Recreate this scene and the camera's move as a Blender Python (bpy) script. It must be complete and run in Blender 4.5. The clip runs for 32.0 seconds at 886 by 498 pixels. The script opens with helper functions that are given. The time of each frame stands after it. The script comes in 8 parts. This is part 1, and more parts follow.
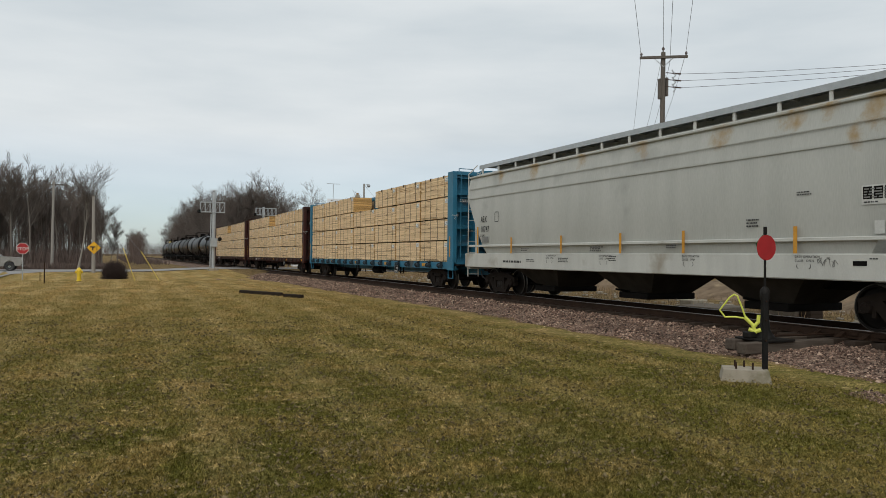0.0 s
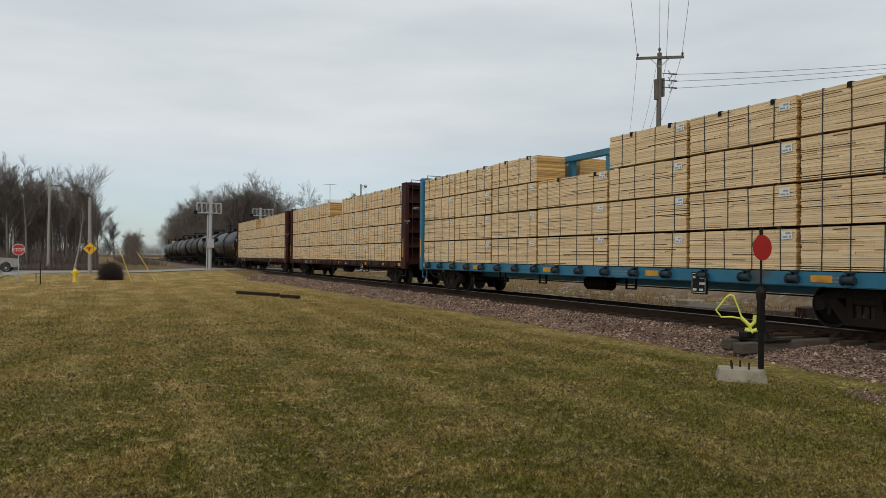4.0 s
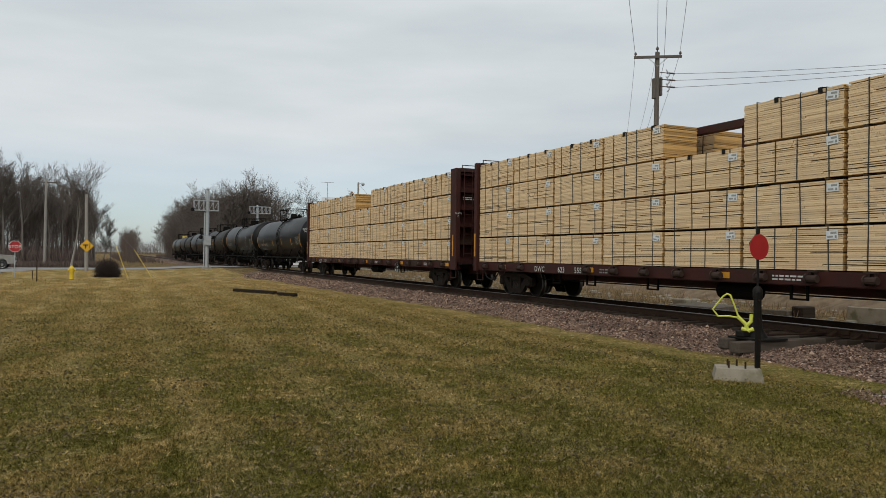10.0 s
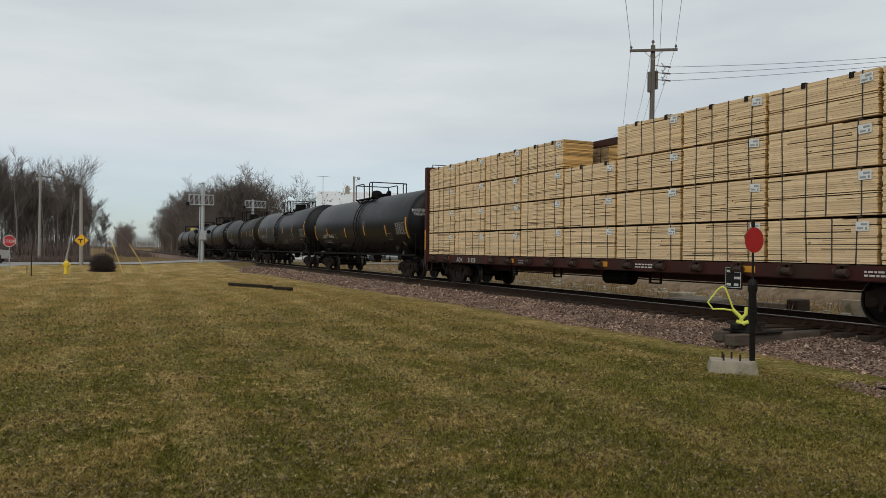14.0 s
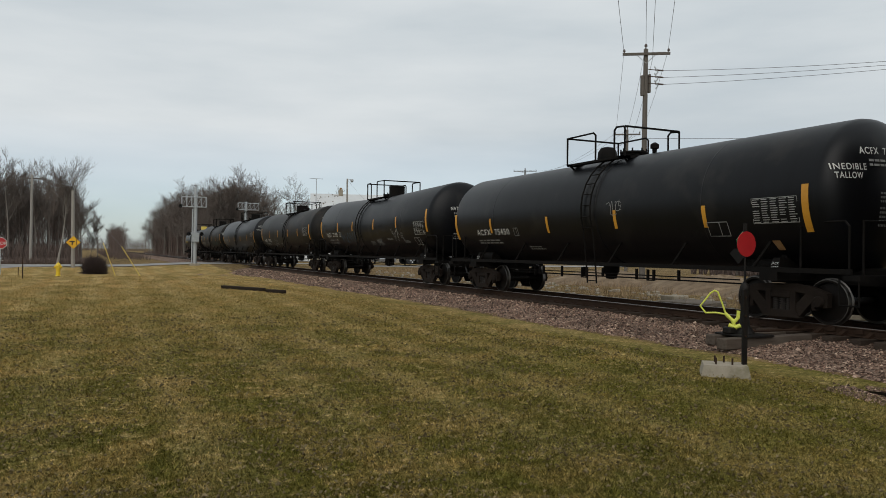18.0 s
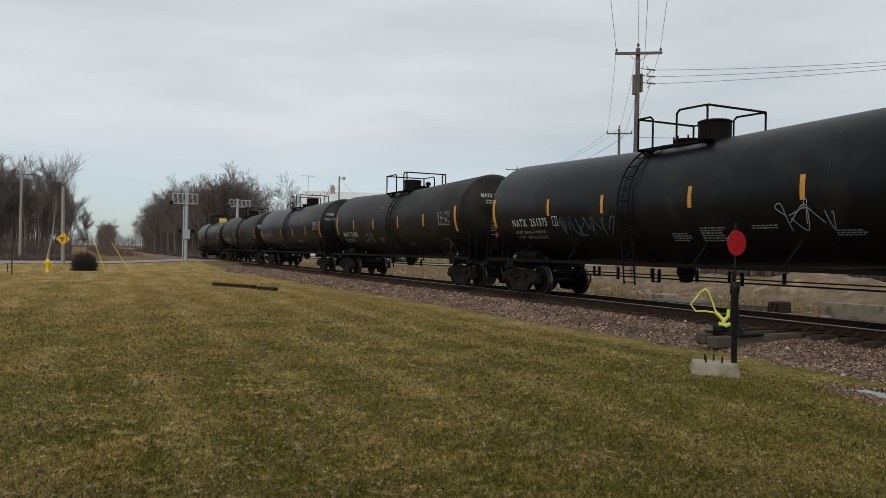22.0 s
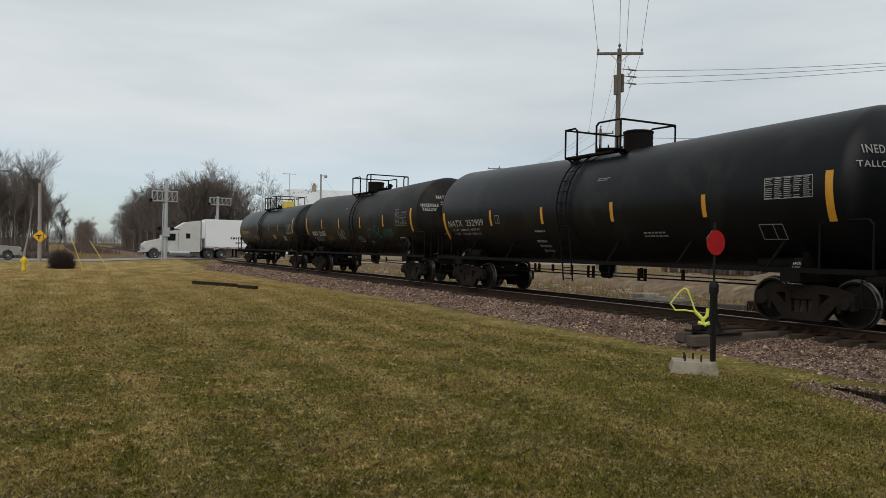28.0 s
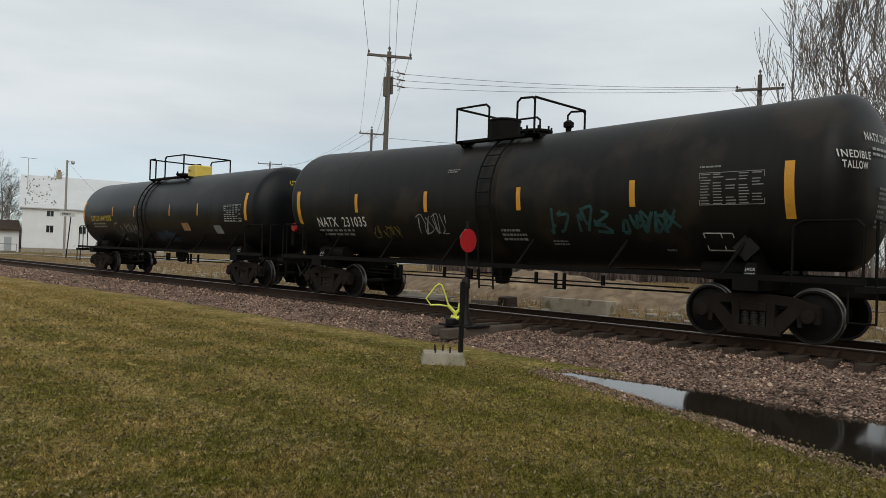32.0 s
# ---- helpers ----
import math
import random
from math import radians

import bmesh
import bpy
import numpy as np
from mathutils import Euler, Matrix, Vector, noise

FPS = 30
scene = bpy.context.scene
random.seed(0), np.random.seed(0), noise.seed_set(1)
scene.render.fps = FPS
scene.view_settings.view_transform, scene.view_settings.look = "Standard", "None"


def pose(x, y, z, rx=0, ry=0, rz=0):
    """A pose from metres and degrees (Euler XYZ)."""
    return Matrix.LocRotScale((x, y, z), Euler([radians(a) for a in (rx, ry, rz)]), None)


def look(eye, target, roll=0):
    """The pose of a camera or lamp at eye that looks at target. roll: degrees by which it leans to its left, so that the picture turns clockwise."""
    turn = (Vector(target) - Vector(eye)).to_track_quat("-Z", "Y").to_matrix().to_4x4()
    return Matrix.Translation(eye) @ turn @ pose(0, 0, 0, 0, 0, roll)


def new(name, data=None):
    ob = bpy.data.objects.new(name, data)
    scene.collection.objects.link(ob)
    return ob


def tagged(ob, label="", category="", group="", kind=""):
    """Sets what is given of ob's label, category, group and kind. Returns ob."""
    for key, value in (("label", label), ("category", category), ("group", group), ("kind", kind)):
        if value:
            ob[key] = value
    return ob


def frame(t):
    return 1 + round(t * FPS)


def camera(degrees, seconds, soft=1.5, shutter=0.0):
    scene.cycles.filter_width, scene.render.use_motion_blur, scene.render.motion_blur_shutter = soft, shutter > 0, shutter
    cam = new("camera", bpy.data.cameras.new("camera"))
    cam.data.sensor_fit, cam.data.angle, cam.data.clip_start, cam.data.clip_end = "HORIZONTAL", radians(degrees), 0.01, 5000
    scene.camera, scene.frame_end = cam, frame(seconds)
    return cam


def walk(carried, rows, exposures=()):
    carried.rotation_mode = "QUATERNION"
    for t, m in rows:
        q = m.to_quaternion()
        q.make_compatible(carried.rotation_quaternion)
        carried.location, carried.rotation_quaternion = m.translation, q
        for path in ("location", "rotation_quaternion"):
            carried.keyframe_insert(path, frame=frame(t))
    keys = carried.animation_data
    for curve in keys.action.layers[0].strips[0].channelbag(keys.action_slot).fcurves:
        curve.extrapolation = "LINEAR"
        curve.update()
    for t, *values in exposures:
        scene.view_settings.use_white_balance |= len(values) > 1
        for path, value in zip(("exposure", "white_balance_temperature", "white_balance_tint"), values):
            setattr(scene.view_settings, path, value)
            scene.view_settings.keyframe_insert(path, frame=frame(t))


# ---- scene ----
LENS = 61.92
cam = camera(LENS, 32.0, soft=0.7)
PATH = [
    (0, pose(-0.008, 0.002, 1.597, 90.59, -0.56, -24.40)),
    (0.5, pose(-0.005, 0.001, 1.601, 90.67, -0.59, -24.41)),
    (1, pose(-0.002, 0.001, 1.596, 90.72, -0.56, -24.45)),
    (1.5, pose(0.000, -0.001, 1.595, 90.70, -0.48, -24.52)),
    (2, pose(-0.001, 0.003, 1.595, 90.63, -0.48, -24.50)),
    (2.5, pose(-0.002, 0.003, 1.596, 90.59, -0.43, -24.63)),
    (3, pose(-0.002, 0.003, 1.599, 90.63, -0.49, -24.59)),
    (3.5, pose(0.000, -0.001, 1.598, 90.67, -0.46, -24.61)),
    (5.5, pose(-0.005, 0.001, 1.598, 90.41, -0.62, -24.74)),
    (6, pose(-0.007, 0.005, 1.598, 90.40, -0.62, -24.77)),
    (6.5, pose(-0.001, 0.005, 1.599, 90.36, -0.65, -24.80)),
    (7, pose(-0.001, 0.008, 1.607, 90.38, -0.67, -24.79)),
    (7.5, pose(0.001, 0.002, 1.601, 90.42, -0.62, -24.90)),
    (8, pose(-0.000, 0.001, 1.599, 90.46, -0.61, -25.01)),
    (8.5, pose(-0.002, -0.005, 1.599, 90.47, -0.58, -24.75)),
    (9, pose(-0.000, -0.001, 1.597, 90.47, -0.59, -24.89)),
    (9.5, pose(-0.001, -0.002, 1.595, 90.51, -0.63, -24.91)),
    (10, pose(-0.006, -0.001, 1.594, 90.51, -0.68, -24.85)),
    (10.5, pose(-0.010, 0.001, 1.595, 90.48, -0.72, -25.10)),
    (11, pose(-0.005, 0.001, 1.599, 90.43, -0.71, -24.97)),
    (11.5, pose(-0.004, 0.002, 1.597, 90.36, -0.70, -25.22)),
    (12, pose(0.003, 0.002, 1.595, 90.28, -0.70, -25.12)),
    (12.5, pose(0.011, 0.013, 1.595, 90.14, -0.65, -24.82)),
    (13, pose(0.013, 0.015, 1.591, 90.11, -0.63, -25.00)),
    (13.5, pose(0.012, 0.012, 1.586, 90.02, -0.55, -24.85)),
    (14, pose(0.013, 0.009, 1.585, 90.05, -0.58, -25.16)),
    (14.5, pose(0.011, 0.006, 1.590, 90.14, -0.64, -25.22)),
    (16.5, pose(0.001, 0.000, 1.596, 90.36, -0.69, -25.56)),
    (17, pose(0.002, 0.001, 1.604, 90.30, -0.66, -25.56)),
    (17.5, pose(0.003, 0.003, 1.608, 90.30, -0.62, -25.65)),
    (18, pose(0.003, 0.000, 1.610, 90.23, -0.65, -25.68)),
    (18.5, pose(0.000, -0.001, 1.609, 90.19, -0.68, -25.84)),
    (19, pose(0.001, 0.004, 1.610, 90.03, -0.71, -25.89)),
    (19.5, pose(0.000, 0.005, 1.609, 89.90, -0.74, -25.90)),
    (20, pose(-0.000, 0.007, 1.606, 89.95, -0.79, -25.83)),
    (20.5, pose(-0.001, 0.001, 1.604, 90.01, -0.83, -26.02)),
    (21, pose(-0.001, -0.003, 1.601, 89.97, -0.91, -26.17)),
    (21.5, pose(0.000, -0.009, 1.603, 90.02, -0.93, -26.29)),
    (22, pose(-0.003, -0.013, 1.604, 90.09, -0.89, -26.31)),
    (22.5, pose(-0.005, -0.014, 1.606, 89.99, -0.82, -26.31)),
    (23, pose(-0.003, -0.008, 1.609, 90.00, -0.83, -26.36)),
    (23.5, pose(-0.004, -0.008, 1.606, 90.06, -0.82, -26.43)),
    (24, pose(-0.002, -0.007, 1.603, 90.10, -0.76, -26.46)),
    (24.5, pose(0.004, -0.012, 1.600, 90.11, -0.74, -26.47)),
    (25, pose(0.006, -0.013, 1.605, 90.14, -0.80, -26.57)),
    (25.5, pose(-0.001, -0.012, 1.608, 90.12, -0.82, -26.74)),
    (27.5, pose(0.004, -0.008, 1.604, 90.15, -0.95, -27.13)),
    (28, pose(0.009, -0.004, 1.603, 90.02, -1.06, -27.71)),
    (28.5, pose(0.023, -0.007, 1.594, 89.80, -1.18, -29.16)),
    (29, pose(0.022, -0.018, 1.597, 89.69, -1.30, -31.25)),
    (29.5, pose(0.042, -0.027, 1.580, 89.69, -1.35, -33.34)),
    (30, pose(0.083, -0.044, 1.566, 89.63, -1.37, -35.38)),
    (30.5, pose(0.098, -0.087, 1.570, 89.61, -1.53, -36.64)),
    (31, pose(0.145, -0.146, 1.582, 89.85, -1.91, -37.94)),
    (31.5, pose(0.207, -0.147, 1.566, 90.17, -2.02, -41.97)),
    (32, pose(0.259, -0.069, 1.538, 90.38, -1.94, -45.25)),
]
# the camera's own gain, in stops
EXPOSURES = [(0, 0.08), (2, 0.02), (5.5, 0.0), (27.5, 0.0), (29, 0.04), (30.5, 0.08), (32, 0.09)]
walk(cam, PATH, EXPOSURES)

# how far the train has rolled, by time
ROLLED = [
    (0, 0.00), (0.5, 2.51), (1, 5.03), (1.5, 7.57), (2, 10.12), (2.5, 12.67), (3, 15.21), (3.5, 17.72),
    (5.5, 27.85), (6, 30.41), (6.5, 32.98), (7, 35.54), (7.5, 38.08), (8, 40.61), (8.5, 43.14), (9, 45.70),
    (9.5, 48.26), (10, 50.84), (10.5, 53.42), (11, 55.98), (11.5, 58.55), (12, 61.13), (12.5, 63.73), (13, 66.33),
    (13.5, 68.92), (14, 71.52), (14.5, 74.11), (16.5, 84.60), (17, 87.25), (17.5, 89.91), (18, 92.58), (18.5, 95.25),
    (19, 97.94), (19.5, 100.65), (20, 103.36), (20.5, 106.07), (21, 108.79), (21.5, 111.50), (22, 114.21), (22.5, 116.93),
    (23, 119.67), (23.5, 122.41), (24, 125.17), (24.5, 127.94), (25, 130.71), (25.5, 133.47), (27.5, 144.71), (28, 147.56),
    (28.5, 150.41), (29, 153.26), (29.5, 156.09), (30, 158.92), (30.5, 161.73), (31, 164.55), (31.5, 167.40), (32, 170.27),
]

# ---- light ----
world = bpy.data.worlds.new("overcast_sky")
scene.world = world
world.use_nodes = True


def sky():
    nt = world.node_tree
    n, l = nt.nodes, nt.links
    n.clear()
    out, bg = n.new("ShaderNodeOutputWorld"), n.new("ShaderNodeBackground")
    tex = n.new("ShaderNodeTexSky")
    tex.sky_type, tex.sun_disc = "NISHITA", False
    tex.sun_elevation, tex.sun_rotation = radians(38), radians(215)
    co, sep = n.new("ShaderNodeTexCoord"), n.new("ShaderNodeSeparateXYZ")
    l.new(co.outputs["Generated"], sep.inputs[0])
    # cloud cover: long flat banks, thicker overhead
    mp = n.new("ShaderNodeMapping")
    mp.inputs["Scale"].default_value = (1.3, 1.3, 6.5)
    l.new(co.outputs["Generated"], mp.inputs["Vector"])
    no = n.new("ShaderNodeTexNoise")
    no.inputs["Scale"].default_value, no.inputs["Detail"].default_value, no.inputs["Roughness"].default_value = 1.7, 6, 0.5
    l.new(mp.outputs[0], no.inputs["Vector"])
    ramp = n.new("ShaderNodeValToRGB")
    e = ramp.color_ramp.elements
    e[0].position, e[0].color = 0.30, (0.535, 0.595, 0.635, 1)
    e[1].position, e[1].color = 0.70, (0.735, 0.770, 0.785, 1)
    l.new(no.outputs["Fac"], ramp.inputs[0])
    # towards the horizon the cover breaks and the blue shows
    hz = n.new("ShaderNodeMapRange")
    hz.inputs["From Min"].default_value, hz.inputs["From Max"].default_value = 0.0, 0.16
    l.new(sep.outputs["Z"], hz.inputs["Value"])
    gap = n.new("ShaderNodeMath")
    gap.operation = "SUBTRACT"
    gap.inputs[0].default_value = 1.0
    l.new(hz.outputs[0], gap.inputs[1])
    gap2 = n.new("ShaderNodeMath")
    gap2.operation = "MULTIPLY"
    l.new(gap.outputs[0], gap2.inputs[0])
    gap2.inputs[1].default_value = 0.62
    blue = n.new("ShaderNodeMix")
    blue.data_type = "RGBA"
    blue.blend_type = "MIX"
    sc = n.new("ShaderNodeMix")
    sc.data_type, sc.blend_type = "RGBA", "MULTIPLY"
    sc.inputs["Factor"].default_value = 1
    l.new(tex.outputs[0], sc.inputs[6])
    sc.inputs[7].default_value = (0.088, 0.101, 0.112, 1)
    l.new(gap2.outputs[0], blue.inputs["Factor"])
    l.new(ramp.outputs[0], blue.inputs[6])
    l.new(sc.outputs[2], blue.inputs[7])
    l.new(blue.outputs[2], bg.inputs["Color"])
    bg.inputs["Strength"].default_value = 1.0
    l.new(bg.outputs[0], out.inputs["Surface"])


sky()
sun = new("sun", bpy.data.lights.new("sun", "SUN"))
sun.data.energy, sun.data.angle, sun.data.color = 1.15, radians(50), (1.0, 0.95, 0.88)
sun.matrix_world = look((-30, -40, 45), (0, 0, 0))


# ---- materials ----
def mat(name, col, col2=None, scale=8.0, rough=0.7, metal=0.0, bump=0.0, fine=60.0, spread=0.0, streak=None, dirt=None, dirt_at=0.6, spec=0.5, island=0.0):
    """A painted or raw surface: two colours mixed by broad noise, fine grain on top, optional streaks (axis scale) and dirt."""
    m = bpy.data.materials.new(name)
    m.use_nodes = True
    nt = m.node_tree
    n, l = nt.nodes, nt.links
    b = n["Principled BSDF"]
    b.inputs["Roughness"].default_value, b.inputs["Metallic"].default_value = rough, metal
    b.inputs["Specular IOR Level"].default_value = spec
    co = n.new("ShaderNodeTexCoord")
    src = co.outputs["Object"]
    if streak:
        mp = n.new("ShaderNodeMapping")
        mp.inputs["Scale"].default_value = streak
        l.new(src, mp.inputs["Vector"])
        src = mp.outputs[0]

    def noise_at(s, detail=4.0, vec=src):
        t = n.new("ShaderNodeTexNoise")
        t.inputs["Scale"].default_value, t.inputs["Detail"].default_value = s, detail
        l.new(vec, t.inputs["Vector"])
        return t.outputs["Fac"]

    def mix(fac, a, c, blend="MIX"):
        x = n.new("ShaderNodeMix")
        x.data_type, x.blend_type = "RGBA", blend
        for k, v in ((0, fac), (6, a), (7, c)):
            if isinstance(v, (int, float)):
                x.inputs[k].default_value = v
            elif isinstance(v, tuple):
                x.inputs[k].default_value = (*v[:3], 1)
            else:
                l.new(v, x.inputs[k])
        return x.outputs[2]

    def sharp(v, lo, hi):
        r = n.new("ShaderNodeMapRange")
        r.inputs["From Min"].default_value, r.inputs["From Max"].default_value = lo, hi
        l.new(v, r.inputs["Value"])
        return r.outputs[0]

    c2 = col2 or tuple(c * 0.75 for c in col)
    colour = mix(sharp(noise_at(scale), 0.35, 0.65), col, c2)
    grain = noise_at(fine, 3)
    colour = mix(0.35, colour, mix(grain, tuple(c * 0.55 for c in col), tuple(min(1, c * 1.35) for c in col)))
    if spread:
        info = n.new("ShaderNodeObjectInfo")
        colour = mix(spread, colour, mix(info.outputs["Random"], tuple(c * 0.5 for c in col), tuple(min(1, c * 1.4) for c in col)))
    if island:
        geo = n.new("ShaderNodeNewGeometry")
        colour = mix(island, colour, mix(geo.outputs["Random Per Island"], tuple(c * 0.42 for c in col), tuple(min(1, c * 1.45) for c in col)))
    if dirt:
        colour = mix(sharp(noise_at(scale * 0.6, 8, co.outputs["Object"]), dirt_at, dirt_at + 0.12), colour, dirt)
    l.new(colour, b.inputs["Base Color"])
    if bump:
        bp = n.new("ShaderNodeBump")
        bp.inputs["Strength"].default_value, bp.inputs["Distance"].default_value = min(1, bump), 0.01 * max(1, bump)
        l.new(grain, bp.inputs["Height"])
        l.new(bp.outputs[0], b.inputs["Normal"])
    return m


M = {}


def stained_paint(name, col, col2, spots, rust):
    """Weathered car paint with soft rust blooms at given places (y, z, size) on the car's side."""
    m = mat(name, col, col2, 0.8, 0.5, bump=0.04, fine=20, streak=(0.6, 2.2, 0.35), dirt=tuple(c * 0.74 for c in col2), dirt_at=0.6)
    nt = m.node_tree
    n, l = nt.nodes, nt.links
    b = n["Principled BSDF"]
    base = b.inputs["Base Color"].links[0].from_socket
    co = n.new("ShaderNodeTexCoord")
    wob = n.new("ShaderNodeTexNoise")
    wob.inputs["Scale"].default_value, wob.inputs["Detail"].default_value, wob.inputs["Roughness"].default_value = 2.6, 7, 0.65
    l.new(co.outputs["Object"], wob.inputs["Vector"])
    total = None
    for y, z, s in spots:
        sub = n.new("ShaderNodeVectorMath")
        sub.operation = "SUBTRACT"
        l.new(co.outputs["Object"], sub.inputs[0])
        sub.inputs[1].default_value = (-1.5, y, z)
        sc = n.new("ShaderNodeVectorMath")
        sc.operation = "MULTIPLY"
        l.new(sub.outputs[0], sc.inputs[0])
        sc.inputs[1].default_value = (0.3 / s, 1.1 / s, 0.8 / s)
        ln = n.new("ShaderNodeVectorMath")
        ln.operation = "LENGTH"
        l.new(sc.outputs[0], ln.inputs[0])
        r = n.new("ShaderNodeMapRange")
        r.inputs["From Min"].default_value, r.inputs["From Max"].default_value = 0.0, 1.0
        r.inputs["To Min"].default_value, r.inputs["To Max"].default_value = 0.55, 0.0
        l.new(ln.outputs["Value"], r.inputs["Value"])
        if total is None:
            total = r.outputs[0]
        else:
            a = n.new("ShaderNodeMath")
            a.operation = "MAXIMUM"
            l.new(total, a.inputs[0])
            l.new(r.outputs[0], a.inputs[1])
            total = a.outputs[0]
    a = n.new("ShaderNodeMath")
    a.operation = "ADD"
    l.new(total, a.inputs[0])
    l.new(wob.outputs["Fac"], a.inputs[1])
    r = n.new("ShaderNodeMapRange")
    r.inputs["From Min"].default_value, r.inputs["From Max"].default_value = 0.70, 1.10
    l.new(a.outputs[0], r.inputs["Value"])
    x = n.new("ShaderNodeMix")
    x.data_type = "RGBA"
    l.new(r.outputs[0], x.inputs[0])
    l.new(base, x.inputs[6])
    x.inputs[7].default_value = (*rust, 1)
    l.new(x.outputs[2], b.inputs["Base Color"])
    return m


M["tank"] = mat("black_tank_paint", (0.0042, 0.0046, 0.0058), (0.0020, 0.0022, 0.0028), 1.6, 0.40, bump=0.06, fine=25, streak=(0.5, 2.5, 0.4), dirt=(0.0120, 0.0112, 0.0108), dirt_at=0.55, spec=0.2)
M["tank_brown"] = mat("brown_black_tank_paint", (0.0090, 0.0078, 0.0064), (0.0042, 0.0038, 0.0035), 1.5, 0.50, bump=0.08, fine=25, streak=(0.5, 2.5, 0.4), dirt=(0.022, 0.0165, 0.0115), dirt_at=0.53, spec=0.2)
M["frame_black"] = mat("dirty_black_steel", (0.0042, 0.0037, 0.0032), (0.008, 0.0062, 0.005), 3, 0.75, bump=0.15, fine=50, spec=0.12)
M["truck"] = mat("rusty_cast_steel", (0.0200, 0.0140, 0.0105), (0.0090, 0.0070, 0.0058), 4, 0.85, bump=0.4, fine=40, spread=0.2, spec=0.15)
M["spring"] = mat("dark_spring_steel", (0.026, 0.020, 0.016), (0.014, 0.011, 0.009), 4, 0.7, 0.2)
M["wheel"] = mat("dark_wheel_steel", (0.006, 0.0046, 0.004), (0.012, 0.008, 0.0055), 5, 0.6, 0.2, bump=0.1, spec=0.2)
M["tread"] = mat("polished_wheel_tread", (0.15, 0.14, 0.13), (0.09, 0.08, 0.07), 5, 0.42, 1.0)
M["stripe"] = mat("amber_reflective_tape", (0.60, 0.28, 0.02), (0.45, 0.20, 0.015), 3, 0.5, dirt=(0.20, 0.11, 0.02), dirt_at=0.6)
M["white_text"] = mat("white_stencil_paint", (0.56, 0.56, 0.53), (0.40, 0.40, 0.38), 6, 0.6)
M["grey_text"] = mat("faded_stencil_paint", (0.22, 0.22, 0.21), (0.13, 0.13, 0.12), 4, 0.7)
M["yellow_text"] = mat("yellow_stencil_paint", (0.60, 0.42, 0.03), None, 4, 0.6)
M["dark_text"] = mat("black_stencil_paint", (0.03, 0.03, 0.03), None, 4, 0.6)
M["teal_spray"] = mat("faded_teal_spray", (0.012, 0.066, 0.062), (0.004, 0.012, 0.012), 7, 0.6)
M["yellow_spray"] = mat("faded_yellow_spray", (0.19, 0.15, 0.03), (0.07, 0.055, 0.015), 5, 0.6)
M["stencil_grey"] = mat("greyed_stencil_paint", (0.33, 0.33, 0.31), (0.20, 0.20, 0.19), 5, 0.6)
M["blue_spray"] = mat("faded_blue_spray", (0.05, 0.10, 0.16), (0.02, 0.035, 0.05), 3, 0.6)
M["white_spray"] = mat("white_spray", (0.33, 0.34, 0.33), (0.14, 0.14, 0.14), 4, 0.6)
M["yellow_paint"] = mat("yellow_paint", (0.72, 0.54, 0.10), (0.6, 0.42, 0.06), 6, 0.5)
M["hopper"] = stained_paint("pale_grey_hopper_paint", (0.42, 0.421, 0.388), (0.35, 0.351, 0.322), ((-5.8, 4.42, 0.65), (-3.85, 4.3, 0.6), (-7.72, 4.5, 0.55), (-7.7, 4.2, 0.6), (-7.3, 3.7, 0.4), (-6.7, 4.5, 0.5), (-1.1, 4.37, 0.5), (1.6, 4.4, 0.55), (4.3, 4.35, 0.6), (6.6, 4.4, 0.5)), (0.29, 0.19, 0.07))
M["hopper_white"] = mat("off_white_sill_paint", (0.52, 0.52, 0.48), (0.43, 0.43, 0.40), 1.5, 0.5, bump=0.04, streak=(0.6, 2, 0.5), dirt=(0.30, 0.27, 0.22), dirt_at=0.60)
M["rust"] = mat("rust_streak", (0.25, 0.12, 0.035), (0.33, 0.20, 0.09), 6, 0.9)
M["blue"] = mat("blue_car_paint", (0.020, 0.150, 0.245), (0.015, 0.108, 0.180), 2, 0.5, bump=0.08, fine=30, dirt=(0.05, 0.07, 0.08), dirt_at=0.60)
M["red"] = mat("maroon_car_paint", (0.050, 0.0125, 0.0090), (0.030, 0.009, 0.007), 2, 0.7, bump=0.1, fine=30, dirt=(0.034, 0.017, 0.011), dirt_at=0.54, spec=0.25)
M["lumber"] = mat("fresh_sawn_spruce", (0.79, 0.560, 0.335), (0.68, 0.465, 0.265), 1.5, 0.75, bump=0.15, fine=30, streak=(4, 0.35, 6), island=0.30)
M["lumber_end"] = mat("sawn_end_grain", (0.52, 0.32, 0.115), (0.38, 0.22, 0.07), 3, 0.8, bump=0.2, fine=40, island=0.6)
# dark wood of the bearers; also the painted shade inside the packs
M["bearer_and_shade"] = mat("dark_bearer_wood_and_gap_shade", (0.06, 0.04, 0.022), None, 3, 0.9)
M["strap"] = mat("dark_steel_strap", (0.035, 0.035, 0.03), None, 5, 0.5, 0.3)
M["tag"] = mat("white_plastic_tag", (0.72, 0.74, 0.74), (0.55, 0.60, 0.62), 14, 0.5)
M["rail"] = mat("rusty_rail_side", (0.038, 0.021, 0.013), (0.022, 0.014, 0.010), 3, 0.85, 0.0, bump=0.2, spec=0.15)
M["railhead"] = mat("worn_rail_head", (0.20, 0.17, 0.15), (0.13, 0.11, 0.095), 2, 0.38, 0.9)
M["tie"] = mat("creosoted_tie_wood", (0.042, 0.030, 0.023), (0.080, 0.062, 0.048), 3, 0.9, bump=0.5, fine=30, streak=(0.5, 6, 6), spread=0.35, spec=0.1)
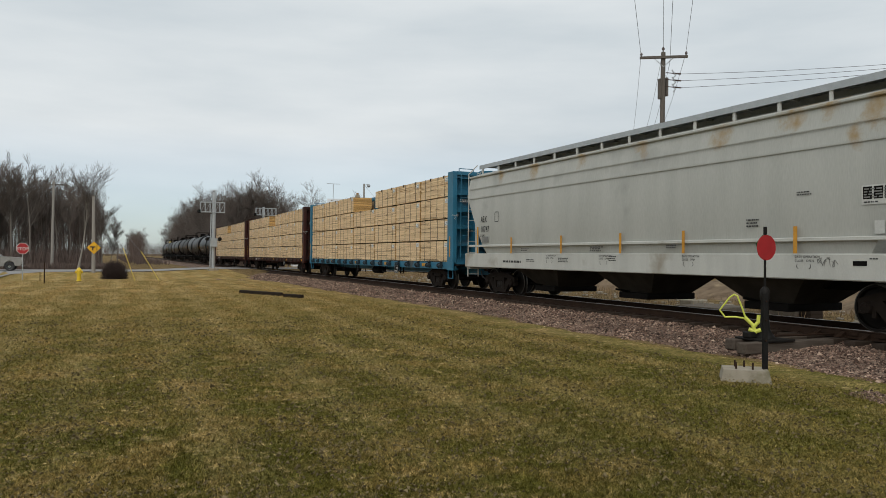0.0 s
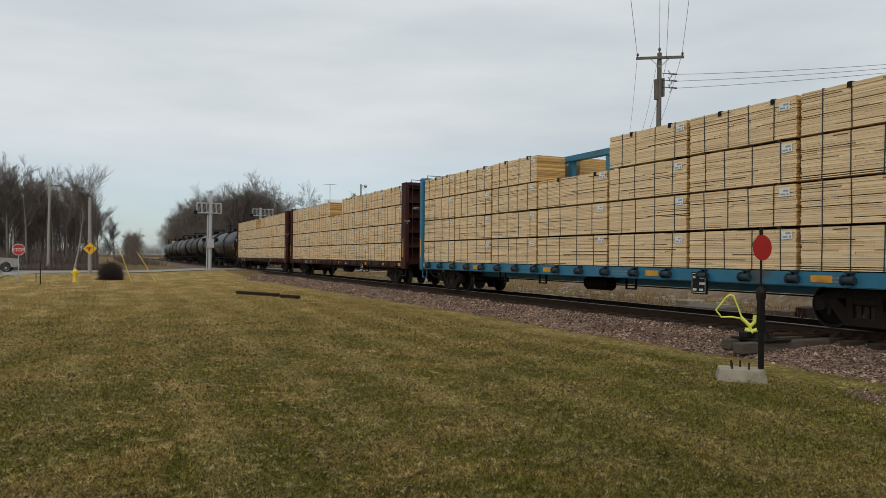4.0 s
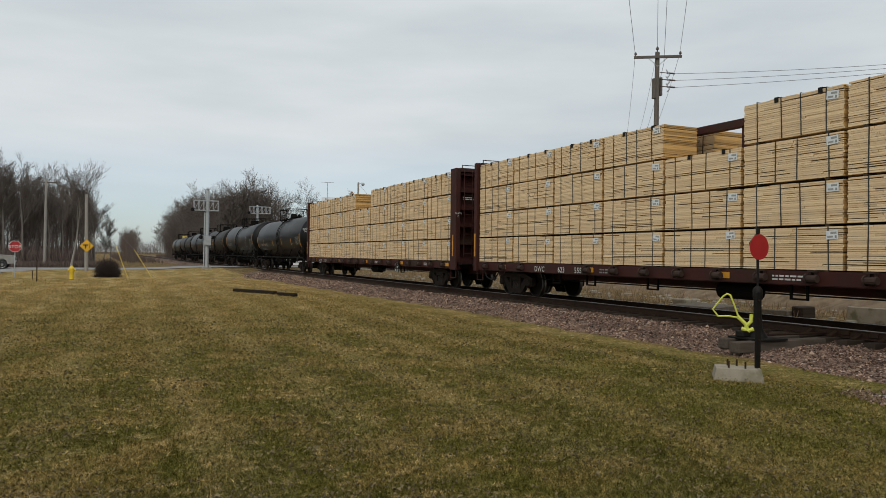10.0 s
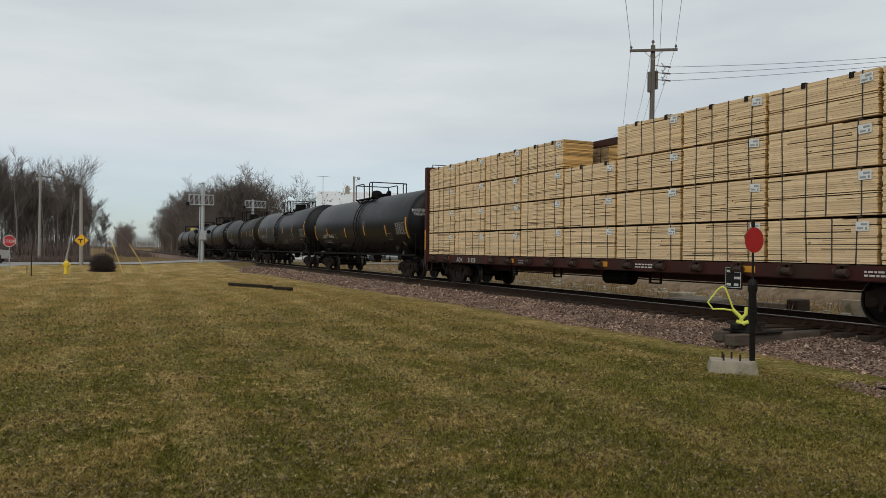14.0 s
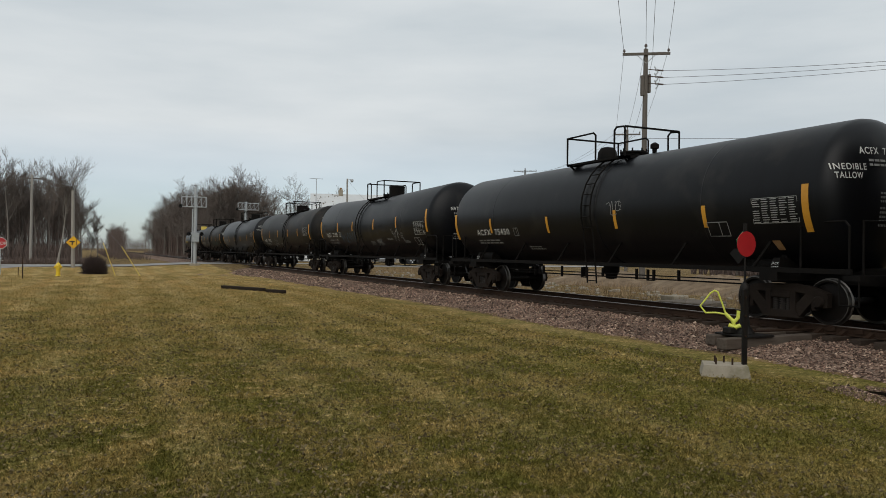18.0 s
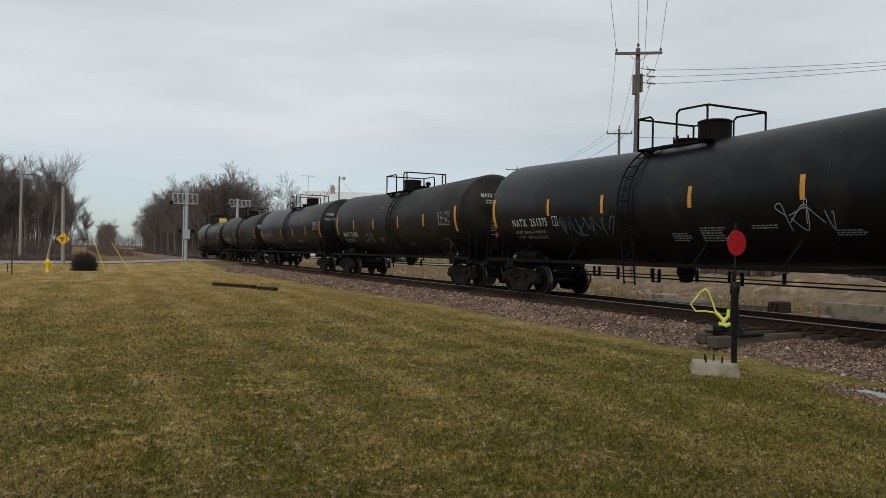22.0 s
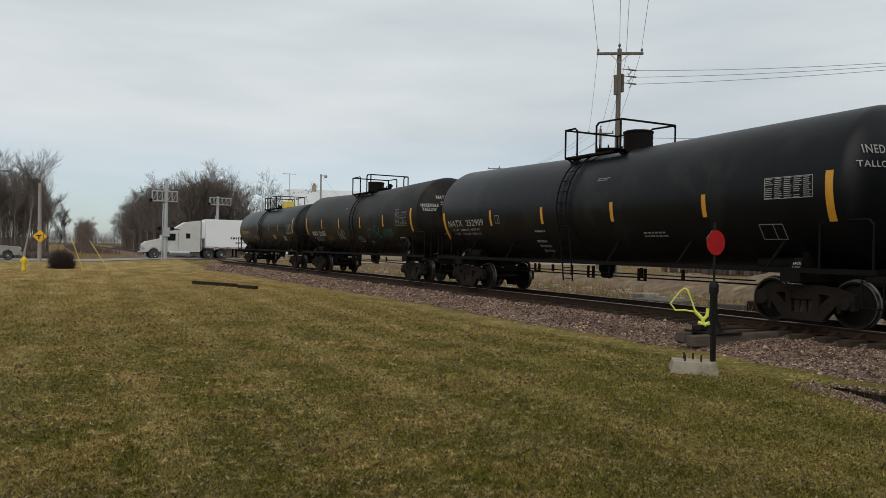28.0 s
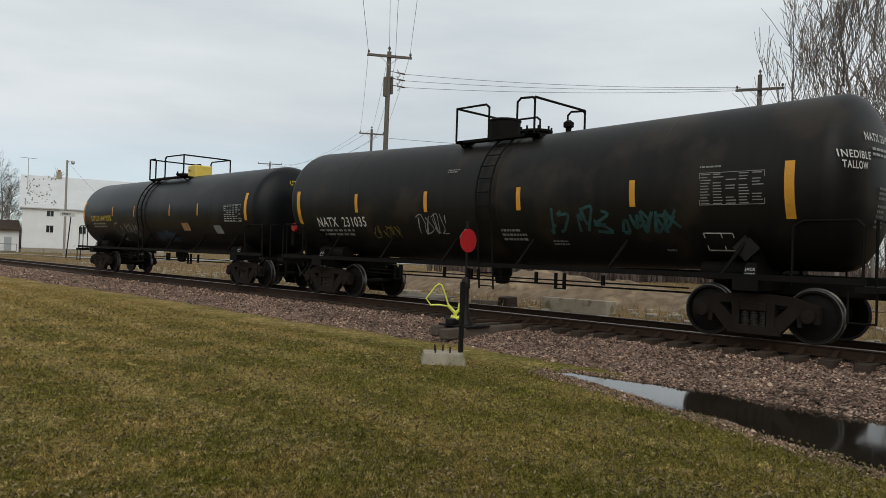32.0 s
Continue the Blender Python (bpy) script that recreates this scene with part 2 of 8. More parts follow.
M["old_tie"] = mat("weathered_grey_timber", (0.170, 0.145, 0.118), (0.105, 0.088, 0.070), 3, 0.9, bump=0.5, fine=30, streak=(0.6, 6, 6), spec=0.1)


def crushed_stone(name, cell):
    """Crushed quartzite: every stone its own tint, from near black to pale pink. cell: stones drawn as cells of this many to the metre, or single stones."""
    m = bpy.data.materials.new(name)
    m.use_nodes = True
    nt = m.node_tree
    n, l = nt.nodes, nt.links
    b = n["Principled BSDF"]
    b.inputs["Roughness"].default_value, b.inputs["Specular IOR Level"].default_value = 0.9, 0.2
    co = n.new("ShaderNodeTexCoord")
    ramp = n.new("ShaderNodeValToRGB")
    e = ramp.color_ramp.elements
    e[0].position, e[0].color = 0.0, (0.026, 0.017, 0.012, 1)
    e[1].position, e[1].color = 1.0, (0.53, 0.40, 0.30, 1)
    for p, c in ((0.24, (0.080, 0.049, 0.036)), (0.50, (0.176, 0.107, 0.078)), (0.70, (0.214, 0.158, 0.120)), (0.88, (0.325, 0.205, 0.150))):
        k = e.new(p)
        k.color = (*c, 1)
    if cell:
        vo = n.new("ShaderNodeTexVoronoi")
        vo.inputs["Scale"].default_value = cell
        l.new(co.outputs["Object"], vo.inputs["Vector"])
        sep = n.new("ShaderNodeSeparateColor")
        l.new(vo.outputs["Color"], sep.inputs[0])
        l.new(sep.outputs[0], ramp.inputs[0])
        bp = n.new("ShaderNodeBump")
        bp.invert = True
        bp.inputs["Strength"].default_value, bp.inputs["Distance"].default_value = 1.0, 0.03
        l.new(vo.outputs["Distance"], bp.inputs["Height"])
        l.new(bp.outputs[0], b.inputs["Normal"])
    else:
        l.new(n.new("ShaderNodeNewGeometry").outputs["Random Per Island"], ramp.inputs[0])
    # patches of finer, darker fouling between the stones
    no = n.new("ShaderNodeTexNoise")
    no.inputs["Scale"].default_value, no.inputs["Detail"].default_value = 0.9, 5
    l.new(co.outputs["Object"], no.inputs["Vector"])
    r = n.new("ShaderNodeMapRange")
    r.inputs["From Min"].default_value, r.inputs["From Max"].default_value = 0.35, 0.65
    r.inputs["To Min"].default_value, r.inputs["To Max"].default_value = 0.72, 1.12
    l.new(no.outputs["Fac"], r.inputs["Value"])
    x = n.new("ShaderNodeVectorMath")
    x.operation = "SCALE"
    l.new(ramp.outputs[0], x.inputs[0])
    l.new(r.outputs[0], x.inputs["Scale"])
    l.new(x.outputs[0], b.inputs["Base Color"])
    return m


M["ballast"] = crushed_stone("pink_quartzite_ballast", 34)
M["stone"] = crushed_stone("loose_ballast_stone", 0)
M["concrete"] = mat("weathered_concrete", (0.34, 0.30, 0.235), (0.25, 0.22, 0.17), 5, 0.9, bump=0.4, fine=70, dirt=(0.16, 0.145, 0.09), dirt_at=0.55, spec=0.1)
M["galv"] = mat("galvanised_steel", (0.42, 0.44, 0.45), (0.34, 0.36, 0.37), 6, 0.5, 0.5)
M["black_metal"] = mat("black_painted_metal", (0.006, 0.0055, 0.005), (0.014, 0.011, 0.009), 6, 0.6, spec=0.2)
M["red_target"] = mat("red_target_paint", (0.40, 0.012, 0.015), (0.32, 0.01, 0.012), 5, 0.5)
M["green_target"] = mat("green_target_paint", (0.01, 0.14, 0.05), None, 5, 0.5)
M["lime"] = mat("safety_yellow_green_paint", (0.66, 0.69, 0.10), (0.55, 0.58, 0.08), 6, 0.5)
M["pole_wood"] = mat("weathered_pole_wood", (0.135, 0.118, 0.100), (0.085, 0.074, 0.064), 3, 0.9, bump=0.5, fine=30, streak=(5, 5, 0.4))
M["pole_grey"] = mat("grey_pole_wood", (0.30, 0.28, 0.25), (0.22, 0.20, 0.18), 3, 0.9, bump=0.4, fine=30, streak=(5, 5, 0.4))
M["wire"] = mat("wire", (0.12, 0.12, 0.13), None, 4, 0.6)
M["porcelain"] = mat("porcelain_insulator", (0.10, 0.07, 0.06), None, 4, 0.25)
M["bark"] = mat("grey_brown_bark", (0.170, 0.150, 0.130), (0.105, 0.090, 0.078), 5, 0.95, bump=0.4, spread=0.35)
M["bark_pale"] = mat("pale_bark", (0.30, 0.275, 0.24), (0.20, 0.18, 0.155), 5, 0.95, bump=0.4, spread=0.2)
M["twig"] = mat("bare_twigs", (0.135, 0.110, 0.094), (0.090, 0.072, 0.062), 3, 0.95, spread=0.4)
M["twig_straw"] = mat("straw_yellow_twigs", (0.34, 0.27, 0.13), (0.24, 0.18, 0.085), 3, 0.95)
M["brush"] = mat("red_brown_brush", (0.135, 0.098, 0.082), (0.088, 0.066, 0.056), 2, 0.95, island=0.45)
M["asphalt"] = mat("worn_grey_asphalt", (0.27, 0.26, 0.245), (0.22, 0.21, 0.20), 0.5, 0.9, bump=0.3, fine=40)
M["gravel"] = mat("tan_gravel", (0.20, 0.150, 0.100), (0.12, 0.088, 0.058), 0.7, 0.95, bump=0.6, fine=18, spec=0.1)
M["earth"] = mat("dry_brown_earth", (0.215, 0.158, 0.105), (0.095, 0.066, 0.042), 2.2, 0.95, bump=1.5, fine=9, dirt=(0.29, 0.22, 0.14), dirt_at=0.58, spec=0.1)
M["rotten"] = mat("rotten_black_timber", (0.020, 0.015, 0.012), (0.038, 0.028, 0.021), 4, 0.95, bump=0.6, fine=30, streak=(0.6, 6, 6), spec=0.1)
M["white_wall"] = mat("white_board_siding", (0.74, 0.75, 0.75), (0.66, 0.67, 0.67), 0.8, 0.7, dirt=(0.50, 0.49, 0.46), dirt_at=0.66)
M["dark_glass"] = mat("dark_window_glass", (0.010, 0.012, 0.014), None, 2, 0.1)
M["roof_white"] = mat("peeling_white_roof", (0.56, 0.57, 0.57), (0.50, 0.51, 0.51), 0.8, 0.7)
M["white_truck"] = mat("white_trailer_skin", (0.76, 0.77, 0.78), (0.70, 0.71, 0.72), 0.5, 0.4)
M["truck_cab"] = mat("silver_white_cab_paint", (0.52, 0.51, 0.49), (0.45, 0.44, 0.42), 2, 0.3)
M["chrome"] = mat("chrome", (0.6, 0.6, 0.6), None, 3, 0.15, 1.0)
M["tyre"] = mat("black_rubber", (0.015, 0.015, 0.015), (0.03, 0.03, 0.03), 6, 0.85)
M["pickup"] = mat("silver_grey_pickup_paint", (0.30, 0.285, 0.26), None, 3, 0.28, 0.2)
M["stop_red"] = mat("stop_sign_red", (0.42, 0.018, 0.022), None, 3, 0.4)
M["sign_yellow"] = mat("warning_sign_yellow", (0.80, 0.42, 0.01), None, 3, 0.4)
M["hydrant"] = mat("hydrant_yellow_paint", (0.75, 0.52, 0.02), (0.6, 0.4, 0.02), 6, 0.45)
M["water"] = mat("puddle_water", (0.020, 0.016, 0.011), (0.012, 0.010, 0.008), 2, 0.07, bump=0.02, fine=9, spec=0.5)
M["leaf"] = mat("dead_leaf", (0.185, 0.146, 0.078), (0.090, 0.068, 0.036), 3, 0.9, island=0.7, spec=0.05)
M["lens_red"] = mat("red_glass_lens", (0.35, 0.01, 0.008), None, 3, 0.2)


# ---- mesh helpers ----
class Build:
    """Collects vertices and faces for one mesh."""

    def __init__(self):
        self.v, self.f = [], []

    def add(self, v, f):
        k = len(self.v)
        self.v += v
        self.f += [tuple(i + k for i in q) for q in f]
        return self

    def box(self, x0, x1, y0, y1, z0, z1):
        return self.add([(x, y, z) for z in (z0, z1) for y in (y0, y1) for x in (x0, x1)], [(0, 2, 3, 1), (4, 5, 7, 6), (0, 1, 5, 4), (2, 6, 7, 3), (0, 4, 6, 2), (1, 3, 7, 5)])

    def cbox(self, x0, x1, y0, y1, z0, z1, c=0.02):
        """A box with chamfered edges."""
        lo, hi = (x0, y0, z0), (x1, y1, z1)
        v, idx = [], {}
        for s in ((a, b, d) for d in (0, 1) for b in (0, 1) for a in (0, 1)):
            for ax in range(3):
                p = []
                for k in range(3):
                    e = hi[k] if s[k] else lo[k]
                    p.append(e if k == ax else e + (-c if s[k] else c))
                idx[s, ax] = len(v)
                v.append(tuple(p))
        f = []
        for ax in range(3):
            u, w = (ax + 1) % 3, (ax + 2) % 3
            for side in (0, 1):
                q = []
                for a, b in ((0, 0), (1, 0), (1, 1), (0, 1)):
                    s = [0, 0, 0]
                    s[ax], s[u], s[w] = side, a, b
                    q.append(idx[tuple(s), ax])
                f.append(tuple(q if side else q[::-1]))
        for ax in range(3):
            u, w = (ax + 1) % 3, (ax + 2) % 3
            for a in (0, 1):
                for b in (0, 1):
                    s0, s1 = [0, 0, 0], [0, 0, 0]
                    s0[u] = s1[u] = a
                    s0[w] = s1[w] = b
                    s1[ax] = 1
                    s0, s1 = tuple(s0), tuple(s1)
                    q = (idx[s0, u], idx[s1, u], idx[s1, w], idx[s0, w])
                    f.append(q if a == b else q[::-1])
        for s in ((a, b, d) for d in (0, 1) for b in (0, 1) for a in (0, 1)):
            q = (idx[s, 0], idx[s, 1], idx[s, 2])
            f.append(q if sum(s) % 2 else q[::-1])
        return self.add(v, f)

    def cyl(self, p0, p1, r, r1=None, n=12, caps=True):
        p0, p1 = Vector(p0), Vector(p1)
        d = (p1 - p0).normalized()
        a = d.orthogonal().normalized()
        b = d.cross(a)
        r1 = r if r1 is None else r1
        v = []
        for p, q in ((p0, r), (p1, r1)):
            for i in range(n):
                w = 2 * math.pi * i / n
                v.append(tuple(p + q * (math.cos(w) * a + math.sin(w) * b)))
        f = [(i, (i + 1) % n, n + (i + 1) % n, n + i) for i in range(n)]
        if caps:
            f += [tuple(range(n))[::-1], tuple(range(n, 2 * n))]
        return self.add(v, f)

    def tube(self, pts, r, n=6):
        pts = [Vector(p) for p in pts]
        m = len(pts)
        v, f = [], []
        a = (pts[1] - pts[0]).normalized().orthogonal().normalized()
        for i, p in enumerate(pts):
            d0 = (pts[i] - pts[i - 1]).normalized() if i else (pts[1] - pts[0]).normalized()
            d1 = (pts[i + 1] - pts[i]).normalized() if i < m - 1 else d0
            d = (d0 + d1)
            d = d.normalized() if d.length > 1e-4 else d1
            a = a - d * a.dot(d)
            a = a.normalized() if a.length > 1e-4 else d.orthogonal().normalized()
            b = d.cross(a)
            k = 1 / max(0.5, d.dot(d1))
            for j in range(n):
                w = 2 * math.pi * j / n
                v.append(tuple(p + r * k ** 0.5 * (math.cos(w) * a + math.sin(w) * b)))
        for i in range(m - 1):
            for j in range(n):
                f.append((i * n + j, i * n + (j + 1) % n, (i + 1) * n + (j + 1) % n, (i + 1) * n + j))
        f += [tuple(range(n))[::-1], tuple(range((m - 1) * n, m * n))]
        return self.add(v, f)

    def lathe(self, prof, n=32, at=(0, 0, 0), axis="y"):
        """prof: (radius, place along the axis)."""
        v, f = [], []
        for r, h in prof:
            for i in range(n):
                w = 2 * math.pi * i / n
                c, s = r * math.cos(w), r * math.sin(w)
                p = (c, h, s) if axis == "y" else ((h, c, s) if axis == "x" else (c, s, h))
                v.append((p[0] + at[0], p[1] + at[1], p[2] + at[2]))
        for k in range(len(prof) - 1):
            for i in range(n):
                j = (i + 1) % n
                f.append((k * n + i, (k + 1) * n + i, (k + 1) * n + j, k * n + j))
        f += [tuple(range(n)), tuple(range((len(prof) - 1) * n, len(prof) * n))[::-1]]
        return self.add(v, f)

    def prism(self, poly, axis, a0, a1):
        """poly: points in the plane across the axis, in the order of the other two axes."""
        n = len(poly)

        def p(u, w, a):
            return {"x": (a, u, w), "y": (u, a, w), "z": (u, w, a)}[axis]
        v = [p(u, w, a) for a in (a0, a1) for u, w in poly]
        f = [tuple(range(n)), tuple(range(n, 2 * n))[::-1]] + [(i, n + i, n + (i + 1) % n, (i + 1) % n) for i in range(n)]
        return self.add(v, f)

    def mesh(self, name, material, smooth=None, weld=False):
        me = bpy.data.meshes.new(name)
        me.from_pydata(self.v, [], self.f)
        me.materials.append(material)
        if smooth:
            me.polygons.foreach_set("use_smooth", [True] * len(me.polygons))
            me.set_sharp_from_angle(angle=radians(smooth))
        b = bmesh.new()
        b.from_mesh(me)
        if weld:
            bmesh.ops.remove_doubles(b, verts=b.verts, dist=0.0005)
        bmesh.ops.recalc_face_normals(b, faces=b.faces)
        b.to_mesh(me)
        b.free()
        me.update()
        return me


def part(name, geo, material, parent=None, label="", at=(0, 0, 0), smooth=None):
    """Links a Build or a mesh as one object under a thing or a part."""
    me = geo.mesh(name, material, smooth) if isinstance(geo, Build) else geo
    ob = new(name, me)
    ob.location = at
    if parent:
        ob.parent = parent
    return tagged(ob, label)


def thing(name, label, category, group="", kind="", at=(0, 0, 0), turn=0):
    ob = new(name)
    ob.empty_display_size = 0.3
    ob.location = at
    ob.rotation_euler = (0, 0, radians(turn))
    return tagged(ob, label, category, group, kind)


def letters(text, size, stretch=1.0):
    """The mesh of a line of text in the plane z = 0, from its left foot."""
    cu = bpy.data.curves.new("writing", "FONT")
    cu.body, cu.size = text, size / 0.72
    cu.offset, cu.space_character = 0.016 * size, 1.14
    tmp = bpy.data.objects.new("writing", cu)
    scene.collection.objects.link(tmp)
    me = bpy.data.meshes.new_from_object(tmp.evaluated_get(bpy.context.evaluated_depsgraph_get()))
    bpy.data.objects.remove(tmp)
    v = [(p.co.x * stretch, p.co.y) for p in me.vertices]
    f = [tuple(q.vertices) for q in me.polygons]
    bpy.data.meshes.remove(me)
    return v, f


def bars(width, height, rows, seed=0):
    """Lines of unreadable small print, as bars."""
    rnd = random.Random(seed)
    v, f = [], []
    for r in range(rows):
        z0 = height * (1 - (r + 0.75) / rows)
        z1 = z0 + height * 0.5 / rows
        u = 0.0
        end = width * rnd.uniform(0.75, 1.0)
        while u < end - 0.03:
            w = min(rnd.uniform(0.05, 0.18) * max(0.4, width), end - u)
            k = len(v)
            v += [(u, z0), (u + w, z0), (u + w, z1), (u, z1)]
            f.append((k, k + 1, k + 2, k + 3))
            u += w + 0.035 * max(0.4, width)
    return v, f

# ---- ground and track ----
TX, RZ = 14.28, 0.23
MOVERS = []
PUDDLE_Z = -0.235


def dip(x, y):
    """The hollow that holds the puddle: a narrow tongue that widens towards the near end."""
    if y > 7.4 or y < -6 or x < 5.5 or x > 11.5:
        return 0.0
    c = 9.75 - 0.115 * (6.8 - y) - 0.012 * (6.8 - y) ** 2
    w = 0.10 + 0.19 * (7.0 - y)
    w = min(1.45, max(0.05, w)) * (1 + 0.25 * noise.noise((y * 1.3, 4.0, 0)))
    return 0.16 * (1 - smooth(0.55, 1.25, abs(x - c) / w)) * smooth(-6, -4, y)


def bank(x, y):
    """The strip of washed gravel on the puddle's near side."""
    if y > 6.9 or y < -6:
        return False
    c = 9.75 - 0.115 * (6.8 - y) - 0.012 * (6.8 - y) ** 2
    w = min(1.45, max(0.05, 0.10 + 0.19 * (7.0 - y)))
    return x > c - w * 1.05 - 0.42 - 0.15 * noise.noise((x * 2.2, y * 2.2, 1))


def smooth(a, b, v):
    t = min(1.0, max(0.0, (v - a) / (b - a)))
    return t * t * (3 - 2 * t)


def ground_z(x, y):
    """Height of the ground sheet: the lawn, a shallow ditch before the road, the road's bank."""
    z = -0.20 + 0.05 * noise.noise((x * 0.12, y * 0.12, 0.3)) + 0.012 * noise.noise((x * 1.1, y * 1.1, 2.0))
    z += 0.14 * smooth(18, 40, y) * (1 - smooth(46, 56, y)) * (1 - smooth(6.0, 9.0, x))
    z -= 0.30 * smooth(52, 60, y) * (1 - smooth(64, 70, y)) * (1 - smooth(3, 9, x))
    z += 0.12 * smooth(66, 73, y) * (1 - smooth(82, 92, y))
    z += 0.25 * smooth(55, 73, y) * (1 - smooth(82, 95, y)) * smooth(2, 10, x) * (1 - smooth(19, 28, x))
    z += 0.10 * smooth(17.5, 21, x) * (1 - smooth(60, 70, y))
    return z - dip(x, y)


def ground():
    xs = sorted({round(v, 3) for v in [-2500, -900, -400, -200, -120, -80, -60] + list(np.arange(-50, -14, 2.0)) + list(np.arange(-14, 5, 0.5)) + list(np.arange(5, 12, 0.2)) + list(np.arange(12, 30, 0.5)) + list(np.arange(30, 70, 2.5)) + [80, 100, 140, 200, 400, 900, 2500]})
    ys = sorted({round(v, 3) for v in [-2500, -900, -300, -120, -60, -40, -30, -20] + list(np.arange(-14, -4, 0.5)) + list(np.arange(-4, 9, 0.2)) + list(np.arange(9, 30, 0.5)) + list(np.arange(30, 100, 1.0)) + list(np.arange(100, 200, 10)) + [240, 300, 450, 700, 1200, 2500, 4500]})
    v = [(x, y, ground_z(x, y)) for y in ys for x in xs]
    n = len(xs)
    f, slot = [], []
    for j in range(len(ys) - 1):
        for i in range(n - 1):
            f.append((j * n + i, j * n + i + 1, (j + 1) * n + i + 1, (j + 1) * n + i))
            cx, cy = (xs[i] + xs[i + 1]) / 2, (ys[j] + ys[j + 1]) / 2
            slot.append(0 if cx < 10.5 and cy < 74 else 1)
    me = bpy.data.meshes.new("ground")
    me.from_pydata(v, [], f)
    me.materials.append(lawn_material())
    me.materials.append(field_material())
    me.polygons.foreach_set("material_index", slot)
    me.polygons.foreach_set("use_smooth", [True] * len(f))
    me.update()
    ob = new("ground", me)
    return tagged(ob, "dormant mown lawn with brown dry grass beyond the track", "ground", kind="structure")


def grass_nodes(name, cols, mow, island=0.0):
    """Dormant grass: broad patches of green and straw, finer mottling, blades' grain."""
    m = bpy.data.materials.new(name)
    m.use_nodes = True
    nt = m.node_tree
    n, l = nt.nodes, nt.links
    b = n["Principled BSDF"]
    b.inputs["Roughness"].default_value, b.inputs["Specular IOR Level"].default_value = 0.95, 0.03
    co = n.new("ShaderNodeTexCoord")

    def tex(scale, detail=5, sx=1, sy=1, turn=0):
        mp = n.new("ShaderNodeMapping")
        mp.inputs["Scale"].default_value = (sx, sy, 1)
        mp.inputs["Rotation"].default_value = (0, 0, radians(turn))
        l.new(co.outputs["Object"], mp.inputs[0])
        t = n.new("ShaderNodeTexNoise")
        t.inputs["Scale"].default_value, t.inputs["Detail"].default_value, t.inputs["Roughness"].default_value = scale, detail, 0.62
        l.new(mp.outputs[0], t.inputs["Vector"])
        return t.outputs["Fac"]

    def rng(v, a, c):
        r = n.new("ShaderNodeMapRange")
        r.inputs["From Min"].default_value, r.inputs["From Max"].default_value = a, c
        l.new(v, r.inputs["Value"])
        return r.outputs[0]

    def mix(fac, a, c, blend="MIX"):
        x = n.new("ShaderNodeMix")
        x.data_type, x.blend_type = "RGBA", blend
        for k, v in ((0, fac), (6, a), (7, c)):
            if isinstance(v, (int, float)):
                x.inputs[k].default_value = v
            elif isinstance(v, tuple):
                x.inputs[k].default_value = (*v, 1)
            else:
                l.new(v, x.inputs[k])
        return x.outputs[2]
    c = mix(rng(tex(0.34, 6), 0.46, 0.66), cols[0], cols[2])
    c = mix(rng(tex(1.1, 6), 0.45, 0.62), c, cols[1])
    c = mix(rng(tex(2.6, 6), 0.55, 0.70), c, cols[0])
    c = mix(rng(tex(7, 5), 0.54, 0.70), c, cols[3])
    if mow:
        # mower swaths run away from the road: straw where the wheels went, greener between
        mp = n.new("ShaderNodeMapping")
        mp.inputs["Rotation"].default_value = (0, 0, radians(1.5))
        l.new(co.outputs["Object"], mp.inputs[0])
        wave = n.new("ShaderNodeTexWave")
        for key, val in (("Scale", 0.21), ("Distortion", 3.4), ("Detail", 3.0), ("Detail Scale", 0.35), ("Detail Roughness", 0.6)):
            wave.inputs[key].default_value = val
        l.new(mp.outputs[0], wave.inputs["Vector"])
        swath = n.new("ShaderNodeMath")
        swath.operation = "MULTIPLY"
        l.new(rng(wave.outputs["Fac"], 0.45, 0.95), swath.inputs[0])
        l.new(rng(tex(0.6, 4, 1, 0.25), 0.36, 0.62), swath.inputs[1])
        c = mix(swath.outputs[0], c, mix(0.36, c, cols[3]))
        sep = n.new("ShaderNodeSeparateXYZ")
        l.new(co.outputs["Object"], sep.inputs[0])
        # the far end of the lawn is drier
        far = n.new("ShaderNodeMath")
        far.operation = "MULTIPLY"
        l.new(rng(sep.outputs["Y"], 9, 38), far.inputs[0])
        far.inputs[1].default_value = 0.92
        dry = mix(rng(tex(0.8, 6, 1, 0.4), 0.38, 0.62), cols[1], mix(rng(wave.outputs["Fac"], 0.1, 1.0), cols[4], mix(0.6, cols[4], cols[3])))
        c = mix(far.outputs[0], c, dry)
        # damp ground by the puddle keeps its green
        damp = n.new("ShaderNodeMath")
        damp.operation = "MULTIPLY"
        l.new(rng(sep.outputs["X"], 2.5, 7.0), damp.inputs[0])
        l.new(rng(sep.outputs["Y"], 13, 6), damp.inputs[1])
        damp2 = n.new("ShaderNodeMath")
        damp2.operation = "MULTIPLY"
        l.new(damp.outputs[0], damp2.inputs[0])
        l.new(rng(tex(0.9, 4), 0.30, 0.60), damp2.inputs[1])
        c = mix(damp2.outputs[0], c, mix(0.8, c, cols[0]))
    if island:
        geo = n.new("ShaderNodeNewGeometry")
        c = mix(island, c, mix(geo.outputs["Random Per Island"], (0.42, 0.44, 0.36), (1.75, 1.68, 1.5)), "MULTIPLY")
    g = tex(60, 3)
    c = mix(0.85, c, mix(rng(g, 0.34, 0.66), (0.28, 0.30, 0.26), (1.75, 1.72, 1.66)), "MULTIPLY")
    c = mix(0.8, c, mix(rng(tex(0.55, 5), 0.36, 0.64), (0.82, 0.85, 0.80), (1.14, 1.12, 1.10)), "MULTIPLY")
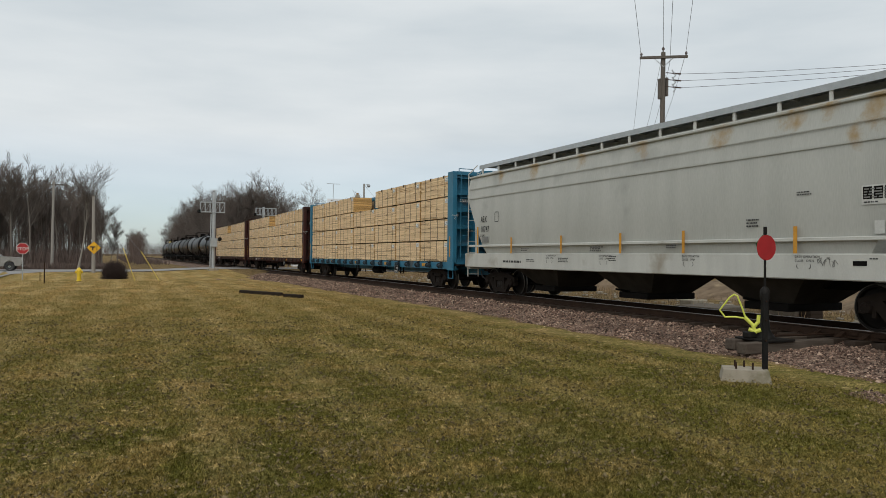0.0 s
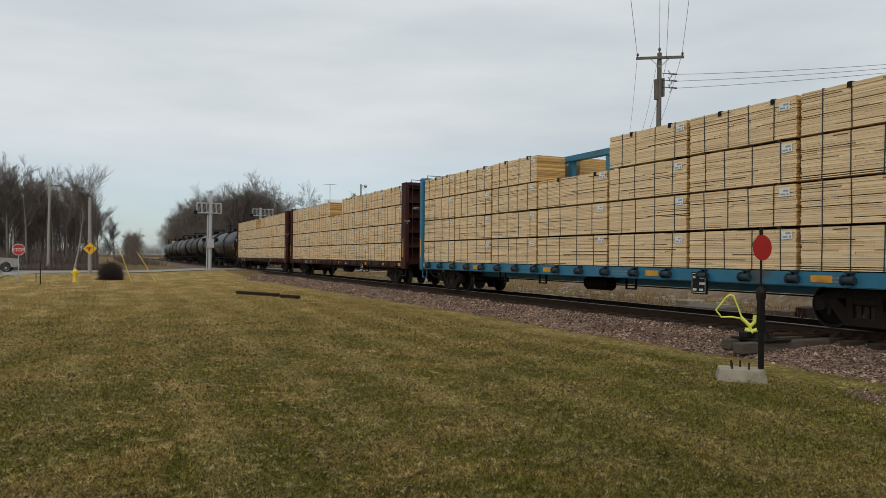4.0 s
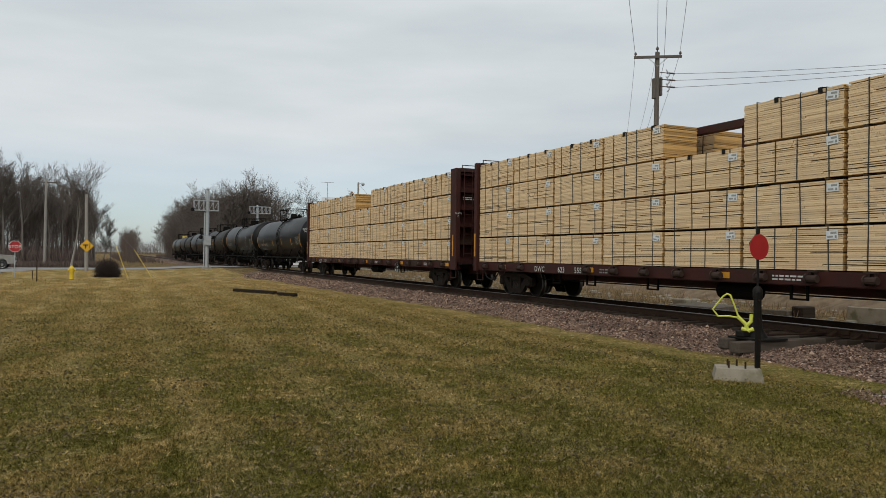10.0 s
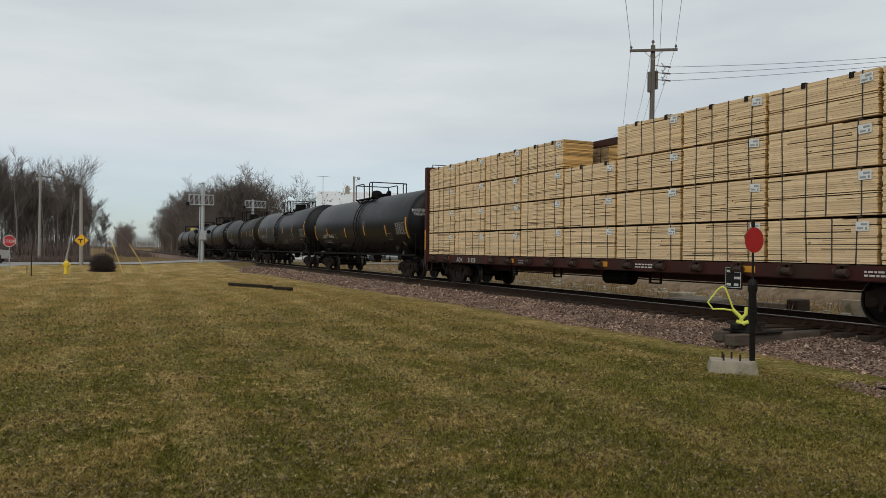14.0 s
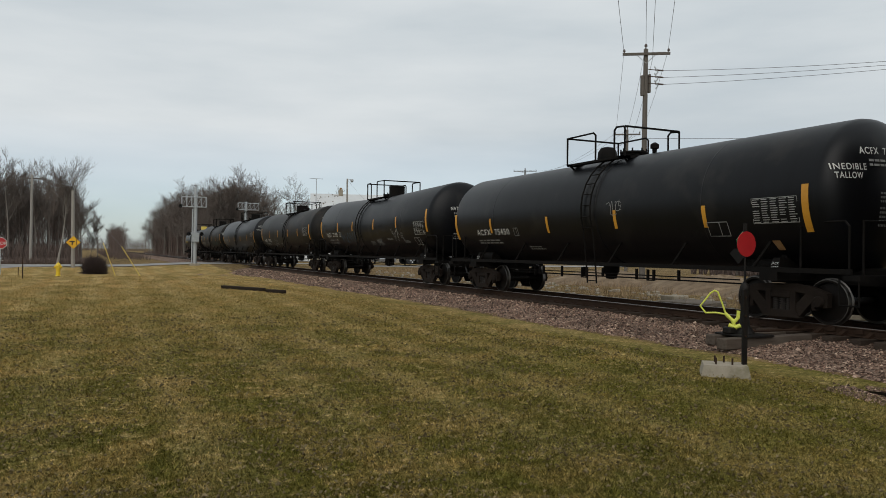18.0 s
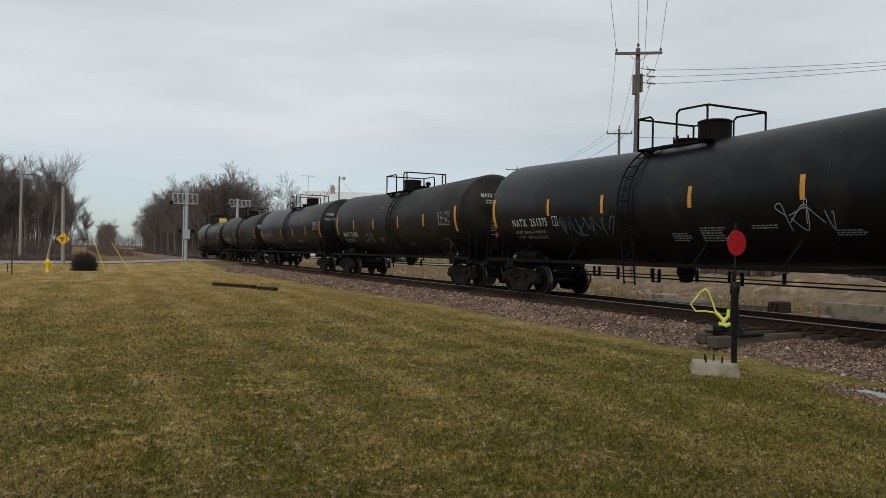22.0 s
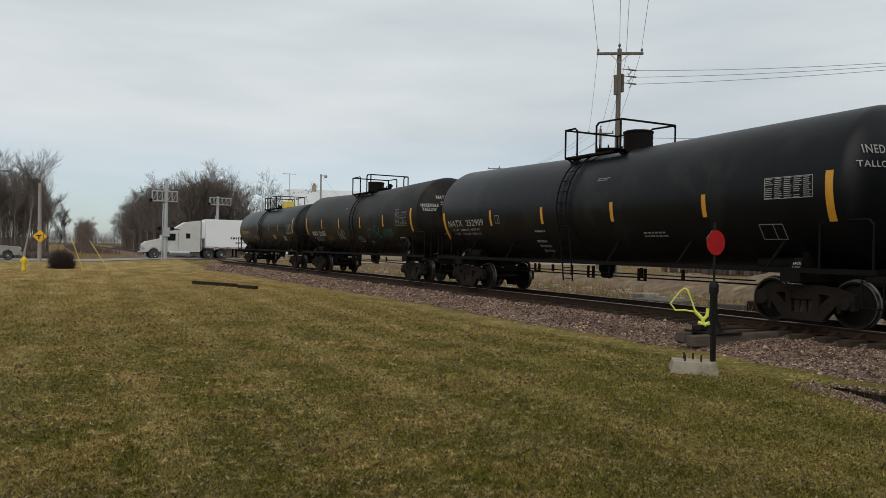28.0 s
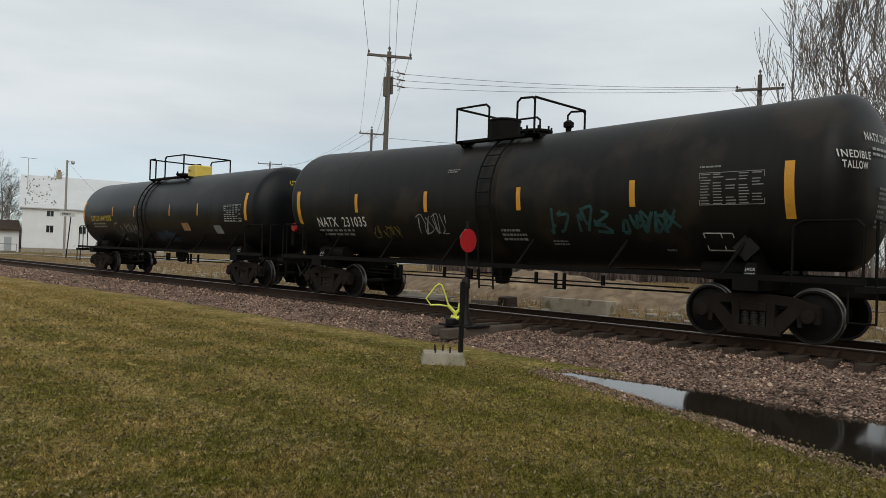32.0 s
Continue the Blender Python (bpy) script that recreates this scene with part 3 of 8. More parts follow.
    c = mix(0.8, c, mix(rng(tex(18, 4), 0.36, 0.64), (0.45, 0.48, 0.42), (1.52, 1.5, 1.48)), "MULTIPLY")
    # small dark spots, scattered among the tufts by noise
    c = mix(0.8, c, mix(rng(tex(26, 2), 0.32, 0.44), (0.35, 0.32, 0.26), (1.06, 1.06, 1.06)), "MULTIPLY")
    l.new(c, b.inputs["Base Color"])
    bp = n.new("ShaderNodeBump")
    bp.inputs["Strength"].default_value, bp.inputs["Distance"].default_value = 0.9, 0.03
    l.new(g, bp.inputs["Height"])
    l.new(bp.outputs[0], b.inputs["Normal"])
    return m


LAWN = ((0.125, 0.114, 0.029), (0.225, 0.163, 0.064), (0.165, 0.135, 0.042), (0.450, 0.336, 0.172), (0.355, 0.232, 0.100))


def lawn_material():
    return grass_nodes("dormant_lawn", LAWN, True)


def field_material():
    return grass_nodes("dry_field_grass", ((0.165, 0.112, 0.058), (0.215, 0.152, 0.080), (0.110, 0.074, 0.040), (0.235, 0.180, 0.105)), False)


ground()


def edge_x(y):
    """Where the ballast meets the lawn."""
    return 9.25 + 0.28 * noise.noise((y * 0.35, 3.1, 0)) + 0.16 * noise.noise((y * 1.7, 1.1, 0)) + 0.08 * noise.noise((y * 5.1, 2.1, 0)) - 0.9 * (1 - smooth(2.5, 7.2, y)) - 0.7 * smooth(40, 60, y)


def ballast_z(x, y):
    """The ballast bed: a flat top with shoulders, fraying out on the lawn."""
    d = abs(x - TX)
    e = TX - edge_x(y)
    if x > TX:
        e = 4.2
    top = -0.025
    z = top - 0.285 * smooth(1.9, e, d) if d < e else -0.24
    # by the switch stand the stone has sunk away from the tie ends
    z -= 0.035 * smooth(0.95, 1.25, d) * (1 - smooth(2.2, 3.4, d)) * (1 - smooth(10.5, 14, y))
    bump = 0.028 * noise.noise((x * 6, y * 6, 0)) + 0.05 * noise.noise((x * 1.3, y * 1.3, 5))
    return z + bump * min(1, max(0.25, (e - d))) - dip(x, y)


def ballast():
    rows = list(np.arange(-8, 40, 0.16)) + list(np.arange(40, 74, 0.5)) + list(np.arange(82, 140, 1.5)) + [160, 200, 260, 340, 450]
    cuts = list(np.linspace(-7.0, 4.6, 76))
    for name, sel in (("ballast_bed", [y for y in rows if y < 74]), ("ballast_bed", [y for y in rows if y >= 82])):
        v, f = [], []
        n = len(cuts)
        for y in sel:
            for c in cuts:
                x = TX + c
                v.append((x, y, ballast_z(x, y)))
        for j in range(len(sel) - 1):
            for i in range(n - 1):
                f.append((j * n + i, j * n + i + 1, (j + 1) * n + i + 1, (j + 1) * n + i))
        me = bpy.data.meshes.new(name)
        me.from_pydata(v, [], f)
        me.materials.append(M["ballast"])
        tagged(new(name, me), "pinkish crushed stone ballast under the track", "ballast", kind="structure")


ballast()


def stones():
    """Loose crushed stone over the bed, joined; larger and sparser far off."""
    rnd = np.random.default_rng(7)
    base = np.array([(1, 0, 0.0), (-0.2, 0.9, -0.1), (-0.8, -0.5, 0.0), (0.1, 0.05, 0.85), (0.3, -0.9, 0.1), (-0.6, 0.3, 0.5)])
    tri = np.array([(0, 1, 3), (1, 5, 3), (5, 2, 3), (2, 4, 3), (4, 0, 3), (1, 2, 5)])
    n = 140000
    y = -4 + 66 * rnd.random(n) ** 1.9
    u = rnd.random(n)
    at = []
    for i in range(n):
        e = edge_x(y[i])
        x = e - 0.35 + (TX + 2.6 - e + 0.35) * u[i]
        if x < e + 0.25 and rnd.random() < 0.75 - (x - e):
            continue
        at.append((x, y[i], ballast_z(x, y[i])))
    bed = len(at)
    # washed gravel along the puddle's near bank
    for i in range(17000):
        yy = rnd.uniform(-5, 6.9)
        c = 9.75 - 0.115 * (6.8 - yy) - 0.012 * (6.8 - yy) ** 2
        w = min(1.45, max(0.05, 0.10 + 0.19 * (7.0 - yy)))
        x = c - w * (0.7 + 0.35 * rnd.random()) - 0.55 * rnd.random() ** 1.3
        at.append((x, yy, ground_z(x, yy)))
    # and along its far bank, some standing in the water
    for i in range(7000):
        yy = rnd.uniform(-5, 6.8)
        c = 9.75 - 0.115 * (6.8 - yy) - 0.012 * (6.8 - yy) ** 2
        w = min(1.45, max(0.05, 0.10 + 0.19 * (7.0 - yy)))
        x = c + w * (0.62 + 0.7 * rnd.random() ** 0.7)
        at.append((x, yy, max(ground_z(x, yy), PUDDLE_Z - 0.012 if rnd.random() < 0.12 else -9)))
    at = np.array(at)
    n = len(at)
    s = rnd.uniform(0.012, 0.032, n) * np.where(rnd.random(n) < 0.05, 1.7, 1.0) * (1 + np.maximum(0, at[:, 1] - 8) * 0.022)
    s[bed:] *= 0.62
    a = rnd.uniform(0, 6.283, n)
    ca, sa = np.cos(a)[:, None], np.sin(a)[:, None]
    p = base[None] * s[:, None, None] * rnd.uniform(0.65, 1.35, (n, 6, 3))
    v = np.stack((p[..., 0] * ca - p[..., 1] * sa, p[..., 0] * sa + p[..., 1] * ca, p[..., 2]), 2) + at[:, None]
    f = tri[None] + (np.arange(n) * 6)[:, None, None]
    me = bpy.data.meshes.new("ballast_stones")
    me.from_pydata(v.reshape(-1, 3).tolist(), [], f.reshape(-1, 3).tolist())
    me.materials.append(M["stone"])
    tagged(new("ballast_stones", me), "loose pink and grey crushed stones", "stones", kind="stuff")


stones()


def track():
    """Rails with a foot, web and head, on ties with plates."""
    t = thing("railway_track", "single railway track with rusty rails on dark timber ties", "track", kind="structure")
    prof = [(-0.07, -0.18), (0.07, -0.18), (0.07, -0.165), (0.012, -0.145), (0.012, -0.045), (0.036, -0.035), (0.036, -0.012), (-0.036, -0.012), (-0.036, -0.035), (-0.012, -0.045), (-0.012, -0.145), (-0.07, -0.165)]
    for s in (-1, 1):
        x = TX + s * 0.752
        r = part("rail", Build().prism([(x + u, RZ + w) for u, w in prof], "y", -60, 600), M["rail"], t, "rusty steel rail")
        part("rail_head", Build().prism([(x - 0.035, RZ - 0.012), (x + 0.035, RZ - 0.012), (x + 0.030, RZ - 0.001), (x - 0.030, RZ - 0.001)], "y", -60, 600), M["railhead"], r, "polished running surface")
        for y in (9.4, 10.0):
            part("joint_bar", Build().cbox(x - 0.05, x + 0.05, y - 0.09, y + 0.09, RZ - 0.13, RZ - 0.04, 0.01), M["rail"], r)
    rnd = random.Random(3)
    ties = [Build().cbox(-1.32, 1.32, -0.115, 0.115, -0.12, 0.055, 0.012).mesh("tie", M["tie"]) for k in range(3)]
    plate = Build().box(-0.18, 0.18, -0.09, 0.09, 0.04, 0.065).box(-0.1, -0.07, -0.05, -0.02, 0.06, 0.09).box(0.07, 0.1, 0.02, 0.05, 0.06, 0.09).mesh("tie_plate", M["rail"])
    brace = Build().add([(-0.26, -0.05, 0.065), (-0.26, 0.05, 0.065), (-0.03, 0.04, 0.17), (-0.03, -0.04, 0.17), (-0.03, -0.04, 0.06), (-0.03, 0.04, 0.06)], [(0, 1, 2, 3), (0, 3, 4), (1, 5, 2), (2, 5, 4, 3), (0, 4, 5, 1)]).mesh("rail_brace", M["rail"])
    i = 0
    y = -20.0
    while y < 73.5 and i < 290:
        o = part("tie", ties[i % 3], None, t, at=(TX + rnd.uniform(-0.04, 0.04), y, 0))
        o.rotation_euler = (0, 0, radians(rnd.uniform(-0.6, 0.6)))
        if -2 < y < 40:
            for s in (-1, 1):
                part("tie_plate", plate, None, o, at=(s * 0.752, 0, 0))
            if y < 11:
                part("rail_brace", brace, None, o, at=(-0.752, 0, 0))
        y += 0.53
        i += 1
    return t


TRACK = track()

# ---- the train ----
TX, RZ = 14.28, 0.23          # the track's centre line and the top of its rails
TRAIN, WHEELS = [], []        # what rolls: (thing, its place along the train at 0 s), and its wheelsets
AXLE, WR = 0.91, 0.46


def truck_meshes():
    m = {}
    b = Build()
    b.cbox(-1.02, 1.02, -0.2, 0.2, 0.5, 0.72, 0.03)
    b.cyl((0, 0, 0.72), (0, 0, 0.84), 0.2, n=16)
    b.box(-0.75, -0.6, -0.15, 0.15, 0.72, 0.8).box(0.6, 0.75, -0.15, 0.15, 0.72, 0.8)
    m["bolster"] = b.mesh("bolster", M["truck"])
    b = Build()
    t0, t1 = -0.08, 0.08
    b.prism([(-1.08, 0.50), (-1.08, 0.64), (-0.66, 0.77), (-0.28, 0.80), (0.28, 0.80), (0.66, 0.77), (1.08, 0.64), (1.08, 0.50), (0.80, 0.60), (0.3, 0.64), (-0.3, 0.64), (-0.80, 0.60)], "x", t0, t1)
    for s in (-1, 1):
        b.prism([(s * 0.90, 0.62), (s * 0.62, 0.635), (s * 0.20, 0.22), (s * 0.30, 0.12), (s * 0.46, 0.14)], "x", t0 * 0.92, t1 * 0.92)
        b.prism([(s * 0.24, 0.20), (s * 0.37, 0.20), (s * 0.37, 0.68), (s * 0.24, 0.68)], "x", t0 * 1.15, t1 * 1.15)
        b.prism([(s * 0.74, 0.28), (s * 0.81, 0.28), (s * 0.83, 0.64), (s * 0.70, 0.64)], "x", t0 * 0.85, t1 * 0.85)
        b.prism([(s * 1.00, 0.34), (s * 1.09, 0.36), (s * 1.10, 0.60), (s * 0.99, 0.60)], "x", t0 * 0.85, t1 * 0.85)
    b.prism([(-0.46, 0.10), (0.46, 0.10), (0.40, 0.25), (-0.40, 0.25)], "x", t0 * 1.1, t1 * 1.1)
    b.cbox(-0.10, 0.06, -0.24, 0.24, 0.50, 0.64, 0.02)
    m["side_frame"] = b.mesh("side_frame", M["truck"])
    prof = [(0.02, 0.24)]
    for k in range(6):
        prof += [(0.072, 0.25 + k * 0.042), (0.072, 0.272 + k * 0.042), (0.045, 0.275 + k * 0.042), (0.045, 0.288 + k * 0.042)]
    m["spring"] = Build().lathe(prof, 10, axis="z").mesh("spring", M["spring"])
    b = Build()
    b.lathe([(0.02, -0.14), (0.10, -0.14), (0.12, -0.11), (0.12, 0.05), (0.07, 0.06)], 14, axis="x")
    for a in range(3):
        w = 2 * math.pi * a / 3
        b.cyl((-0.15, 0.06 * math.cos(w), 0.06 * math.sin(w)), (-0.13, 0.06 * math.cos(w), 0.06 * math.sin(w)), 0.018, n=6)
    m["bearing_cap"] = b.mesh("bearing_cap", M["truck"], 40)
    b = Build()
    for s in (-1, 1):
        x = s * 0.75
        o = -s
        b.lathe([(0.10, x + s * 0.05), (0.17, x + s * 0.04), (0.38, x - s * 0.005), (0.40, x + s * 0.06), (0.438, x + s * 0.062), (0.44, x - s * 0.075), (0.36, x - s * 0.07), (0.17, x - s * 0.03), (0.12, x - s * 0.06)], 32, axis="x")
    b.cyl((-1.0, 0, 0), (1.0, 0, 0), 0.08, n=12)
    b.box(-0.70, -0.68, 0.2, 0.3, -0.02, 0.02)
    m["wheelset"] = b.mesh("wheelset", M["wheel"], 35)
    for s, key in ((-1, "tread_l"), (1, "tread_r")):
        b = Build()
        x = s * 0.75
        b.lathe([(0.44, x + s * 0.062), (WR, x + s * 0.058), (WR + 0.003, x - s * 0.03), (WR + 0.028, x - s * 0.045), (WR + 0.025, x - s * 0.07), (0.44, x - s * 0.072)], 40, axis="x")
        b.f = b.f[:-2]
        m[key] = b.mesh("tread", M["tread"], 35)
    b = Build()
    b.box(-0.85, 0.85, -0.03, 0.03, 0.34, 0.44)
    b.box(-0.85, -0.68, -0.03, 0.09, 0.28, 0.5).box(0.68, 0.85, -0.03, 0.09, 0.28, 0.5)
    m["brake_beam"] = b.mesh("brake_beam", M["truck"])
    return m


TRUCK = truck_meshes()


def truck(car, y):
    t = part("truck", TRUCK["bolster"], None, car, "rusty four-wheel freight truck", (0, y, 0))
    for s in (-1, 1):
        part("side_frame", TRUCK["side_frame"], None, t, at=(s * 1.0, 0, 0))
        for y in (-0.16, 0.0, 0.16):
            part("spring", TRUCK["spring"], None, t, at=(s * 1.0, y, 0))
        w = part("wheelset", TRUCK["wheelset"], None, t, at=(0, s * AXLE, WR))
        WHEELS.append(w)
        for key in ("tread_l", "tread_r"):
            WHEELS.append(part("tread", TRUCK[key], None, t, "polished steel tread", at=(0, s * AXLE, WR)))
        part("brake_beam", TRUCK["brake_beam"], None, t, at=(0, s * 0.36, 0))
        for q in (-1, 1):
            c = part("bearing_cap", TRUCK["bearing_cap"], None, t, at=(s * 1.0, q * AXLE, WR))
            if s > 0:
                c.rotation_euler = (0, 0, math.pi)
    return t


def coupler(car, y, s):
    b = Build()
    b.box(-0.1, 0.1, min(y, y + s * 0.45), max(y, y + s * 0.45), 0.78, 0.95)
    b.cbox(-0.17, 0.14, min(y + s * 0.42, y + s * 0.72), max(y + s * 0.42, y + s * 0.72), 0.72, 1.0, 0.04)
    part("coupler", b, M["truck"], car)
    b = Build()
    b.tube([(-0.25, y, 0.8), (-0.3, y + s * 0.25, 0.55), (-0.2, y + s * 0.5, 0.42), (-0.1, y + s * 0.7, 0.5)], 0.03)
    part("brake_hose", b, M["tyre"], car)


def on_plane(geo, y0, z0, x):
    """Writing on the car's near side: from y0 towards the front, foot at z0."""
    v, f = geo
    b = Build()
    b.add([(x, y0 - u, z0 + w) for u, w in v], f)
    return b


def rise(y, k):
    """How far a shell that slopes down to its middle has risen at y."""
    return k * max(0.0, abs(y) - 0.3)


def bent(b, k):
    b.v = [(x, y, z + rise(y, k)) for x, y, z in b.v]
    return b


def on_tank(geo, y0, z0, r, zc, k, eps=0.014):
    v, f = geo
    b = Build()
    b.add([(-math.sqrt(max(0.01, r * r - (z0 + w - zc - rise(y0 - u, k)) ** 2)) - eps, y0 - u, z0 + w) for u, w in v], f)
    return b


def on_head(geo, x0, z0, r, zc, front, depth, eps=0.03):
    v, f = geo
    b = Build()
    q = []
    for u, w in v:
        d = math.hypot(x0 + u, z0 + w - zc) / r
        q.append((x0 + u, front - depth * math.sqrt(max(0.0, 1 - d * d)) - eps, z0 + w))
    return b.add(q, f)


def strip(pts, w):
    """A flat painted line through the points (u, v)."""
    v, f = [], []
    for (a, b), (c, d) in zip(pts, pts[1:]):
        n = math.hypot(c - a, d - b) or 1
        x, y = -(d - b) / n * w / 2, (c - a) / n * w / 2
        k = len(v)
        v += [(a + x, b + y), (c + x, d + y), (c - x, d - y), (a - x, b - y)]
        f.append((k, k + 1, k + 2, k + 3))
    return v, f


def scrawl(width, height, seed, w=0.03):
    """An unreadable spray-can scrawl: a run of loose, curved strokes."""
    rnd = random.Random(seed)
    n = max(3, int(width / height * 1.9))
    v, f = [], []
    for g in range(n):
        x0, cw = width * g / n, width / n * 1.35
        for k in range(rnd.choice((1, 2, 2))):
            c = [(x0 + cw * rnd.uniform(0.0, 1.0), height * rnd.choice((0.05, 0.3, 0.55, 0.8, 0.95)) * rnd.uniform(0.85, 1.1)) for i in range(rnd.choice((3, 4, 4)))]
            c = [c[0]] + c + [c[-1]]
            pts = []
            for i in range(1, len(c) - 2):
                for j in range(5):
                    t = j / 5
                    pts.append(tuple(0.5 * (2 * b + (d - a) * t + (2 * a - 5 * b + 4 * d - e) * t * t + (3 * b - a - 3 * d + e) * t ** 3) for a, b, d, e in zip(c[i - 1], c[i], c[i + 1], c[i + 2])))
            pts.append(c[-1])
            a, q = strip(pts, w)
            k0 = len(v)
            v += a
            f += [tuple(i + k0 for i in face) for face in q]
    return v, f


def words(v, f, h):
    """A line of text split where its words part."""
    us = sorted(u for u, _ in v)
    cuts = [(a + b) / 2 for a, b in zip(us, us[1:]) if b - a > 0.36 * h]
    out = {}
    for q in f:
        k = sum(v[q[0]][0] > c for c in cuts)
        out.setdefault(k, []).append(q)
    for k in sorted(out):
        ids = sorted({i for q in out[k] for i in q})
        at = {i: j for j, i in enumerate(ids)}
        yield [v[i] for i in ids], [tuple(at[i] for i in q) for q in out[k]]


def cells(width, height, nx, ny, gap, seed=0):
    """A stencilled data table: rows of short bars in a frame."""
    rnd = random.Random(seed)
    v, f = strip([(0, 0), (width, 0), (width, height), (0, height), (0, 0)], 0.012)
    for j in range(ny):
        for i in range(nx):
            if rnd.random() < 0.12:
                continue
            u, z = width * (i + 0.12) / nx, height * (j + 0.25) / ny
            k = len(v)
            x, y = width / nx * rnd.uniform(0.55, 0.85), height / ny * 0.36
            v += [(u, z), (u + x, z), (u + x, z + y), (u, z + y)]
            f.append((k, k + 1, k + 2, k + 3))
    return v, f


def tank_car(y0, half, r, zc, trucks, marks, paint, label, stripes, style):
    """A tank car. y0: its centre along the train; half: half the straight shell; style: what its top, ends and lettering show."""
    car = thing("tank_car", label, "tank car", "tank cars of the train")
    TRAIN.append((car, y0))
    dep = 0.60
    k = style.get("slope", 0.021)
    prof = []
    for i in range(9):
        a = math.pi / 2 * i / 8
        prof.append((max(0.02, r * math.sin(a)), -half - dep * math.cos(a)))
    prof += [(r, -half * 0.5), (r, -0.3), (r, 0.3), (r, half * 0.5)]
    for i in range(9):
        a = math.pi / 2 * i / 8
        prof.append((max(0.02, r * math.cos(a)), half + dep * math.sin(a)))
    shell = part("tank_shell", bent(Build().lathe(prof, 64, (0, 0, zc)), k), M[paint], car, smooth=30)
    for q in (-0.62, 0.64):
        b = Build()
        b.lathe([(r - 0.002, half * q - 0.03), (r + 0.0025, half * q - 0.015), (r + 0.0025, half * q + 0.015), (r - 0.002, half * q + 0.03)], 64, (0, 0, zc))
        b.f = b.f[:-2]
        part("weld_seam", bent(b, k), M[paint], shell, smooth=30)
    # the darker band under the dome and the jacket band by the ladder
    ly = style.get("ladder", 0.0)
    b = Build()
    b.lathe([(r + 0.002, ly - 0.35), (r + 0.016, ly - 0.34), (r + 0.016, ly + 0.34), (r + 0.002, ly + 0.35)], 64, (0, 0, zc))
    b.f = b.f[:-2]
    part("dome_band", b, M[paint], shell, smooth=30)
    # side rails with their braces
    zs = 1.09
    for s in (-1, 1):
        x = s * 1.42
        part("side_rail", Build().box(x - 0.035, x + 0.035, -half - 0.7, half + 0.7, zs - 0.05, zs + 0.05), M["frame_black"], car)
        n = 6
        for i in range(n):
            y = -half + 1.6 + (2 * half - 3.2) * i / (n - 1)
            part("brace", Build().cyl((x, y, zs), (s * (r * 0.80), y - 0.35, zc - r * 0.60), 0.035, n=6), M["frame_black"], car)
    # end sills, saddles, platforms
    for s in (-1, 1):
        b = Build()
        b.cbox(-0.28, 0.28, min(s * (trucks - 1.1), s * (half + 1.05)), max(s * (trucks - 1.1), s * (half + 1.05)), 0.78, 1.15, 0.02)
        part("stub_sill", b, M["frame_black"], car)
        b = Build()
        b.box(-1.46, 1.46, s * (half + 0.72) - 0.17, s * (half + 0.72) + 0.17, 0.92, 1.02)
        part("end_platform", b, M["frame_black"], car)
        part("body_bolster", Build().box(-1.46, 1.46, s * trucks - 0.22, s * trucks + 0.22, 0.86, 1.08), M["frame_black"], car)
        b = Build()
        w = 1.15
        b.prism([(-0.9, 0.95), (0.9, 0.95), (1.0, 1.45), (r * 0.86, zc - r * 0.5), (0, zc - r + 0.05), (-r * 0.86, zc - r * 0.5), (-1.0, 1.45)], "y", s * trucks - 0.07, s * trucks + 0.07)
        part("saddle", b, M["frame_black"], car)
        for q in (-1, 1):
            b = Build()
            ym, xs = s * trucks, q * r * 0.80
            b.add([(q * 1.32, ym - 0.13, 1.02), (q * 1.32, ym + 0.13, 1.02), (q * 1.0, ym + 0.13, 1.02), (q * 1.0, ym - 0.13, 1.02), (q * 1.2, ym - 0.09, 1.34), (q * 1.2, ym + 0.09, 1.34), (q * 0.9, ym + 0.09, 1.34), (q * 0.9, ym - 0.09, 1.34)],
                  [(0, 1, 5, 4), (1, 2, 6, 5), (2, 3, 7, 6), (3, 0, 4, 7), (4, 5, 6, 7), (3, 2, 1, 0)])
            pad = part("jacking_pad", b, M["frame_black"], car)
            if q < 0:
                for word, zz in (("JACK", 1.20), ("HERE", 1.11)):
                    v, f = letters(word, 0.05)
                    part("pad_lettering", Build().add([(-1.324 + (zz + w - 1.02) * 0.375, ym + 0.085 - u, zz + w) for u, w in v], f), M["white_text"], pad, "small white stencilled word")
            # corner grab rails and a sill step
            yy = s * (half + 0.65)
            b = Build()
            b.tube([(q * 1.42, yy - s * 1.05, 1.0), (q * 1.42, yy - s * 1.05, 1.95), (q * 1.40, yy - s * 0.9, 2.05), (q * 1.40, yy - s * 0.1, 2.05), (q * 1.42, yy, 1.95), (q * 1.42, yy, 1.0)], 0.022)
            part("grab_rail", b, M["frame_black"], car)
            b = Build()
            b.tube([(q * 1.42, yy - 0.2, 0.95), (q * 1.42, yy - 0.2, 0.45), (q * 1.42, yy + 0.2, 0.45), (q * 1.42, yy + 0.2, 0.95)], 0.02)
            part("sill_step", b, M["frame_black"], car)
        b = Build()
        yy = s * (half + 0.78)
        b.tube([(-1.2, yy, 1.0), (-1.2, yy, 2.05), (1.2, yy, 2.05), (1.2, yy, 1.0)], 0.022)
        part("end_rail", b, M["frame_black"], car)
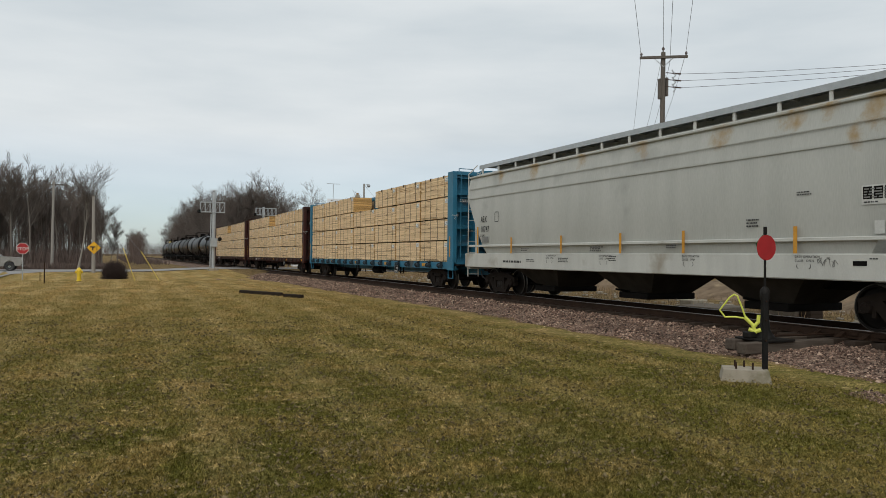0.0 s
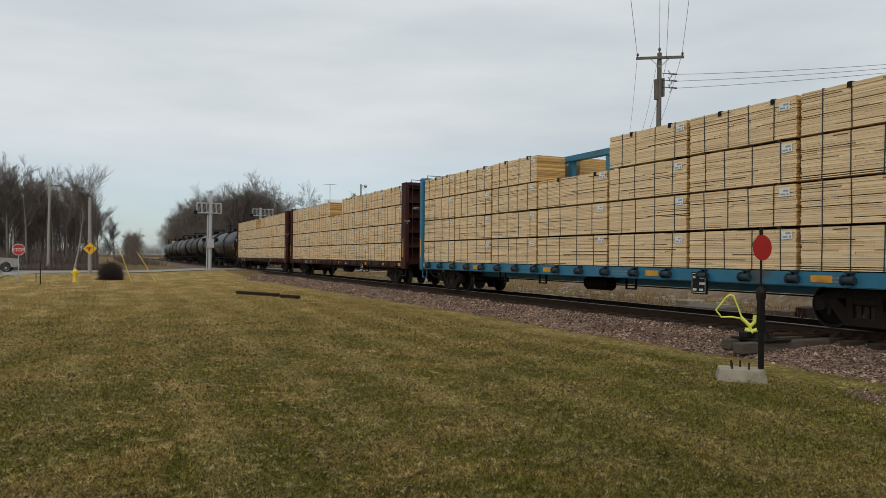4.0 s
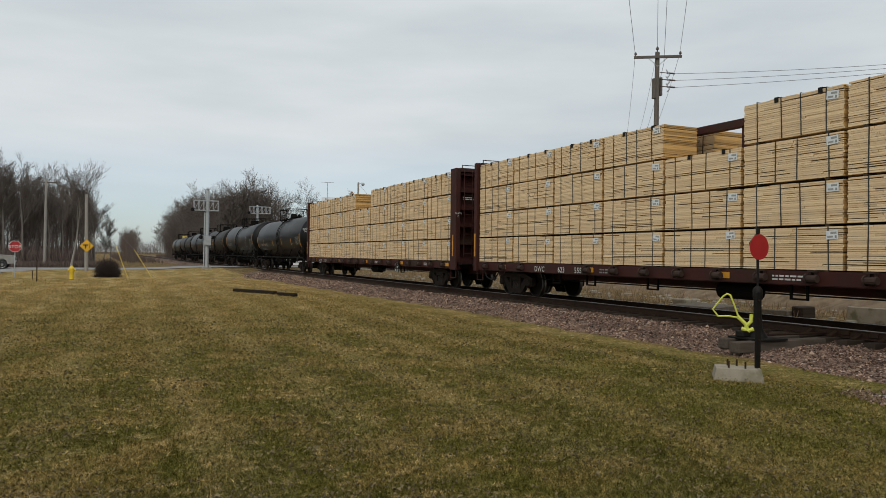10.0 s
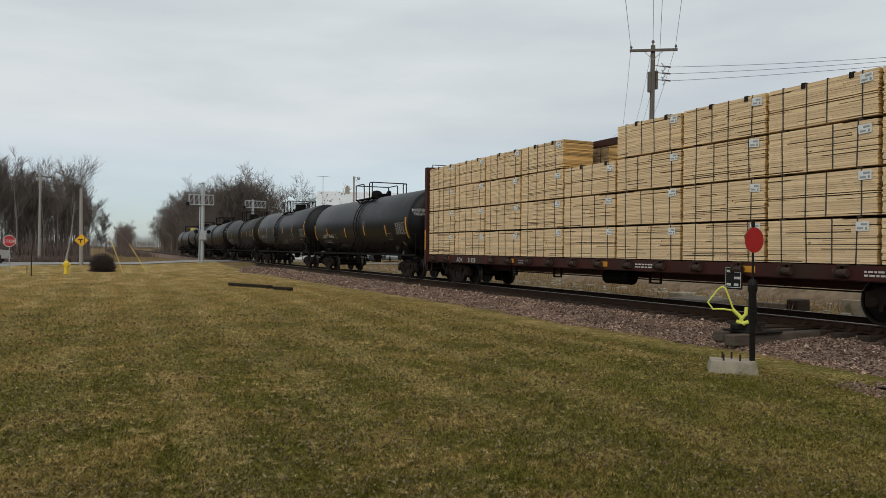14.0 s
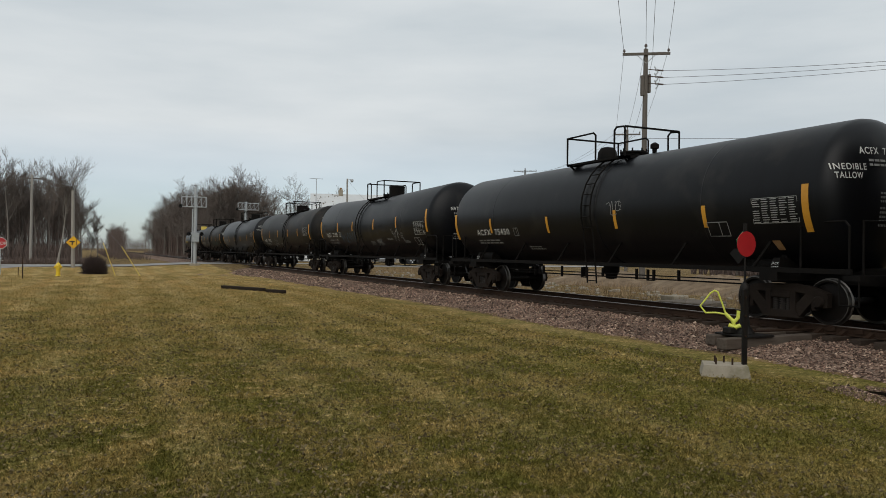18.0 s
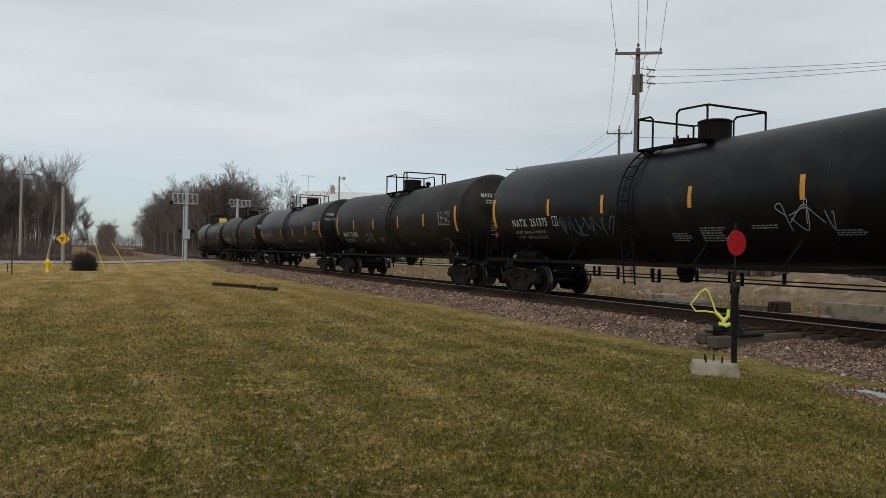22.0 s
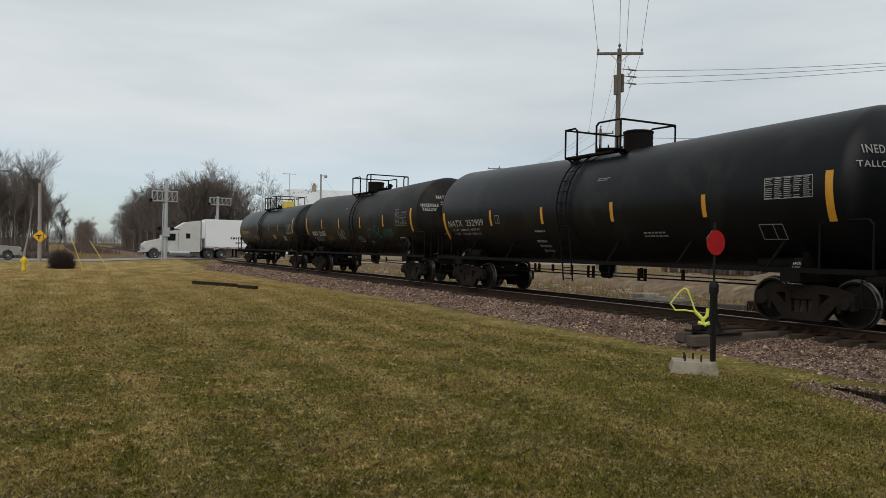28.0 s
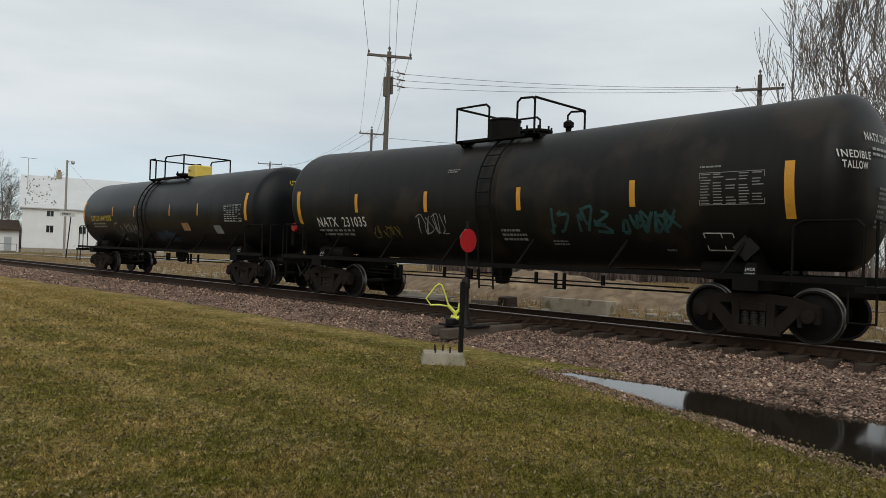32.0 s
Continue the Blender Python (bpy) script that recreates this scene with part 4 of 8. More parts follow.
        if s > 0:
            bs = part("brake_stand", Build().cbox(-0.42, 0.42, half + 0.68, half + 0.84, 1.02, 1.72, 0.03).box(-0.5, -0.42, half + 0.7, half + 0.8, 1.02, 2.1).box(0.42, 0.5, half + 0.7, half + 0.8, 1.02, 2.1), M["frame_black"], car)
            part("brake_wheel", Build().lathe([(0.24, -0.02), (0.28, -0.02), (0.28, 0.02), (0.24, 0.02)], 20, (-0.1, half + 0.9, 1.75)).tube([(-0.36, half + 0.9, 1.75), (0.16, half + 0.9, 1.75)], 0.015).tube([(-0.1, half + 0.9, 1.5), (-0.1, half + 0.9, 2.0)], 0.015), M["frame_black"], bs)
        truck(car, s * trucks)
        coupler(car, s * (half + 0.95), s)
    # brake gear under the tank
    b = Build()
    b.cyl((-0.9, half - 1.9, 1.22), (-0.9, half - 0.8, 1.22), 0.2, n=16)
    part("air_reservoir", b, M["frame_black"], car, smooth=40)
    b = Build()
    b.cyl((-0.75, -half + 1.3, 1.18), (-0.75, -half + 2.2, 1.18), 0.17, n=16)
    part("brake_cylinder", b, M["frame_black"], car, smooth=40)
    b = Build()
    b.tube([(-0.55, -trucks + 0.8, 0.72), (-0.55, trucks - 0.8, 0.72)], 0.02)
    b.tube([(-0.85, -trucks + 1.3, 0.82), (-0.85, trucks - 1.6, 0.82)], 0.016)
    part("brake_rod", b, M["frame_black"], car)
    rnd = random.Random(int(y0))
    for i in range(9):
        y = -half * 0.42 + half * 0.9 * i / 8 + rnd.uniform(-0.2, 0.2)
        b = Build()
        h = rnd.uniform(0.2, 0.34)
        x = rnd.choice((-1.15, -0.9, -0.6))
        b.box(x - 0.03, x + 0.03, y - 0.03, y + 0.03, 0.98 - h, 0.98)
        if i % 3 == 1:
            b.box(x - 0.03, x + 0.03, y + 0.20, y + 0.25, 0.98 - h, 0.98).box(x - 0.03, x + 0.03, y - 0.03, y + 0.25, 0.98 - h - 0.03, 0.98 - h)
        part("rod_hanger", b, M["frame_black"], car)
    b = Build()
    b.lathe([(0.05, 0.62), (0.16, 0.64), (0.19, 0.78), (0.24, 0.85), (0.24, zc - r + 0.06)], 16, (0, 0.4, 0), "z")
    part("bottom_outlet", b, M["frame_black"], car, smooth=40)
    # ladder over the shell
    b = Build()
    for q in (-0.21, 0.21):
        pts = [(-1.40, ly + q, 0.55), (-1.44, ly + q, 1.0)]
        for i in range(9):
            a = radians(200 - 92 * i / 8)
            pts.append(((r + 0.09) * math.cos(a), ly + q, zc + (r + 0.09) * math.sin(a)))
        b.tube(pts, 0.024)
    part("ladder_rail", b, M["frame_black"], car)
    rung = Build().cyl((0, -0.21, 0), (0, 0.21, 0), 0.014, n=6).mesh("rung", M["frame_black"])
    for z in (0.62, 0.92):
        part("rung", rung, None, car, at=(-1.42, ly, z))
    for i in range(9):
        a = radians(198 - 88 * i / 8)
        part("rung", rung, None, car, at=((r + 0.09) * math.cos(a), ly, zc + (r + 0.09) * math.sin(a)))
    # top platform, rails, dome
    top = zc + r
    py0, py1 = style.get("platform", (-1.2, 1.2))
    b = Build()
    b.box(-1.0, -0.78, py0, py1, top - 0.14, top - 0.08).box(0.78, 1.0, py0, py1, top - 0.14, top - 0.08)
    b.box(-1.0, 1.0, py0, py0 + 0.25, top - 0.14, top - 0.08).box(-1.0, 1.0, py1 - 0.25, py1, top - 0.14, top - 0.08)
    for y in (py0 + 0.1, py1 - 0.1):
        b.tube([(-0.98, y, top - 0.1), (-0.7, y, top - 0.3)], 0.03).tube([(0.98, y, top - 0.1), (0.7, y, top - 0.3)], 0.03)
    part("top_platform", b, M["frame_black"], car)
    h = top + 0.72
    for s in (-1, 1):
        x = s * 0.98
        b = Build()
        y_open = min(py1 - 0.55, max(py0 + 1.2, ly + 0.45))
        b.tube([(x, py0, top - 0.1), (x, py0, h - 0.05), (x, py0 + 0.06, h), (x, y_open - 0.95, h + 0.02), (x, y_open - 0.85, h - 0.06), (x, y_open - 0.85, top - 0.1)], 0.028)
        part("hand_rail", b, M["frame_black"], car)
        b = Build()
        b.tube([(x, y_open, top - 0.1), (x, y_open, h - 0.08), (x, y_open + 0.1, h), (x, py1, h), (x, py1, top - 0.1)], 0.028)
        part("hand_rail", b, M["frame_black"], car)
    for y in (py0, py1):
        part("hand_rail", Build().tube([(-0.98, y, h), (0.98, y, h)], 0.028), M["frame_black"], car)
        part("rail_post", Build().cyl((0.98, y, top - 0.1), (0.98, y, h), 0.028, n=6), M["frame_black"], car)
    dy = style.get("dome", -0.55)
    if style.get("dome_kind") == "box":
        d = part("valve_housing", Build().cbox(-0.36, 0.36, dy - 0.33, dy + 0.33, top - 0.1, top + 0.42, 0.04), M["yellow_paint"], car, "yellow valve housing with rust stains")
        part("hinge_bolt", Build().cyl((-0.43, dy, top + 0.2), (-0.47, dy, top + 0.2), 0.05, n=8), M["rust"], d)
    elif style.get("dome_kind") == "round":
        part("dome", Build().lathe([(0.30, top - 0.12), (0.30, top + 0.12), (0.28, top + 0.30), (0.2, top + 0.42), (0.03, top + 0.46)], 20, (0, dy, 0), "z"), M["frame_black"], car, smooth=40)
    else:
        part("dome", Build().lathe([(0.40, top - 0.15), (0.40, top + 0.46), (0.42, top + 0.47), (0.42, top + 0.50), (0.36, top + 0.53), (0.03, top + 0.55)], 24, (0, dy, 0), "z"), M["frame_black"], car, smooth=40)
    my = style.get("manway", 0.7)
    d = part("manway", Build().lathe([(0.34, top - 0.15), (0.34, top + 0.1), (0.39, top + 0.11), (0.39, top + 0.16), (0.03, top + 0.2)], 20, (0, my, 0), "z"), M["frame_black"], car, smooth=40)
    for i in range(8):
        w = 2 * math.pi * i / 8
        part("eye_bolt", Build().cyl((0.36 * math.cos(w), my + 0.36 * math.sin(w), top + 0.05), (0.36 * math.cos(w), my + 0.36 * math.sin(w), top + 0.24), 0.025, n=6), M["frame_black"], d)
    part("safety_valve", Build().lathe([(0.05, top - 0.1), (0.07, top + 0.12), (0.12, top + 0.14), (0.12, top + 0.24), (0.04, top + 0.3)], 12, (-0.1, my - 1.0, 0), "z"), M["frame_black"], car, smooth=40)
    # reflective stripes
    for y, z, hgt, w in stripes:
        n = 8
        v = [(i * w, hgt * j / n) for j in range(n + 1) for i in (0, 1)]
        f = [(2 * j, 2 * j + 1, 2 * j + 3, 2 * j + 2) for j in range(n)]
        part("reflective_stripe", on_tank((v, f), y + w / 2, z - hgt / 2, r, zc, k, 0.006), M["stripe"], car, "amber reflective tape")
    # lettering: kind, what, place from the middle, foot, width, height, colour
    def fitted(text, w, h):
        q, f = letters(text, h)
        wide = w / max(u for u, _ in q)
        return [(u * wide, z) for u, z in q], f
    for kind, what, y, z, w, h, col in marks:
        if kind == "text":
            for word in words(*fitted(what, w, h), h):
                part("lettering", on_tank(word, y, z, r, zc, k), M[col], car, "stencilled lettering")
        elif kind == "bars":
            tagged(part("small_print", on_tank(bars(w, h, what, int(y * 7)), y, z, r, zc, k), M[col], car, "small unreadable stencilling"), kind="stuff")
        elif kind == "table":
            tagged(part("data_table", on_tank(cells(w, h, what[0], what[1], 0.02, int(y * 3)), y, z, r, zc, k), M[col], car, "stencilled data table"), kind="stuff")
        elif kind == "frame":
            part("stencil_box", on_tank(strip([(0, 0), (w, 0), (w, h), (0, h), (0, 0), (w * 0.6, 0), (w * 0.6, h)], 0.02), y, z, r, zc, k), M[col], car, "stencilled box")
        elif kind == "scrawl":
            tagged(part("graffiti", on_tank(scrawl(w, h, what, 0.060 if "teal" in col else 0.034 if "blue" in col else 0.018), y, z, r, zc, k, 0.012), M[col], car, "spray-can scrawl"), kind="stuff")
        elif kind == "patch":
            part("paint_patch", on_tank(([(0.05, 0), (w, 0), (w * 0.92, h), (0, h)], [(0, 1, 2, 3)]), y, z, r, zc, k, 0.02), M[col], car)
        elif kind == "placard":
            q = 0.24
            x = -math.sqrt(max(0.1, r * r - (z + q - zc) ** 2)) - 0.1
            b = Build()
            b.prism([(y - q, z), (y - 2 * q, z + q), (y - q, z + 2 * q), (y, z + q)], "x", x - 0.012, x)
            part("placard_holder", b, M["black_metal"], car)
            part("placard_bracket", Build().box(x, x + 0.14, y - q - 0.03, y - q + 0.03, z + q - 0.05, z + q + 0.05), M["black_metal"], car)
        elif kind == "head":
            for word in words(*fitted(what, w, h), h):
                part("end_lettering", on_head(word, y, z, r, zc + rise(half, k), -half, dep), M[col], car, "stencilled lettering on the tank head")
        elif kind == "headbars":
            tagged(part("end_print", on_head(bars(w, h, what, 5), y, z, r, zc + rise(half, k), -half, dep), M[col], car, "small unreadable stencilling"), kind="stuff")
    return car


def tank_cars():
    def st(rows, h=0.5, w=0.12, ends=0.95):
        return [(y, z, ends if e else h, 0.16 if e else w) for y, z, e in rows]

    def heads(mark, tallow=True):
        rows = [("head", mark, -0.85, 3.38, 1.0, 0.14, "white_text"), ("headbars", 2, -0.68, 3.12, 0.75, 0.18, "stencil_grey"), ("headbars", 3, -0.45, 2.42, 0.4, 0.24, "grey_text"), ("headbars", 5, -0.45, 1.95, 0.4, 0.42, "grey_text")]
        if tallow:
            rows += [("head", "INEDIBLE", -1.42, 3.06, 0.66, 0.125, "white_text"), ("head", "TALLOW", -1.37, 2.89, 0.52, 0.125, "white_text")]
        return rows
    tank_car(110.1, 7.70, 1.57, 2.62, 6.55, [("text", "ACFX  75450", 6.22, 2.0, 2.28, 0.2, "white_text"), ("bars", 2, 6.26, 1.68, 1.96, 0.18, "grey_text"), ("frame", 0, 3.65, 1.95, 0.26, 0.25, "grey_text"),
             ("table", (5, 11), -6.2, 2.06, 1.12, 0.52, "stencil_grey"), ("frame", 0, -4.88, 1.81, 0.59, 0.31, "grey_text"), ("placard", 0, -5.22, 1.18, 0.4, 0.43, ""), ("bars", 2, 3.09, 1.48, 0.9, 0.14, "grey_text"),
             ("scrawl", 3, -1.32, 2.43, 0.58, 0.41, "grey_text"), ("patch", 0, -6.5, 1.5, 0.22, 0.2, "rust")] + heads("ACFX  75450"), "tank",
             "black tank car with white stencils and amber stripes on the rails", st([(7.78, 2.33, 1), (5.14, 2.31, 0), (1.61, 2.25, 0), (-1.65, 2.31, 0), (-4.83, 2.26, 0), (-7.5, 2.33, 1)]),
             {"dome_kind": "round", "ladder": -0.5, "platform": (-1.35, 1.35), "dome": 0.65, "manway": -0.55, "slope": 0.0})
    tank_car(128.3, 7.75, 1.58, 2.62, 6.85, [("text", "NATX  251375", 6.61, 2.17, 2.01, 0.24, "white_text"), ("text", "LD LMT 186600 LB  84650 KG", 6.56, 1.95, 1.75, 0.085, "stencil_grey"), ("text", "LT WT   76400 LB  34650 KG", 6.50, 1.79, 1.68, 0.085, "stencil_grey"), ("frame", 0, 4.31, 2.17, 0.25, 0.26, "white_text"), ("scrawl", 11, 4.07, 1.85, 2.54, 0.55, "blue_spray"),
             ("scrawl", 21, -3.49, 1.85, 1.5, 0.59, "white_spray"), ("bars", 4, -0.53, 1.67, 0.65, 0.21, "grey_text"), ("bars", 6, -1.46, 1.66, 0.81, 0.34, "grey_text"), ("bars", 2, -2.93, 1.92, 0.65, 0.1, "grey_text"), ("bars", 3, -4.82, 1.76, 0.65, 0.13, "grey_text"),
             ("table", (5, 11), -6.25, 2.12, 1.12, 0.55, "stencil_grey"), ("frame", 0, -6.0, 1.68, 0.55, 0.3, "white_text"), ("placard", 0, -6.5, 1.2, 0.4, 0.43, ""), ("head", "NATX 251375", -0.75, 3.12, 1.0, 0.15, "white_text"), ("head", "CAPY 25460 GALS", -0.62, 2.97, 0.72, 0.07, "stencil_grey"), ("head", "CAPY 96377 LITERS", -0.62, 2.86, 0.80, 0.07, "stencil_grey"), ("headbars", 3, -0.6, 1.9, 0.5, 0.3, "grey_text")], "tank",
             "black tank car with white graffiti and amber stripes", st([(7.72, 2.64, 1), (4.49, 2.71, 0), (1.94, 2.69, 0), (-1.27, 2.7, 0), (-4.25, 2.72, 0), (-7.6, 2.7, 1)]), {"dome": -0.5, "manway": 0.4, "ladder": 0.97})
    tank_car(146.1, 7.40, 1.54, 2.62, 6.75, [("text", "NATX  231020", 6.22, 2.01, 2.19, 0.23, "white_text"), ("bars", 2, 6.28, 1.73, 1.98, 0.2, "grey_text"), ("scrawl", 31, 3.25, 1.66, 1.52, 0.54, "white_spray"), ("bars", 3, 0.95, 1.59, 0.42, 0.34, "grey_text"), ("bars", 2, 0.9, 3.29, 0.44, 0.1, "grey_text"),
             ("bars", 2, -2.22, 1.59, 0.6, 0.11, "grey_text"), ("table", (5, 11), -5.6, 2.36, 1.05, 0.5, "stencil_grey"), ("frame", 0, -5.5, 1.57, 0.62, 0.28, "grey_text"), ("placard", 0, -6.0, 1.35, 0.4, 0.43, "")] + heads("NATX 231020", False), "tank_brown",
             "brownish black tank car with amber stripes and a data table", st([(7.04, 2.6, 1), (4.33, 2.59, 0), (1.54, 2.59, 0), (-1.5, 2.59, 0), (-4.22, 2.6, 0), (-7.08, 2.58, 1)]), {"dome": 0.35, "manway": -0.6, "ladder": -0.6})
    tank_car(164.0, 7.75, 1.60, 2.62, 6.75, [("text", "NATX  252909", 7.4, 2.2, 2.50, 0.22, "stencil_grey"), ("text", "LD LMT  206800 LB   93800 KG", 7.15, 2.04, 1.90, 0.07, "stencil_grey"), ("text", "LT WT    79200 LB   35900 KG", 7.10, 1.90, 1.86, 0.07, "stencil_grey"), ("frame", 0, 4.11, 2.25, 0.24, 0.25, "grey_text"), ("bars", 1, 2.01, 1.91, 0.7, 0.11, "grey_text"), ("bars", 3, 2.11, 1.32, 0.67, 0.42, "grey_text"),
             ("table", (5, 11), -6.24, 2.5, 1.07, 0.42, "stencil_grey"), ("frame", 0, -6.0, 1.7, 0.55, 0.3, "grey_text"), ("bars", 2, -0.9, 3.25, 0.5, 0.1, "grey_text"), ("bars", 2, -2.6, 1.75, 0.9, 0.16, "grey_text")] + [("head", "NATX 252909", -0.62, 3.40, 0.98, 0.15, "white_text"), ("head", "CAPY 25650 US GAL", -0.42, 3.24, 0.62, 0.07, "stencil_grey"), ("head", "CAPY 97100 L", -0.40, 3.13, 0.46, 0.07, "stencil_grey"), ("head", "INED", -1.28, 3.28, 0.42, 0.16, "stencil_grey"), ("head", "TALLOW", -1.40, 3.02, 0.76, 0.12, "stencil_grey"), ("headbars", 3, -0.2, 2.5, 0.34, 0.24, "grey_text")], "tank",
             "black tank car with faded grey stencils and amber stripes", st([(7.65, 2.22, 1), (4.4, 2.43, 0), (1.5, 2.42, 0), (-1.59, 2.42, 0), (-4.65, 2.44, 0), (-7.65, 2.5, 1)]), {"dome": -0.8, "manway": 0.4, "ladder": 0.42, "slope": 0.015})
    tank_car(181.6, 7.35, 1.54, 2.62, 6.2, [("text", "NATX  231035", 6.25, 1.98, 2.21, 0.26, "white_text"), ("bars", 2, 6.29, 1.71, 2.0, 0.22, "grey_text"), ("scrawl", 42, 3.85, 1.68, 1.04, 0.3, "yellow_spray"), ("scrawl", 41, 2.09, 1.78, 1.09, 0.51, "white_spray"), ("scrawl", 43, -1.9, 1.84, 1.52, 0.5, "teal_spray"),
             ("scrawl", 44, -3.7, 1.83, 1.19, 0.43, "teal_spray"), ("table", (5, 11), -5.37, 2.33, 1.14, 0.56, "grey_text"), ("bars", 1, -5.37, 2.97, 0.42, 0.06, "grey_text"), ("frame", 0, -5.35, 1.54, 0.53, 0.3, "white_text"), ("placard", 0, -5.88, 1.35, 0.49, 0.43, ""), ("bars", 3, -0.66, 1.64, 0.72, 0.29, "grey_text"),
             ("bars", 2, -1.98, 1.57, 0.51, 0.12, "grey_text"), ("bars", 2, 1.02, 3.24, 0.46, 0.1, "grey_text"), ("bars", 1, -4.52, 1.49, 0.28, 0.07, "grey_text")] + heads("NATX 231035"), "tank_brown",
             "brownish black tank car with teal graffiti and amber stripes", st([(7.07, 2.53, 1), (4.35, 2.6, 0), (1.65, 2.57, 0), (-1.26, 2.56, 0), (-4.03, 2.58, 0), (-6.91, 2.55, 1)]), {"dome": 0.5, "manway": -0.5, "ladder": -0.3})
    tank_car(198.8, 7.35, 1.48, 2.58, 6.3, [("text", "UTLX 647555", 6.38, 2.27, 2.22, 0.22, "yellow_text"), ("bars", 2, 6.21, 1.96, 1.75, 0.24, "grey_text"), ("scrawl", 51, 4.12, 1.38, 2.53, 0.77, "white_spray"), ("patch", 0, -2.37, 1.85, 0.6, 0.28, "rust"), ("table", (6, 8), -5.6, 2.16, 1.13, 0.55, "stencil_grey"),
             ("patch", 0, -4.74, 1.75, 0.56, 0.28, "grey_text"), ("scrawl", 53, 0.19, 1.43, 1.77, 0.44, "blue_spray"), ("head", "UTLX", -0.35, 3.4, 0.5, 0.16, "yellow_text"), ("headbars", 5, -0.14, 2.7, 0.3, 0.6, "yellow_text")],
             "tank", "black tank car at the end of the train, yellow valve housing", st([(7.27, 2.7, 1), (4.0, 2.66, 0), (1.76, 2.62, 0), (-1.47, 2.62, 0), (-3.71, 2.6, 0), (-7.0, 2.64, 1)], 0.42, 0.075, 0.9), {"dome_kind": "box", "dome": -0.9, "manway": 0.3, "ladder": 1.05, "platform": (-1.5, 1.5), "slope": 0.0})
    # red marker flags beside two brake stands
    for k in (-2, -5):
        c = TRAIN[k][0]
        y = 8.12 if k == -2 else 8.5
        d = part("flag_case", Build().cbox(-0.98, -0.70, y, y + 0.14, 1.4, 1.82, 0.04), M["frame_black"], c)
        part("red_flag", Build().lathe([(0.03, -0.09), (0.12, -0.08), (0.15, -0.02), (0.13, 0.05), (0.03, 0.08)], 10, (-0.86, y + 0.07, 1.98), "x"), M["red_target"], d, "red marker flag")
    last = TRAIN[-1][0]
    b = Build()
    b.cbox(-0.14, 0.14, 8.45, 8.65, 0.95, 1.45, 0.02)
    d = part("end_of_train_marker", b, M["yellow_paint"], last)
    part("marker_lamp", Build().cyl((0, 8.65, 1.38), (0, 8.7, 1.38), 0.06, n=12), M["lens_red"], d)


tank_cars()


def lumber_pack_mesh(length, layers, seed, height=0.86, depth=1.12):
    """A strapped pack: stacked boards, each layer a few boards end to end, some in, some out, with gaps where a board bows."""
    rnd = random.Random(seed)
    b = Build()
    hh = height / layers
    for i in range(layers):
        z0 = i * hh
        cuts = [0.0] + sorted(rnd.uniform(0.12, 0.88) for k in range(rnd.choice((1, 2, 2, 3)))) + [1.0]
        slack = rnd.choice((0.0, 0.0, 0.0, 0.003))
        for a, c in zip(cuts, cuts[1:]):
            e = rnd.choice((0.0, 0.0, 0.003, 0.008, 0.022)) * rnd.random()
            sag = slack + (rnd.uniform(0.012, 0.022) if rnd.random() < 0.17 else rnd.uniform(0.0008, 0.0035))
            g0, g1 = (rnd.uniform(0, 0.025) if a == 0 else 0.0), (rnd.uniform(0, 0.025) if c == 1 else 0.002)
            b.box(-depth / 2 + e, depth / 2 - e, -length / 2 + a * length + g0, -length / 2 + c * length - g1, z0 + 0.001, z0 + hh - sag)
    me = b.mesh("pack_body", M["lumber"])
    me.materials.append(M["lumber_end"])
    me.polygons.foreach_set("material_index", [1 if abs(q.normal.y) > 0.9 else 0 for q in me.polygons])
    return me


PACKS = {}
TAG = Build().box(-0.006, 0.0, -0.13, 0.13, 0.0, 0.17).mesh("tag", M["tag"])
TAG_PRINT = Build().box(-0.008, -0.006, -0.10, 0.03, 0.10, 0.14).box(-0.008, -0.006, -0.02, 0.10, 0.03, 0.065).box(-0.008, -0.006, -0.10, -0.06, 0.02, 0.07).mesh("tag_print", M["stencil_grey"])
CORNER_PAD = Build().box(-0.575, -0.569, -0.05, 0.05, 0.765, 0.88).box(-0.569, -0.42, -0.05, 0.05, 0.872, 0.88).mesh("corner_pad", M["black_metal"])


